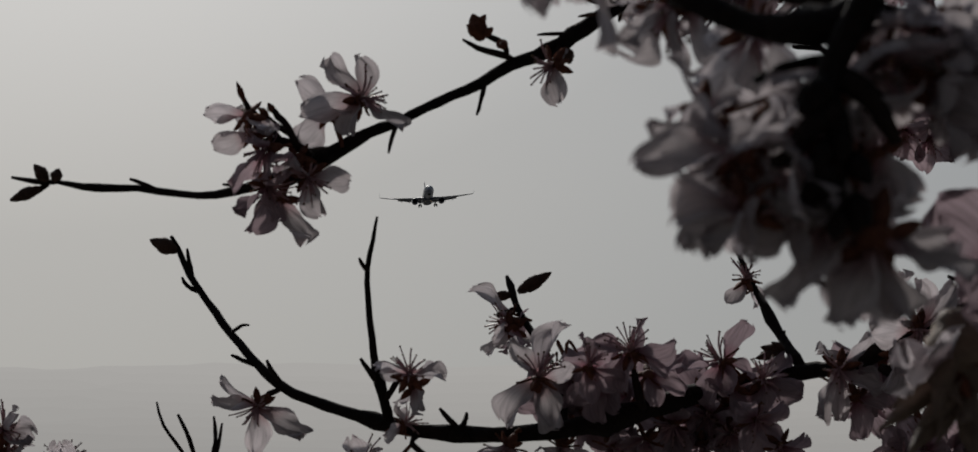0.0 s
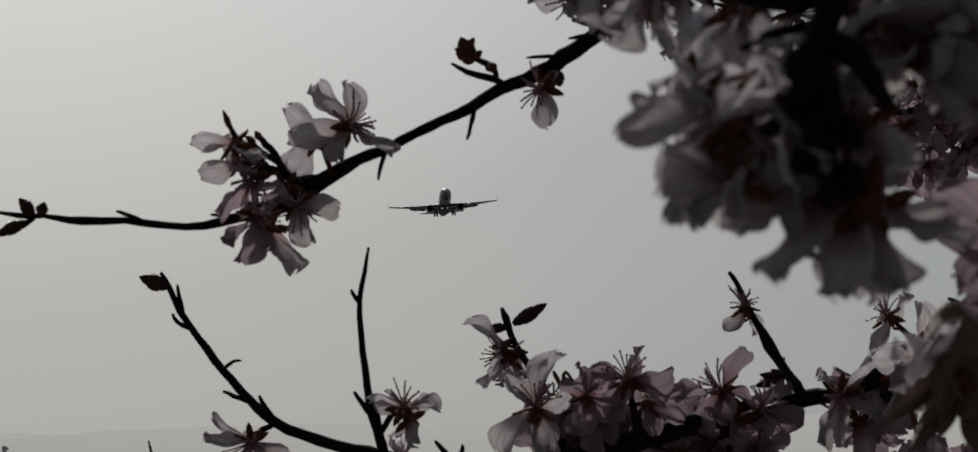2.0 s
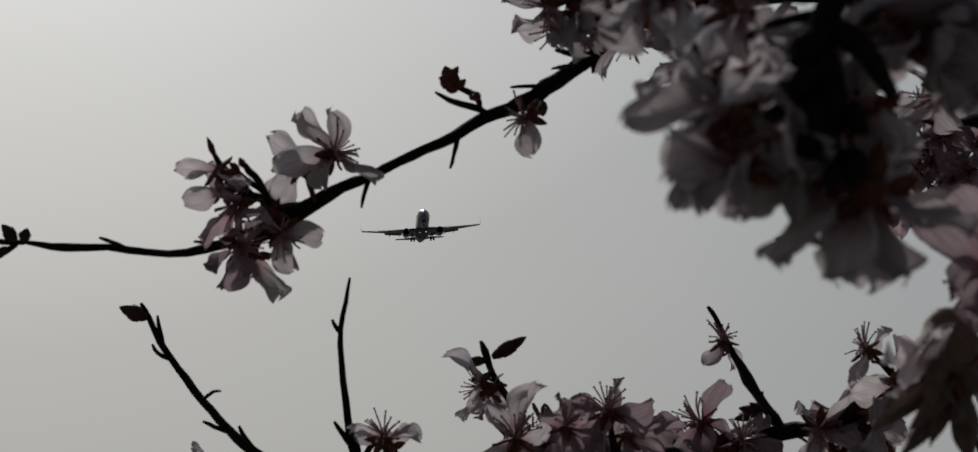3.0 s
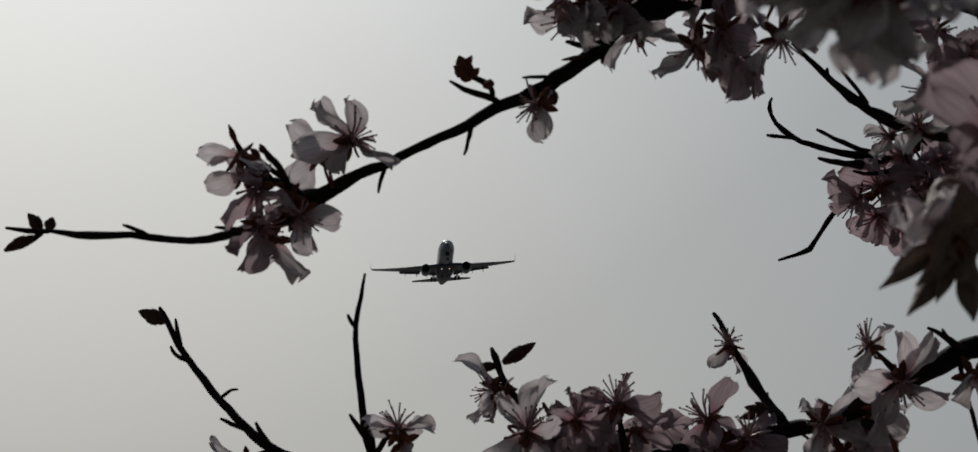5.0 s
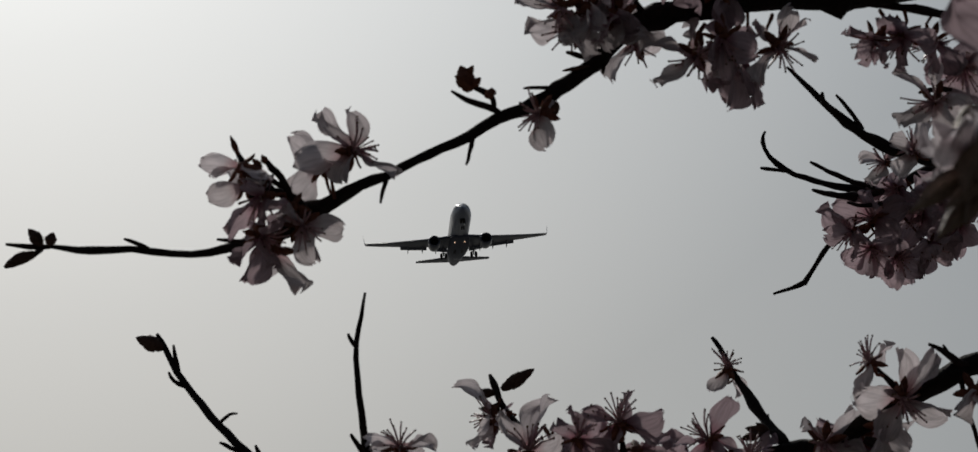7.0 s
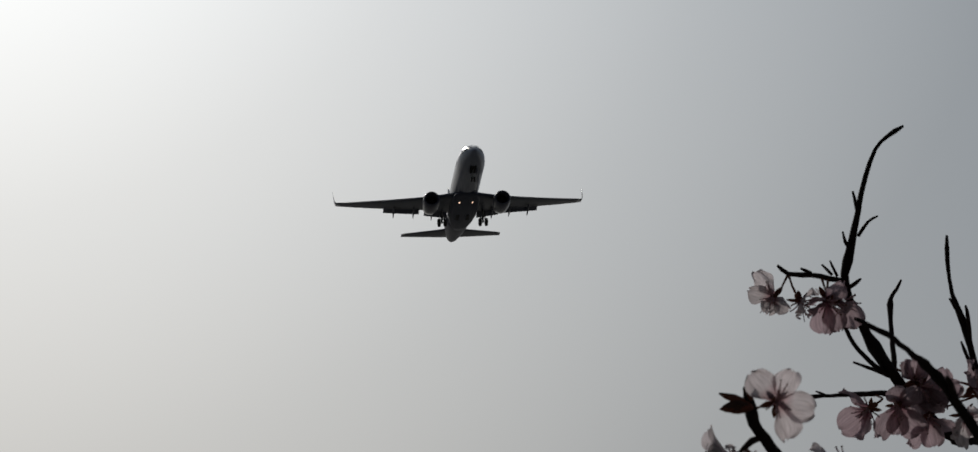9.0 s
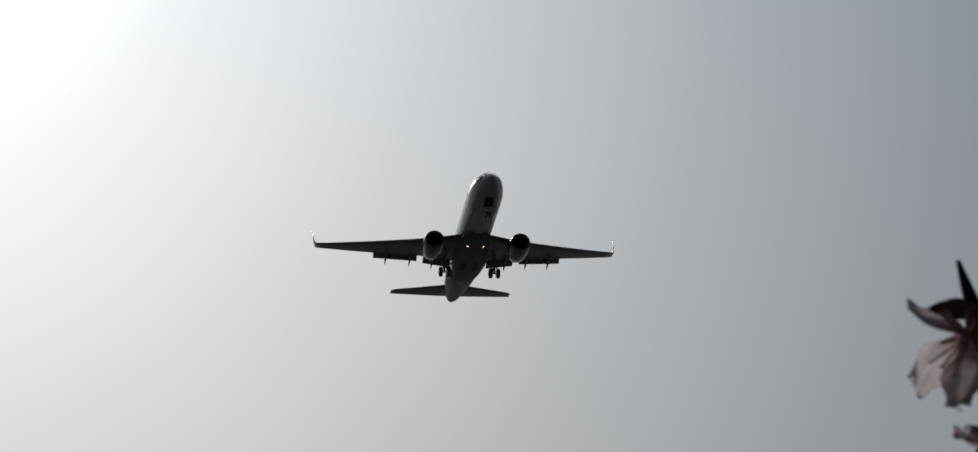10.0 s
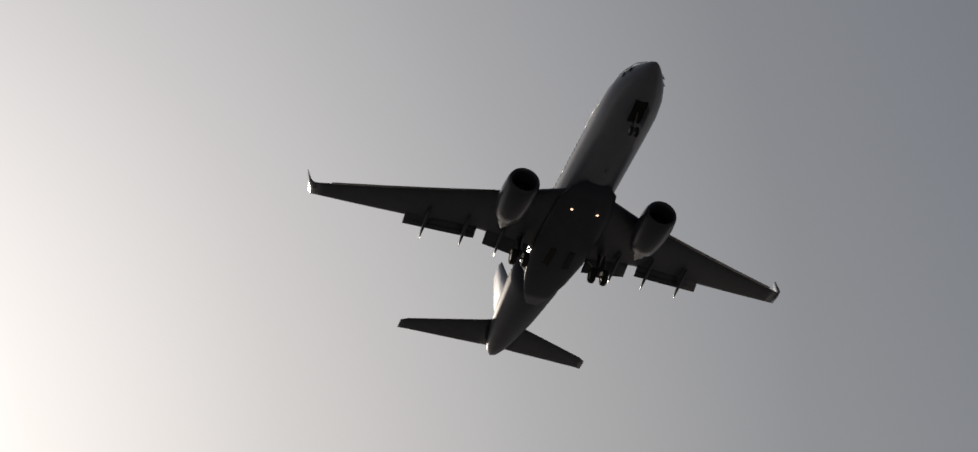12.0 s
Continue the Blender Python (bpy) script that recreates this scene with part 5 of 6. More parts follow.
blossom((0.0858, 0.9368, 1.8515), (-0.35, 0.08, -0.93), (0.0870, 0.9449, 1.8609), size=1.00, spin=54, ways=[(-0.66, -0.36, -0.49), (-0.09, -0.35, -0.78)], mat=PINK, stamens=False, seed=32)
blossom((0.0983, 0.9552, 1.8556), (0.12, -0.89, 0.45), (0.0975, 0.9627, 1.8507), size=1.00, spin=50, ways=[(-0.26, -0.72, -0.08), (0.31, 0.19, -0.93)], mat=PINK, stamens=False, seed=33)
blossom((0.0983, 1.1323, 1.6797), (-0.33, -0.56, -0.76), (0.1077, 1.1226, 1.6920), size=1.00, spin=64, ways=[(-0.82, -0.42, 0.19), (-0.57, -0.28, -0.70), (0.24, -0.27, -0.86), (0.73, -0.49, -0.16), (-0.08, -0.65, 0.56)], mat=PINK, seed=46)
blossom((0.0822, 1.1236, 1.6750), (-0.23, -0.58, -0.78), (0.0914, 1.1157, 1.6878), size=1.00, spin=49, ways=[(-0.81, -0.44, 0.10), (-0.49, 0.13, -0.88), (0.48, -0.13, -0.84), (0.08, -0.66, 0.56)], mat=PINK, seed=47)
blossom((0.0693, 1.1192, 1.6678), (-0.57, -0.35, -0.74), (0.0803, 1.1096, 1.6842), size=1.00, spin=44, ways=[(-0.72, -0.51, 0.17), (-0.40, -0.31, -0.78), (0.56, -0.37, -0.62)], mat=PINK, seed=48)
blossom((0.0951, 1.1298, 1.6664), (0.11, -0.45, -0.88), (0.0972, 1.1183, 1.6894), size=1.00, spin=68, ways=[(-0.65, -0.39, -0.52), (0.24, -0.03, -0.96), (0.73, -0.48, -0.20)], mat=PINK, seed=49)
blossom((0.1083, 1.1293, 1.6719), (-0.33, -0.68, -0.65), (0.1203, 1.1236, 1.6914), size=1.00, spin=52, ways=[(-0.68, -0.51, -0.21), (-0.03, -0.25, -0.91), (0.78, -0.25, -0.50), (0.46, -0.61, 0.44)], mat=PINK, seed=50)
blossom((0.1173, 1.1078, 1.6760), (0.57, -0.75, -0.34), (0.1220, 1.1170, 1.6827), size=1.00, spin=29, ways=[(0.69, -0.52, 0.28), (0.45, -0.46, -0.60), (-0.35, -0.29, -0.82), (-0.51, -0.63, 0.26)], mat=PINK, seed=51)
blossom((0.1269, 1.1029, 1.6639), (0.33, -0.56, -0.76), (0.1247, 1.1134, 1.6724), size=1.00, spin=43, ways=[(0.56, -0.63, 0.15), (0.40, -0.46, -0.63), (-0.48, -0.53, -0.48)], mat=PINK, seed=52)
blossom((0.0539, 1.1153, 1.6648), (-0.00, -0.18, -0.98), (0.0573, 1.1020, 1.6771), size=1.00, spin=3, ways=[(-0.48, -0.26, -0.77), (0.48, -0.35, -0.70), (0.16, -0.73, 0.30)], mat=PINK, seed=53)
blossom((0.0316, 1.1090, 1.6645), (-0.21, -0.17, -0.96), (0.0392, 1.0969, 1.6728), size=1.00, spin=35, ways=[(-0.48, -0.64, -0.17), (-0.16, -0.21, -0.92), (0.72, -0.45, -0.31)], seed=54)
blossom((0.0081, 1.0824, 1.6630), (-0.51, -0.18, -0.84), (0.0140, 1.0910, 1.6691), size=1.00, spin=20, ways=[(-0.86, -0.38, -0.05), (-0.24, -0.40, -0.77), (0.70, -0.39, -0.45)], seed=55)
blossom((-0.0532, 1.0762, 1.6561), (-0.27, -0.65, 0.72), (-0.0334, 1.0835, 1.6640), size=1.00, spin=11, ways=[(-0.31, -0.70, 0.29), (0.23, -0.73, 0.21)], seed=66)
blossom((-0.2201, 1.1399, 1.6739), (0.43, -0.78, 0.46), (-0.2230, 1.1481, 1.6716), size=1.00, spin=8, ways=[(0.82, -0.41, -0.14), (0.17, -0.68, 0.48), (0.57, -0.41, -0.56), (-0.57, -0.62, 0.08)], seed=68)
blossom((-0.2186, 1.1408, 1.6641), (0.74, -0.58, -0.34), (-0.2230, 1.1481, 1.6716), size=1.00, spin=52, ways=[(0.57, -0.62, 0.07), (0.16, -0.38, -0.80)], seed=69)
blossom((-0.1918, 1.1413, 1.6584), (0.00, -0.48, 0.88), (-0.1919, 1.1498, 1.6526), size=1.00, spin=19, ways=[(0.00, -0.72, 0.39), (-0.41, -0.69, -0.02)], seed=70)
blossom((0.1790, 0.9942, 1.8474), (-0.38, -0.39, -0.84), (0.1827, 1.0000, 1.8616), size=1.10, spin=37, ways=[(-0.64, -0.37, -0.51), (-0.02, -0.36, -0.80), (0.54, -0.60, -0.23), (-0.28, -0.72, 0.32)], mat=PINK, seed=72)
blossom((0.1685, 0.9943, 1.8462), (-0.70, -0.29, -0.65), (0.1721, 1.0000, 1.8618), size=1.00, spin=54, ways=[(-0.69, -0.55, 0.10), (-0.25, -0.51, -0.60), (0.28, -0.50, -0.60)], mat=PINK, seed=73)
blossom((0.1940, 1.0041, 1.8492), (0.09, -0.36, -0.93), (0.1958, 1.0000, 1.8613), size=1.00, spin=53, ways=[(-0.25, -0.24, -0.85), (0.59, -0.22, -0.70), (-0.47, -0.64, -0.16)], mat=PINK, seed=74)
blossom((0.2098, 1.0192, 1.8430), (0.09, -0.64, -0.76), (0.2105, 1.0299, 1.8343), size=1.00, spin=15, mat=PINK, seed=75)
blossom((0.2200, 1.1832, 1.8566), (-0.23, -0.83, 0.50), (0.2232, 1.1930, 1.8574), size=0.95, spin=5, ways=[(-0.66, -0.57, 0.16), (0.38, -0.49, 0.74), (0.84, -0.40, -0.12), (-0.49, -0.26, -0.74)], seed=76)
blossom((0.2094, 1.2021, 1.8576), (-0.85, -0.51, 0.13), (0.2277, 1.1967, 1.8573), size=0.90, spin=5, ways=[(-0.85, -0.39, 0.02), (-0.42, -0.24, -0.78), (0.40, -0.61, 0.56)], seed=77)
blossom((0.2194, 1.3011, 1.8575), (-0.58, -0.82, 0.03), (0.2256, 1.3100, 1.8590), size=1.10, spin=48, ways=[(-1.06, -0.05, 0.28), (0.89, -0.32, 0.27), (0.51, -0.36, -0.65), (-0.18, -0.67, 0.56)], mat=PINK, seed=78)
blossom((0.2086, 1.2996, 1.8496), (-0.90, -0.39, -0.20), (0.2168, 1.3084, 1.8556), size=1.10, spin=42, ways=[(-0.78, -0.15, 0.65), (-0.63, -0.48, -0.35), (0.15, -0.36, -0.79)], mat=PINK, seed=79)
blossom((0.2185, 1.3017, 1.8410), (-0.36, -0.47, -0.80), (0.2190, 1.3088, 1.8564), size=0.90, spin=70, mat=PINK, seed=80)
blossom((0.2321, 1.3043, 1.8366), (0.20, -0.50, -0.84), (0.2256, 1.3100, 1.8590), size=0.90, spin=35, mat=PINK, seed=81)
blossom((0.2499, 1.3074, 1.8430), (0.43, -0.39, -0.81), (0.2351, 1.3126, 1.8652), size=0.90, spin=64, mat=PINK, seed=82)
blossom((0.1247, 1.1796, 2.0466), (-0.40, -0.81, -0.43), (0.1342, 1.1863, 2.0615), size=0.77, spin=4, ways=[(-0.34, -0.32, 0.90), (-0.93, -0.26, 0.16), (-0.28, -0.36, -0.71), (0.43, -0.40, -0.63)], seed=84)
blossom((0.1382, 1.1808, 2.0452), (0.31, -0.26, -0.91), (0.1342, 1.1863, 2.0615), size=0.79, spin=39, ways=[(-0.23, -0.43, -0.66), (0.33, -0.75, 0.09)], seed=85)
blossom((0.1522, 1.1826, 2.0466), (-0.19, -0.47, -0.86), (0.1550, 1.1893, 2.0605), size=0.88, spin=0, ways=[(-0.70, -0.28, -0.51), (-0.04, 0.38, -1.00), (0.50, 0.28, -0.83), (-0.67, -0.55, -0.02), (0.33, -0.75, 0.21)], mat=PINK, seed=86)
blossom((0.1587, 1.1834, 2.0463), (0.63, -0.27, -0.73), (0.1514, 1.1889, 2.0610), size=0.84, spin=9, ways=[(0.65, 0.23, -0.73), (0.35, -0.61, -0.39)], mat=PINK, seed=87)
blossom((0.1904, 1.2052, 1.9979), (-0.15, -0.55, -0.82), (0.1919, 1.2116, 2.0043), size=0.79, spin=13, ways=[(-0.81, 0.33, -0.76), (0.01, 0.36, -0.96), (0.85, 0.28, -0.88), (-0.34, -0.61, 0.64), (0.59, -0.60, 0.44)], mat=PINK, seed=88)
blossom((0.1737, 1.1950, 1.9931), (-0.78, -0.07, -0.62), (0.1786, 1.2040, 2.0034), size=0.79, spin=68, ways=[(-0.72, -0.24, 0.77), (-0.29, 0.41, -1.04), (0.30, 0.11, -0.93), (-1.04, 0.29, -0.62)], mat=PINK, seed=89)
blossom((0.2076, 1.2142, 1.9947), (0.20, -0.42, -0.89), (0.2037, 1.2194, 2.0019), size=0.83, spin=4, ways=[(-0.64, 0.36, -0.86), (0.25, 0.35, -0.96), (0.82, -0.14, -0.51), (-0.18, -0.52, 0.81)], mat=PINK, seed=90)
blossom((0.1995, 1.2057, 2.0114), (0.20, -0.85, 0.48), (0.1916, 1.2130, 2.0202), size=0.69, spin=25, ways=[(-0.62, -0.48, 0.57), (0.56, -0.62, 0.41)], mat=PINK, seed=91)
blossom((0.2135, 1.2127, 2.0053), (-0.17, -0.95, 0.26), (0.2391, 1.2217, 2.0097), size=0.79, spin=52, mat=PINK, seed=92)
blossom((0.2267, 1.2166, 1.9966), (0.30, -0.41, -0.86), (0.2385, 1.2211, 2.0115), size=0.83, spin=37, seed=93)
blossom((0.2317, 1.2127, 2.0104), (0.49, -0.76, 0.43), (0.2391, 1.2217, 2.0097), size=0.76, spin=33, mat=PINK, seed=94)
blossom((0.2025, 1.2060, 2.0087), (0.09, -0.67, -0.74), (0.1916, 1.2130, 2.0202), size=0.76, spin=19, ways=[(-0.43, -0.29, 0.93), (0.85, -0.42, 0.09), (1.04, 0.18, -0.67), (-0.22, 0.34, -1.03)], mat=PINK, seed=95)
blossom((0.1096, 0.5261, 1.6672), (-0.20, -0.98, 0.07), (0.1011, 0.5372, 1.6556), size=1.00, spin=71, ways=[(-0.83, -0.11, 0.67), (-0.69, -0.38, -0.48), (-0.33, -0.37, -0.76), (0.34, -0.57, -0.49), (0.46, -0.59, 0.47)], mat=PINK, seed=106)
blossom((0.0299, 0.4810, 1.7476), (-0.25, -0.86, 0.44), (0.0337, 0.4914, 1.7429), size=0.75, spin=13, ways=[(-0.38, -0.71, 0.12), (0.15, -0.77, 0.15), (0.34, -0.64, -0.32)], mat=PINK, stamens=False, seed=107)
blossom((0.0973, 0.5294, 1.6469), (-0.71, -0.49, 0.50), (0.1048, 0.5387, 1.6493), size=1.00, spin=64, ways=[(-0.65, -0.50, -0.28), (-0.56, -0.63, 0.09), (-0.24, -0.73, 0.31)], stamens=False, seed=108)
blossom((0.0498, 0.4690, 1.9374), (-0.62, -0.60, -0.50), (0.0560, 0.4760, 1.9440), size=0.80, spin=30, ways=[(-1.04, 0.10, 0.18, 55), (-1.10, 0.15, -0.56, -60), (0.02, 0.05, -1.28, 66), (0.85, 0.25, -0.55, 40)], seed=111)
blossom((0.0543, 0.4716, 1.9144), (-0.26, -0.60, -0.70), (0.0634, 0.4774, 1.9382), size=0.70, spin=38, ways=[(-0.78, -0.05, 0.02, 45), (-0.45, -0.25, -0.80, -45), (0.40, 0.10, -0.90, 40)], mat=PINK, seed=112)
blossom((0.0739, 1.1401, 1.6824), (1.00, -0.03, 0.02), (0.0710, 1.1058, 1.6812), size=1.05, spin=55, opening=55, mat=PINK, seed=113)
blossom((0.1082, 1.1397, 1.6854), (0.40, 0.38, -0.83), (0.1098, 1.1235, 1.6925), size=1.05, spin=33, opening=67, mat=PINK, seed=114)
blossom((0.1104, 1.1589, 1.6787), (-0.50, -0.75, 0.43), (0.1162, 1.1261, 1.6941), size=1.05, spin=66, opening=69, mat=PINK, seed=115)
blossom((0.0948, 1.1600, 1.6814), (0.42, 0.84, -0.34), (0.1014, 1.1200, 1.6904), size=1.05, spin=38, opening=69, mat=PINK, seed=116)
blossom((0.0325, 1.1305, 1.6853), (-0.16, -0.21, 0.96), (0.0437, 1.0982, 1.6737), size=1.05, spin=70, opening=65, mat=PINK, seed=117)
blossom((0.0303, 1.1403, 1.7000), (0.89, -0.35, -0.31), (0.0392, 1.0969, 1.6728), size=1.05, spin=43, opening=52, mat=PINK, seed=118)
blossom((0.1006, 1.1593, 1.6928), (-0.42, 0.90, -0.10), (0.1141, 1.1252, 1.6935), size=1.05, spin=1, opening=62, mat=PINK, seed=119)
blossom((0.0395, 1.1160, 1.6904), (-0.68, -0.29, -0.67), (0.0573, 1.1020, 1.6771), size=1.05, spin=53, opening=51, mat=PINK, seed=120)
blossom((0.0759, 1.1478, 1.6674), (-0.26, -0.30, -0.92), (0.0929, 1.1166, 1.6883), size=1.05, spin=40, opening=58, mat=PINK, seed=121)
blossom((0.0616, 1.1199, 1.6899), (-0.65, -0.74, -0.16), (0.0819, 1.1105, 1.6847), size=1.05, spin=2, opening=53, mat=PINK, seed=122)
blossom((0.0305, 1.1250, 1.6848), (-0.03, 0.82, 0.57), (0.0378, 1.0965, 1.6725), size=1.05, spin=48, opening=54, mat=PINK, seed=123)
blossom((0.0713, 1.1496, 1.6896), (-0.12, 0.70, 0.70), (0.0866, 1.1131, 1.6863), size=1.05, spin=17, opening=68, mat=PINK, seed=124)
blossom((0.0592, 1.1387, 1.6704), (-0.52, -0.83, -0.22), (0.0819, 1.1105, 1.6847), size=1.05, spin=7, opening=53, mat=PINK, seed=125)
blossom((0.0339, 1.1376, 1.6975), (-0.14, -0.20, -0.97), (0.0543, 1.1012, 1.6763), size=1.05, spin=42, opening=62, mat=PINK, seed=126)
blossom((0.0364, 1.1209, 1.6981), (0.33, -0.42, -0.85), (0.0483, 1.0995, 1.6748), size=1.05, spin=59, opening=64, mat=PINK, seed=127)
blossom((0.0419, 1.1326, 1.6809), (0.71, 0.41, -0.57), (0.0453, 1.0986, 1.6741), size=1.05, spin=45, opening=59, mat=PINK, seed=128)
blossom((0.1217, 1.1739, 1.6750), (-0.53, -0.59, -0.60), (0.1253, 1.1259, 1.6957), size=1.05, spin=45, opening=56, mat=PINK, seed=129)
blossom((0.0963, 1.1337, 1.6881), (-0.03, 0.93, -0.36), (0.0993, 1.1192, 1.6899), size=1.05, spin=35, opening=66, mat=PINK, seed=130)
blossom((0.1261, 1.1607, 1.6958), (0.40, -0.78, -0.47), (0.1208, 1.1260, 1.6949), size=1.05, spin=62, opening=59, mat=PINK, seed=131)
blossom((0.0806, 1.1447, 1.6691), (0.84, 0.13, -0.52), (0.0851, 1.1122, 1.6857), size=1.05, spin=2, opening=69, mat=PINK, seed=132)
blossom((0.1759, 1.1281, 1.7007), (0.52, 0.72, -0.46), (0.1666, 1.1106, 1.7041), size=1.05, spin=7, mat=PINK, seed=133)
blossom((0.1716, 1.1236, 1.7050), (-0.65, -0.13, -0.75), (0.1726, 1.1076, 1.7067), size=1.05, spin=2, mat=PINK, seed=134)
blossom((0.1718, 1.1432, 1.6893), (0.81, -0.47, -0.35), (0.1442, 1.1239, 1.6987), size=1.05, spin=47, mat=PINK, seed=135)
blossom((0.0469, 0.4152, 1.6725), (-0.03, 0.90, 0.43), (0.0560, 0.3854, 1.6695), size=0.70, spin=32, seed=136)
blossom((0.0580, 0.4127, 1.6660), (-0.80, -0.51, 0.31), (0.0560, 0.3854, 1.6695), size=0.70, spin=58, seed=137)
blossom((0.0550, 0.4124, 1.6723), (-0.93, -0.36, 0.02), (0.0560, 0.3854, 1.6695), size=0.70, spin=38, seed=138)
blossom((0.0454, 0.3973, 1.6662), (-0.87, 0.49, 0.11), (0.0560, 0.3854, 1.6695), size=0.70, spin=40, seed=139)
blossom((0.2597, 1.3181, 1.8493), (0.48, 0.67, 0.57), (0.2351, 1.3126, 1.8652), size=0.90, spin=22, mat=PINK, seed=140)
blossom((0.2414, 1.3379, 1.8478), (-0.39, -0.49, -0.78), (0.2447, 1.3156, 1.8723), size=0.90, spin=46, mat=PINK, seed=141)
blossom((0.2346, 1.3478, 1.8577), (0.70, -0.71, -0.11), (0.2351, 1.3126, 1.8652), size=0.90, spin=47, mat=PINK, seed=144)
blossom((0.2397, 1.3292, 1.8654), (-0.10, 0.70, -0.71), (0.2447, 1.3156, 1.8723), size=0.90, spin=33, mat=PINK, seed=145)
blossom((0.1087, 0.9762, 1.8319), (-0.27, 0.19, -0.95), (0.1121, 0.9669, 1.8549), size=1.00, spin=13, opening=48, mat=PINK, seed=148)
blossom((0.0717, 0.3901, 1.6780), (0.72, -0.69, -0.13), (0.0676, 0.3916, 1.6909), size=0.72, spin=16, opening=62, seed=150)
blossom((0.0854, 0.3940, 1.6885), (0.18, -0.67, -0.72), (0.0859, 0.3982, 1.6943), size=0.72, spin=39, opening=64, seed=151)
blossom((0.0608, 0.3856, 1.6822), (0.48, -0.35, -0.81), (0.0582, 0.3855, 1.6916), size=0.72, spin=64, opening=64, seed=152)
blossom((0.0767, 0.3922, 1.6753), (0.46, -0.88, -0.15), (0.0732, 0.3933, 1.6914), size=0.72, spin=28, opening=64, seed=153)
blossom((0.0889, 0.3957, 1.6939), (0.46, -0.88, -0.15), (0.0874, 0.3989, 1.6948), size=0.72, spin=34, opening=62, seed=154)
blossom((0.2349, 1.3064, 1.8761), (-0.50, -0.45, -0.74), (0.2471, 1.3164, 1.8741), size=0.95, spin=30, mat=PINK, seed=155)
blossom((0.2560, 1.3111, 1.8737), (-0.13, -0.95, -0.30), (0.2560, 1.3190, 1.8808), size=0.95, spin=41, mat=PINK, seed=156)
blossom((0.2734, 1.3141, 1.8707), (0.47, -0.87, 0.12), (0.2578, 1.3193, 1.8821), size=0.95, spin=23, mat=PINK, seed=157)
blossom((0.2479, 1.3086, 1.8608), (-0.73, -0.49, -0.47), (0.2495, 1.3172, 1.8759), size=0.95, spin=55, mat=PINK, seed=158)
blossom((0.2687, 1.3127, 1.8563), (-0.69, -0.63, -0.36), (0.2595, 1.3197, 1.8835), size=0.95, spin=12, mat=PINK, seed=159)
blossom((0.0486, 0.3826, 1.6600), (-0.90, -0.40, -0.19), (0.0560, 0.3854, 1.6695), size=0.58, spin=42, opening=69, seed=162)
blossom((0.0557, 0.3919, 1.6605), (0.94, 0.31, -0.12), (0.0560, 0.3854, 1.6695), size=0.58, spin=56, opening=61, seed=164)
blossom((0.0444, 0.3965, 1.6652), (-0.80, -0.51, -0.32), (0.0560, 0.3854, 1.6695), size=0.58, spin=21, opening=58, seed=165)
blossom((0.0791, 0.3922, 1.6842), (-0.22, -0.96, -0.15), (0.0829, 0.3968, 1.6931), size=0.72, spin=10, opening=52, seed=166)
blossom((0.0701, 0.3888, 1.6886), (-0.49, -0.37, -0.79), (0.0765, 0.3944, 1.6917), size=0.72, spin=43, opening=58, seed=167)
blossom((0.1909, 1.1108, 1.6621), (-0.31, -0.93, 0.21), (0.1829, 1.0963, 1.6900), size=1.00, spin=27, mat=PINK, seed=168)
blossom((0.2074, 1.1106, 1.6646), (0.57, -0.80, -0.20), (0.2237, 1.0973, 1.6788), size=1.00, spin=57, mat=PINK, seed=169)
blossom((0.1989, 1.1115, 1.6539), (-0.21, -0.94, 0.25), (0.1829, 1.0963, 1.6900), size=1.00, spin=34, mat=PINK, seed=170)
blossom((0.2185, 1.1099, 1.6727), (-0.21, -0.59, -0.78), (0.2234, 1.0972, 1.6803), size=1.00, spin=28, mat=PINK, seed=171)
blossom((0.2195, 1.1113, 1.6563), (0.09, -0.98, 0.16), (0.2237, 1.0973, 1.6788), size=1.00, spin=15, mat=PINK, seed=172)
blossom((0.1825, 1.1114, 1.6554), (-0.76, -0.59, 0.27), (0.1829, 1.0963, 1.6900), size=1.00, spin=4, mat=PINK, seed=173)


# ---- the airliner ----
def ring_yz(x, w, h, zc, n=28, p=2.0):
    return [(x, w * math.copysign(abs(math.cos(2 * math.pi * j / n)) ** (2 / p), math.cos(2 * math.pi * j / n)),
             zc + h * math.copysign(abs(math.sin(2 * math.pi * j / n)) ** (2 / p), math.sin(2 * math.pi * j / n))) for j in range(n)]


def wing_section(x_le, chord, y, z, thick, n=9, tilt=0.0):
    """An aerofoil: leading edge forward (+x), upper side bulged."""
    ring = []
    for i in range(n):
        s = (1 - math.cos(math.pi * i / (n - 1))) / 2
        t = thick * chord * (2.97 * math.sqrt(s) - 1.26 * s - 3.52 * s * s + 2.84 * s ** 3 - 1.02 * s ** 4)
        ring.append((x_le - chord * s, y, z + t * 0.62 + tilt * (0.5 - s) * chord))
    for i in range(n - 2, 0, -1):
        s = (1 - math.cos(math.pi * i / (n - 1))) / 2
        t = thick * chord * (2.97 * math.sqrt(s) - 1.26 * s - 3.52 * s * s + 2.84 * s ** 3 - 1.02 * s ** 4)
        ring.append((x_le - chord * s, y, z - t * 0.38 + tilt * (0.5 - s) * chord))
    return ring


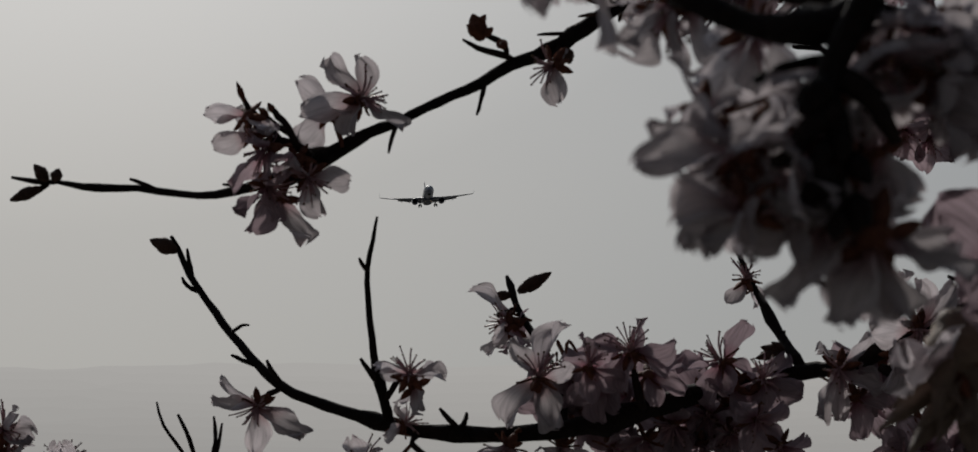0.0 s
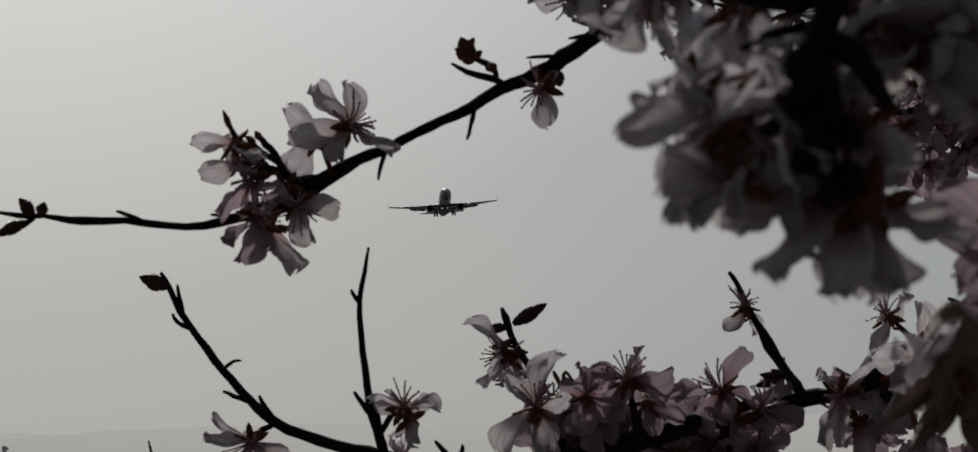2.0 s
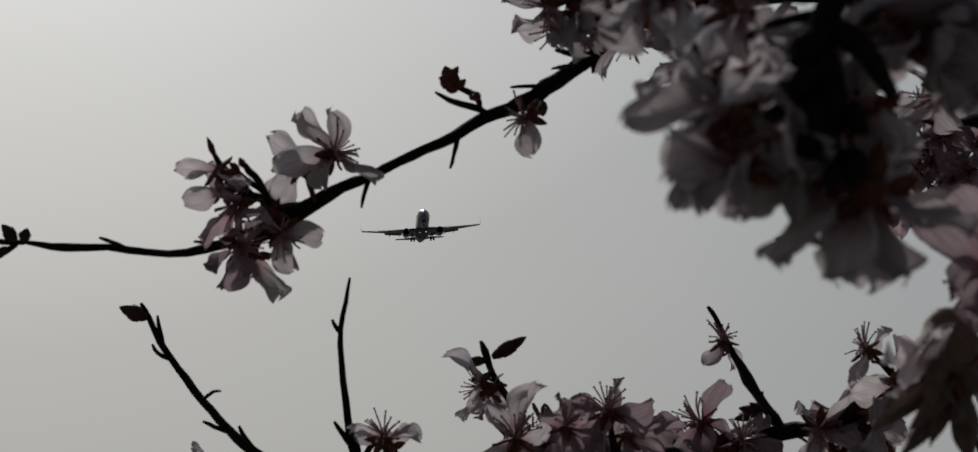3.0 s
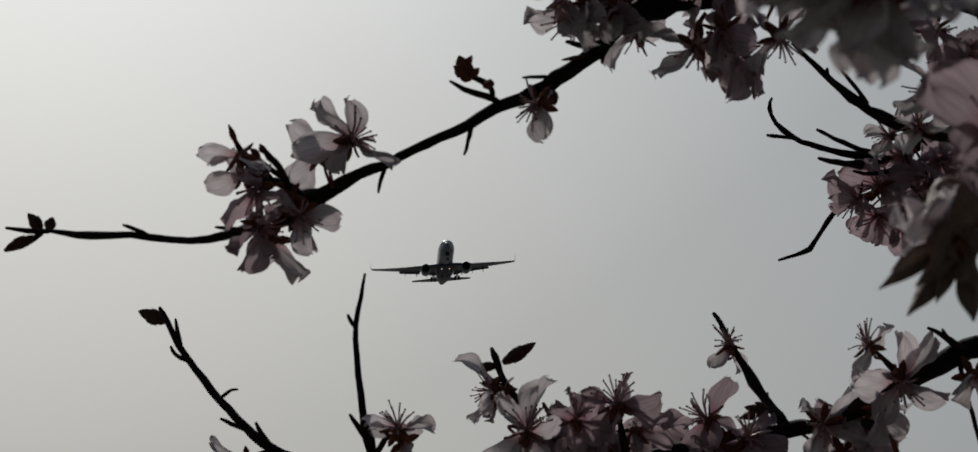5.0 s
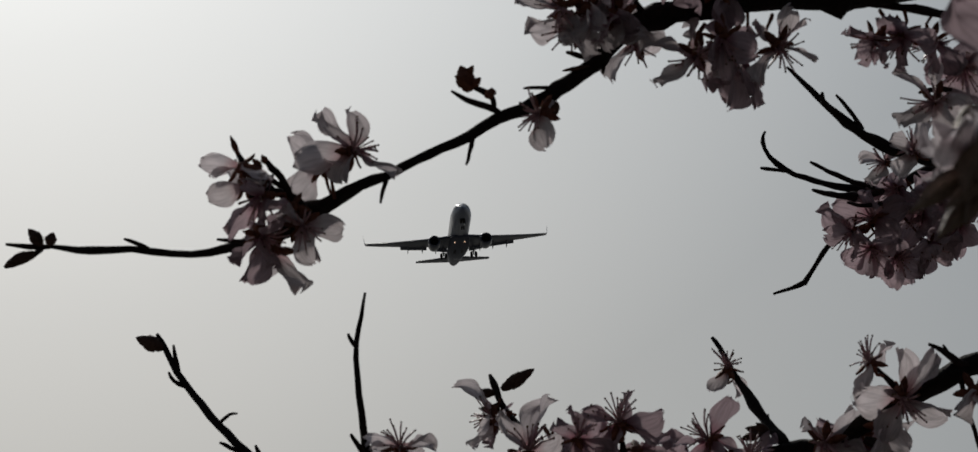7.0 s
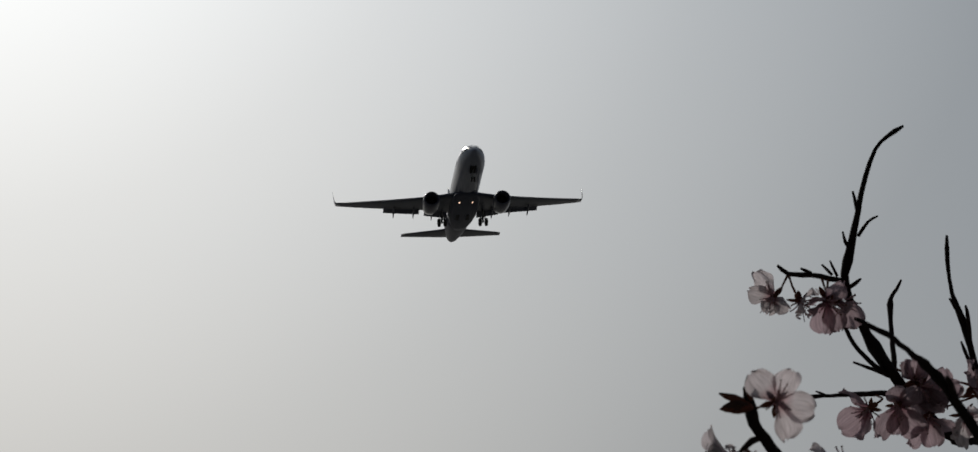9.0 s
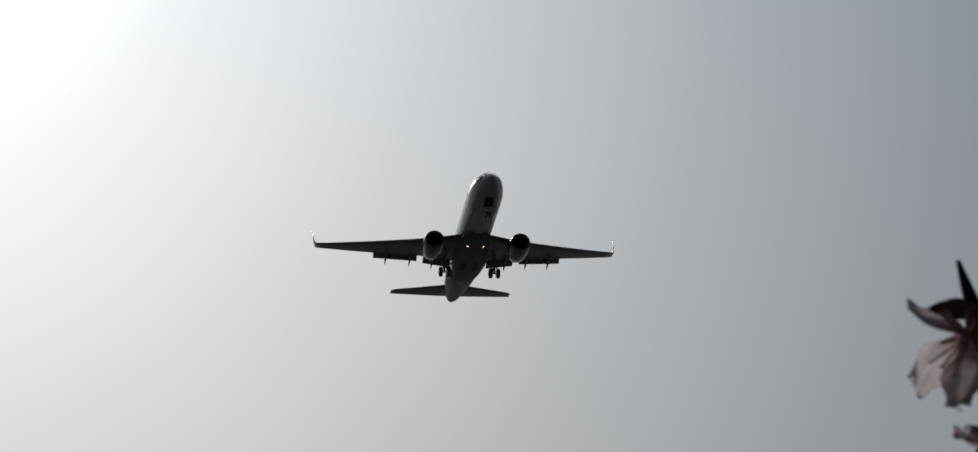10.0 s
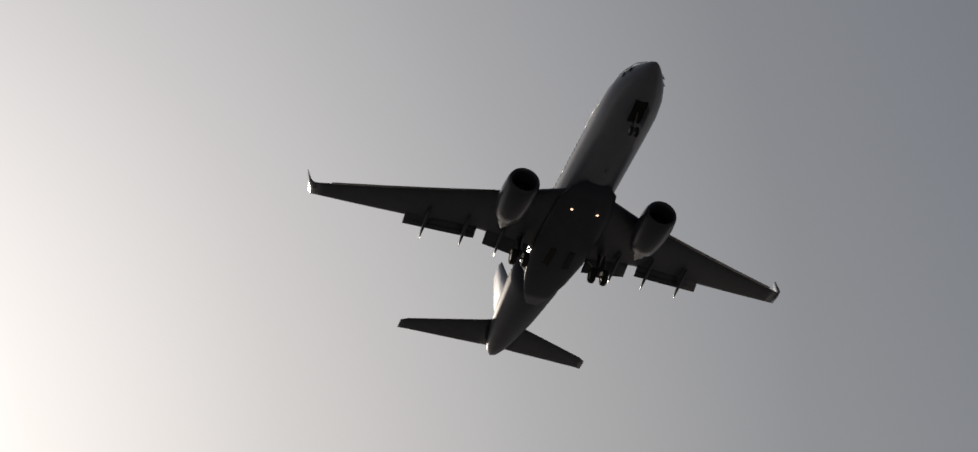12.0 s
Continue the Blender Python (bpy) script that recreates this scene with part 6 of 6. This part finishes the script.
def wheel_data(name, r, w, mat, hub):
    """A tyre round y, or its hub, by an outline turned about the axle."""
    prof = [(0.35, -0.42), (0.5, -0.38), (0.5, 0.38), (0.35, 0.42)] if hub else [(0.5, -0.4), (0.8, -0.5), (0.95, -0.4), (1.0, -0.2), (1.0, 0.2), (0.95, 0.4), (0.8, 0.5), (0.5, 0.4)]
    rings = [[(r * a * math.cos(2 * math.pi * j / 20), w * b, r * a * math.sin(2 * math.pi * j / 20)) for j in range(20)] for a, b in prof]
    v, f = lofted(rings, cap=hub)
    return mesh_of(name, v, f, mat)


def wing_line(y):
    """Leading edge, trailing edge and height of the wing at y metres from the middle."""
    y = abs(y)
    lead = -13.3 - (y - 1.4) * 0.64 if y < 4.8 else -15.48 - (y - 4.8) * 0.54
    trail = -20.6 if y < 5.6 else -20.6 - (y - 5.6) * 0.252
    height = -1.35 + max(0, y - 1.4) * 0.115 + 0.0022 * y * y
    return lead, trail, height


def make_airliner():
    plane = tagged(new("airliner"), "twin-engined white passenger jet flying with landing gear lowered", "airplane")
    # fuselage: nose at 0, tail at -37.9
    prof = [(0.0, 0.02, 0.02, -0.50), (-0.12, 0.20, 0.20, -0.50), (-0.5, 0.47, 0.50, -0.48), (-1.2, 0.86, 0.90, -0.44), (-2.2, 1.29, 1.32, -0.28),
            (-3.4, 1.64, 1.69, -0.14), (-5.0, 1.84, 1.88, -0.09), (-7.0, 1.88, 1.97, -0.02), (-12, 1.88, 2.0, 0.0), (-18, 1.88, 2.0, 0.0), (-23.5, 1.88, 2.0, 0.0),
            (-26, 1.83, 1.90, 0.10), (-28.5, 1.66, 1.68, 0.30), (-31, 1.46, 1.42, 0.48), (-33.5, 1.12, 1.10, 0.68), (-35.5, 0.78, 0.78, 0.78), (-36.6, 0.48, 0.48, 0.84), (-37.2, 0.16, 0.18, 0.88)]
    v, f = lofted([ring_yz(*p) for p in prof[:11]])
    part("fuselage", mesh_of("fuselage", v, f, DIM_WHITE), plane)
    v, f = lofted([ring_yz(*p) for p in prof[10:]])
    part("rear_fuselage", mesh_of("rear_fuselage", v, f, DUSK), plane, label="dark grey-blue tail end of the body")
    fair = [(-11.4, 0.9, 0.12, -1.93), (-12.3, 1.6, 0.34, -1.84), (-14.0, 1.98, 0.62, -1.72), (-17, 2.05, 0.74, -1.66), (-20.5, 1.95, 0.66, -1.68), (-23.2, 1.5, 0.34, -1.78), (-25.0, 1.0, 0.12, -1.83), (-26.4, 0.4, 0.04, -1.74)]
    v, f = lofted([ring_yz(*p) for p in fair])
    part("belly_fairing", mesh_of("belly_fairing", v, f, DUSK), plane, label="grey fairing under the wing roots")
    # cockpit glass
    for s in (1, -1):
        for k, (x0, x1, y0, y1) in enumerate(((-1.55, -2.15, 0.08, 0.78), (-1.75, -2.5, 0.84, 1.22), (-2.4, -3.1, 1.22, 1.45))):
            vs = []
            for x, y, zz in ((x0, y0, 0.0), (x0 - 0.12, y1, 0.0), (x1 - 0.15, y1, 0.0), (x1, y0, 0.0)):
                w = np.interp(-x, [1.2, 2.2, 3.4], [1.0, 1.38, 1.66]); h = np.interp(-x, [1.2, 2.2, 3.4], [1.05, 1.43, 1.72]); zc = np.interp(-x, [1.2, 2.2, 3.4], [-0.40, -0.25, -0.13])
                z = zc + h * math.sqrt(max(0.02, 1 - (y / w) ** 2))
                vs.append(Vector((x, s * y * 1.012, z * 1.02 + 0.02)))
            low = [p - Vector((0, 0, 0.03)) for p in vs]
            me = mesh_of("cockpit_window", vs + low, [(0, 1, 2, 3), (7, 6, 5, 4), (0, 4, 5, 1), (1, 5, 6, 2), (2, 6, 7, 3), (3, 7, 4, 0)], GLASS, False)
            part("cockpit_window", me, plane, label="dark glass cockpit window")
    # cabin windows
    pane, _f = lofted([[(0.11 * math.cos(2 * math.pi * j / 8), e, 0.16 * math.sin(2 * math.pi * j / 8)) for j in range(8)] for e in (-0.01, 0.012)])
    pane_me = mesh_of("cabin_window", pane, _f, GLASS)
    for s in (1, -1):
        for k in range(46):
            x = -6.2 - 0.508 * k
            if x > -28:
                w = np.interp(-x, [23.5, 26, 28.5], [1.88, 1.83, 1.66])
                part("cabin_window", pane_me, plane, pose(x, s * w * 0.981, 0.42))
    for s in (1, -1):
        # wing
        ys = (0.6, 1.4, 3.0, 4.8, 5.6, 8.0, 11.0, 14.0, 16.4, 17.1)
        rings = []
        for y in ys:
            lead, trail, z = wing_line(y)
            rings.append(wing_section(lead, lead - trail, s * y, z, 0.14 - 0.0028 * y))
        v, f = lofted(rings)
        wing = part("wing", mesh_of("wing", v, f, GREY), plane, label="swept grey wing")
        # blended winglet
        lead, trail, z = wing_line(17.1)
        rings = []
        for out, up, back, chord in ((0.0, 0.0, 0.0, lead - trail), (0.22, 0.12, 0.15, 1.42), (0.38, 0.5, 0.45, 1.18), (0.44, 1.2, 0.95, 0.88), (0.52, 2.35, 1.75, 0.46)):
            th = 0.045 * chord
            x = lead - back
            lean = min(1.0, up / 0.5)
            rings.append([(x, s * (17.1 + out), z + up), (x - chord * 0.35, s * (17.1 + out + th * lean), z + up - th * (1 - lean)), (x - chord, s * (17.1 + out), z + up), (x - chord * 0.35, s * (17.1 + out - th * lean), z + up + th * (1 - lean))])
        v, f = lofted(rings)
        part("winglet", mesh_of("winglet", v, f, DIM_WHITE), wing, label="white upturned winglet")
        # flaps let down behind the trailing edge
        for y0, y1, chord in ((2.1, 5.2, 1.5), (5.9, 10.8, 1.05)):
            for gap, drop, share in ((0.10, 0.2, 0.56), (0.8, 0.5, 0.36)):
                rings = []
                for y in (y0, (y0 + y1) / 2, y1):
                    lead, trail, z = wing_line(y)
                    c = chord * (1.0 - 0.02 * (y - y0))
                    rings.append(wing_section(trail + 0.32 - gap * c * 0.6, c * share, s * y, z - drop * 0.62 - 0.04, 0.10, tilt=0.42))
                v, f = lofted(rings)
                part("flap", mesh_of("flap", v, f, GREY), wing, label="lowered flap section")
        for y in (4.2, 6.7, 9.4):
            lead, trail, z = wing_line(y)
            spine = [(1.7, 0.03, -0.28), (1.1, 0.14, -0.34), (0.3, 0.17, -0.44), (-0.4, 0.14, -0.6), (-0.85, 0.08, -0.78), (-1.15, 0.02, -0.92)]
            v, f = lofted([[(trail + dx, s * y + r * 0.8 * math.cos(2 * math.pi * j / 8), z + dz + r * 1.3 * math.sin(2 * math.pi * j / 8)) for j in range(8)] for dx, r, dz in spine])
            part("flap_fairing", mesh_of("flap_fairing", v, f, GREY), wing, label="pointed flap track fairing")
        # leading-edge slats
        rings = []
        for y in (5.9, 9.0, 12.5, 16.2):
            lead, trail, z = wing_line(y)
            rings.append(wing_section(lead + 0.33, 0.62 - 0.015 * y, s * y, z - 0.10, 0.16, tilt=-0.35))
        v, f = lofted(rings)
        part("slat", mesh_of("slat", v, f, METAL), wing, label="bare metal leading-edge slat")
        # engine
        ey, ez = s * 4.83, -2.42
        shell = [(-11.55, 0.80), (-11.36, 0.88), (-11.28, 0.96), (-11.33, 1.04), (-11.6, 1.12), (-12.4, 1.19), (-13.4, 1.18), (-14.4, 1.08), (-15.2, 0.93), (-15.25, 0.88), (-14.6, 0.86)]

        def round_ring(x, r):
            return [(x, ey + r * math.cos(2 * math.pi * j / 24), ez + r * math.sin(2 * math.pi * j / 24) * (0.93 if math.sin(2 * math.pi * j / 24) < 0 else 1.0)) for j in range(24)]
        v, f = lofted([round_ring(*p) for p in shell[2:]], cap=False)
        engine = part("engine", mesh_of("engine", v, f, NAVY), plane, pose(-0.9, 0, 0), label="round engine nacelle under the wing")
        v, f = lofted([round_ring(x, r) for x, r in ((-12.6, 0.78), (-11.55, 0.80), (-11.36, 0.88), (-11.27, 0.965), (-11.32, 1.035), (-11.45, 1.085))], cap=False)
        part("inlet_lip", mesh_of("inlet_lip", v, f, GREY), engine, label="grey inlet lip")
        blades = []
        for k in range(24):
            a = 2 * math.pi * k / 24
            c, n = Vector((0, math.cos(a), math.sin(a))), Vector((0, -math.sin(a), math.cos(a)))
            o = Vector((-12.35, ey, ez))
            blades.append(lofted([[o + c * 0.2 + n * 0.03, o + c * 0.2 - n * 0.03 + Vector((-0.2, 0, 0)), o + c * 0.2 - n * 0.04 + Vector((-0.2, 0, 0)), o + c * 0.2 + n * 0.02],
                                  [o + c * 0.77 + n * 0.10, o + c * 0.77 - n * 0.06 + Vector((-0.14, 0, 0)), o + c * 0.77 - n * 0.07 + Vector((-0.14, 0, 0)), o + c * 0.77 + n * 0.09]]))
        v, f = joined(blades + [lofted([[(-11.9 - d, ey + r * math.cos(2 * math.pi * j / 12), ez + r * math.sin(2 * math.pi * j / 12)) for j in range(12)] for d, r in ((0, 0.01), (0.2, 0.12), (0.5, 0.22), (0.7, 0.24))]),
                                lofted([[(-12.75 - d, ey + 0.79 * math.cos(2 * math.pi * j / 24), ez + 0.79 * math.sin(2 * math.pi * j / 24)) for j in range(24)] for d in (0, 0.05)])])
        part("fan", mesh_of("fan", v, f, DARK), engine, label="dark fan blades and spinner")
        v, f = lofted([[(x, ey + r * math.cos(2 * math.pi * j / 20), ez + r * math.sin(2 * math.pi * j / 20)) for j in range(20)] for x, r in ((-14.4, 0.62), (-15.3, 0.58), (-16.2, 0.42), (-16.25, 0.3), (-16.9, 0.05))])
        part("exhaust", mesh_of("exhaust", v, f, METAL), engine, label="metal exhaust cone")
        v, f = lofted([[(x, ey + 0.16, z0), (x, ey - 0.16, z0), (x, ey - 0.12, z1), (x, ey + 0.12, z1)] for x, z0, z1 in ((-12.3, -1.4, -1.2), (-13.4, -1.5, -0.85), (-15.0, -1.8, -0.85), (-17.4, -1.5, -0.95))])
        part("pylon", mesh_of("pylon", v, f, GREY), engine)
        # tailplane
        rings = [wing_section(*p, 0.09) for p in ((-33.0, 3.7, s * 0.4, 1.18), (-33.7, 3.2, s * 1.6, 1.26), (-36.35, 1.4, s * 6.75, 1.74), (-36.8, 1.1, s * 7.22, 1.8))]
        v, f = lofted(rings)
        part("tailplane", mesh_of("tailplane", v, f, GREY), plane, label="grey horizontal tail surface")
        # main gear
        gy = s * 2.86
        v, f = joined([tube([(-19.8, gy, -1.3, 0.16), (-19.8, gy, -2.6, 0.15), (-19.8, gy, -3.05, 0.12)], 0.4, 10, 0), tube([(-19.8, gy - 0.55, -3.05, 0.09), (-19.8, gy + 0.55, -3.05, 0.09)], 0.3, 8, 0),
                       tube([(-19.8, gy, -2.7, 0.07), (-19.8, gy - s * 1.1, -1.6, 0.07)], 0.4, 8, 0), tube([(-18.8, gy, -1.6, 0.06), (-19.8, gy, -2.6, 0.06)], 0.4, 8, 0)])
        gear = part("main_gear", mesh_of("main_gear", v, f, METAL), plane, label="lowered main landing gear")
        for dy in (-0.43, 0.43):
            part("tyre", MAIN_TYRE, gear, pose(-19.8, gy + dy, -3.05))
            part("rim", MAIN_RIM, gear, pose(-19.8, gy + dy, -3.05))
        v, f = lofted([[(-19.3, gy + s * 0.28, -1.5), (-20.4, gy + s * 0.28, -1.5), (-20.4, gy + s * 0.33, -1.5), (-19.3, gy + s * 0.33, -1.5)], [(-19.45, gy + s * 0.24, -2.9), (-20.2, gy + s * 0.24, -2.9), (-20.2, gy + s * 0.28, -2.9), (-19.45, gy + s * 0.28, -2.9)]])
        part("gear_door", mesh_of("gear_door", v, f, GREY, False), gear)
        # closed slab; the opening's shade is only its colour
        v, f = lofted([[(-18.8, s * 0.5, -2.425), (-20.8, s * 0.5, -2.40), (-20.8, s * 1.6, -2.02), (-18.8, s * 1.6, -2.06)], [(-18.8, s * 0.5, -2.3), (-20.8, s * 0.5, -2.3), (-20.8, s * 1.6, -1.9), (-18.8, s * 1.6, -1.9)]])
        part("wheel_well", mesh_of("wheel_well", v, f, DARK, False), plane, label="wheel well as a dark slab in place of its shade")
        # landing lights in the wing roots
        lead, trail, z = wing_line(1.75)
        v, f = ball((0, 0, 0), 0.1, 6, (0.7, 1, 1))
        part("landing_light", mesh_of("landing_light", v, f, LIGHT), plane, pose(-14.2, s * 0.9, -2.27), label="lit landing light")
    # fin
    rings = []
    for x, chord, z in ((-27.2, 9.2, 1.55), (-29.6, 6.6, 2.1), (-31.0, 5.5, 3.0), (-34.0, 3.6, 6.0), (-35.9, 2.3, 8.5), (-36.2, 1.9, 8.8)):
        th = 0.055 * chord if z > 2.5 else 0.025 * chord
        rings.append([(x, 0, z), (x - 0.3 * chord, th, z), (x - chord, 0.02, z), (x - chord, -0.02, z), (x - 0.3 * chord, -th, z)])
    v, f = lofted(rings)
    part("fin", mesh_of("fin", v, f, DIM_WHITE), plane, label="tall white tail fin")
    # nose gear
    v, f = joined([tube([(-4.3, 0, -1.7, 0.09), (-4.15, 0, -2.6, 0.08), (-4.1, 0, -3.0, 0.07)], 0.3, 8, 0), tube([(-4.1, -0.28, -3.0, 0.06), (-4.1, 0.28, -3.0, 0.06)], 0.2, 8, 0), tube([(-3.3, 0, -1.8, 0.05), (-4.12, 0, -2.7, 0.05)], 0.3, 8, 0)])
    gear = part("nose_gear", mesh_of("nose_gear", v, f, METAL), plane, label="lowered nose landing gear")
    for dy in (-0.2, 0.2):
        part("tyre", NOSE_TYRE, gear, pose(-4.1, dy, -3.0))
        part("rim", NOSE_RIM, gear, pose(-4.1, dy, -3.0))
    for s in (1, -1):
        v, f = lofted([[(-2.6, s * 0.42, -1.72), (-4.3, s * 0.42, -1.93), (-4.3, s * 0.46, -1.93), (-2.6, s * 0.46, -1.72)], [(-2.75, s * 0.56, -2.2), (-4.2, s * 0.56, -2.42), (-4.2, s * 0.6, -2.42), (-2.75, s * 0.6, -2.2)]])
        part("gear_door", mesh_of("gear_door", v, f, DIM_WHITE, False), plane, label="open nose gear door")
    # nose well likewise a solid block, shade put into its colour
    v, f = lofted([[(-2.6, y, z0) for y, z0 in ((-0.42, -1.74), (0.42, -1.74), (0.42, -1.3), (-0.42, -1.3))], [(-4.4, y, z0) for y, z0 in ((-0.42, -2.0), (0.42, -2.0), (0.42, -1.4), (-0.42, -1.4))]])
    part("wheel_well", mesh_of("wheel_well", v, f, DARK, False), plane, label="wheel well as a dark slab in place of its shade")
    v, f = lofted([[(x, 0.012, z), (x, -0.012, z), (x - c, -0.012, z), (x - c, 0.012, z)] for x, c, z in ((-9.4, 0.45, -1.95), (-9.6, 0.22, -2.35))])
    part("antenna", mesh_of("antenna", v, f, DIM_WHITE, False), plane)
    return plane


MAIN_TYRE, MAIN_RIM = wheel_data("tyre", 0.565, 0.42, TYRE, False), wheel_data("rim", 0.565, 0.42, METAL, True)
NOSE_TYRE, NOSE_RIM = wheel_data("tyre", 0.34, 0.2, TYRE, False), wheel_data("rim", 0.34, 0.2, METAL, True)
airliner = make_airliner()


def motions():
    rows = []
    rows.append((0.0, pose(-21.486, 895.399, 146.756, 3.3101, -1.2115, -86.5084)))
    rows.append((1.0, pose(-17.264, 830.600, 145.012, 3.3942, -2.3647, -86.8259)))
    rows.append((2.0, pose(-13.050, 765.623, 143.168, 3.4412, -3.2115, -87.0960)))
    rows.append((3.0, pose(-8.843, 700.470, 141.223, 3.4511, -3.7519, -87.3188)))
    rows.append((4.0, pose(-4.644, 635.140, 139.178, 3.4238, -3.9858, -87.4943)))
    rows.append((5.0, pose(-0.452, 569.633, 137.033, 3.3593, -3.9132, -87.6224)))
    rows.append((6.0, pose(3.732, 503.949, 134.787, 3.2577, -3.5343, -87.7032)))
    rows.append((7.0, pose(7.909, 438.088, 132.440, 3.1189, -2.8488, -87.7366)))
    rows.append((8.0, pose(12.078, 372.050, 129.994, 2.9430, -1.8570, -87.7227)))
    rows.append((9.0, pose(16.240, 305.835, 127.446, 2.7299, -0.5586, -87.6614)))
    rows.append((9.5, pose(18.319, 272.661, 126.135, 2.6095, 0.2054, -87.6131)))
    rows.append((10.0, pose(20.395, 239.443, 124.798, 2.4797, 1.0461, -87.5528)))
    rows.append((10.5, pose(22.470, 206.181, 123.437, 2.3407, 1.9634, -87.4808)))
    rows.append((11.0, pose(24.542, 172.874, 122.050, 2.1924, 2.9573, -87.3969)))
    rows.append((11.5, pose(26.613, 139.524, 120.638, 2.0347, 4.0278, -87.3012)))
    rows.append((12.0, pose(28.682, 106.129, 119.201, 1.8678, 5.1749, -87.1936)))
    walk(airliner, rows)


motions()
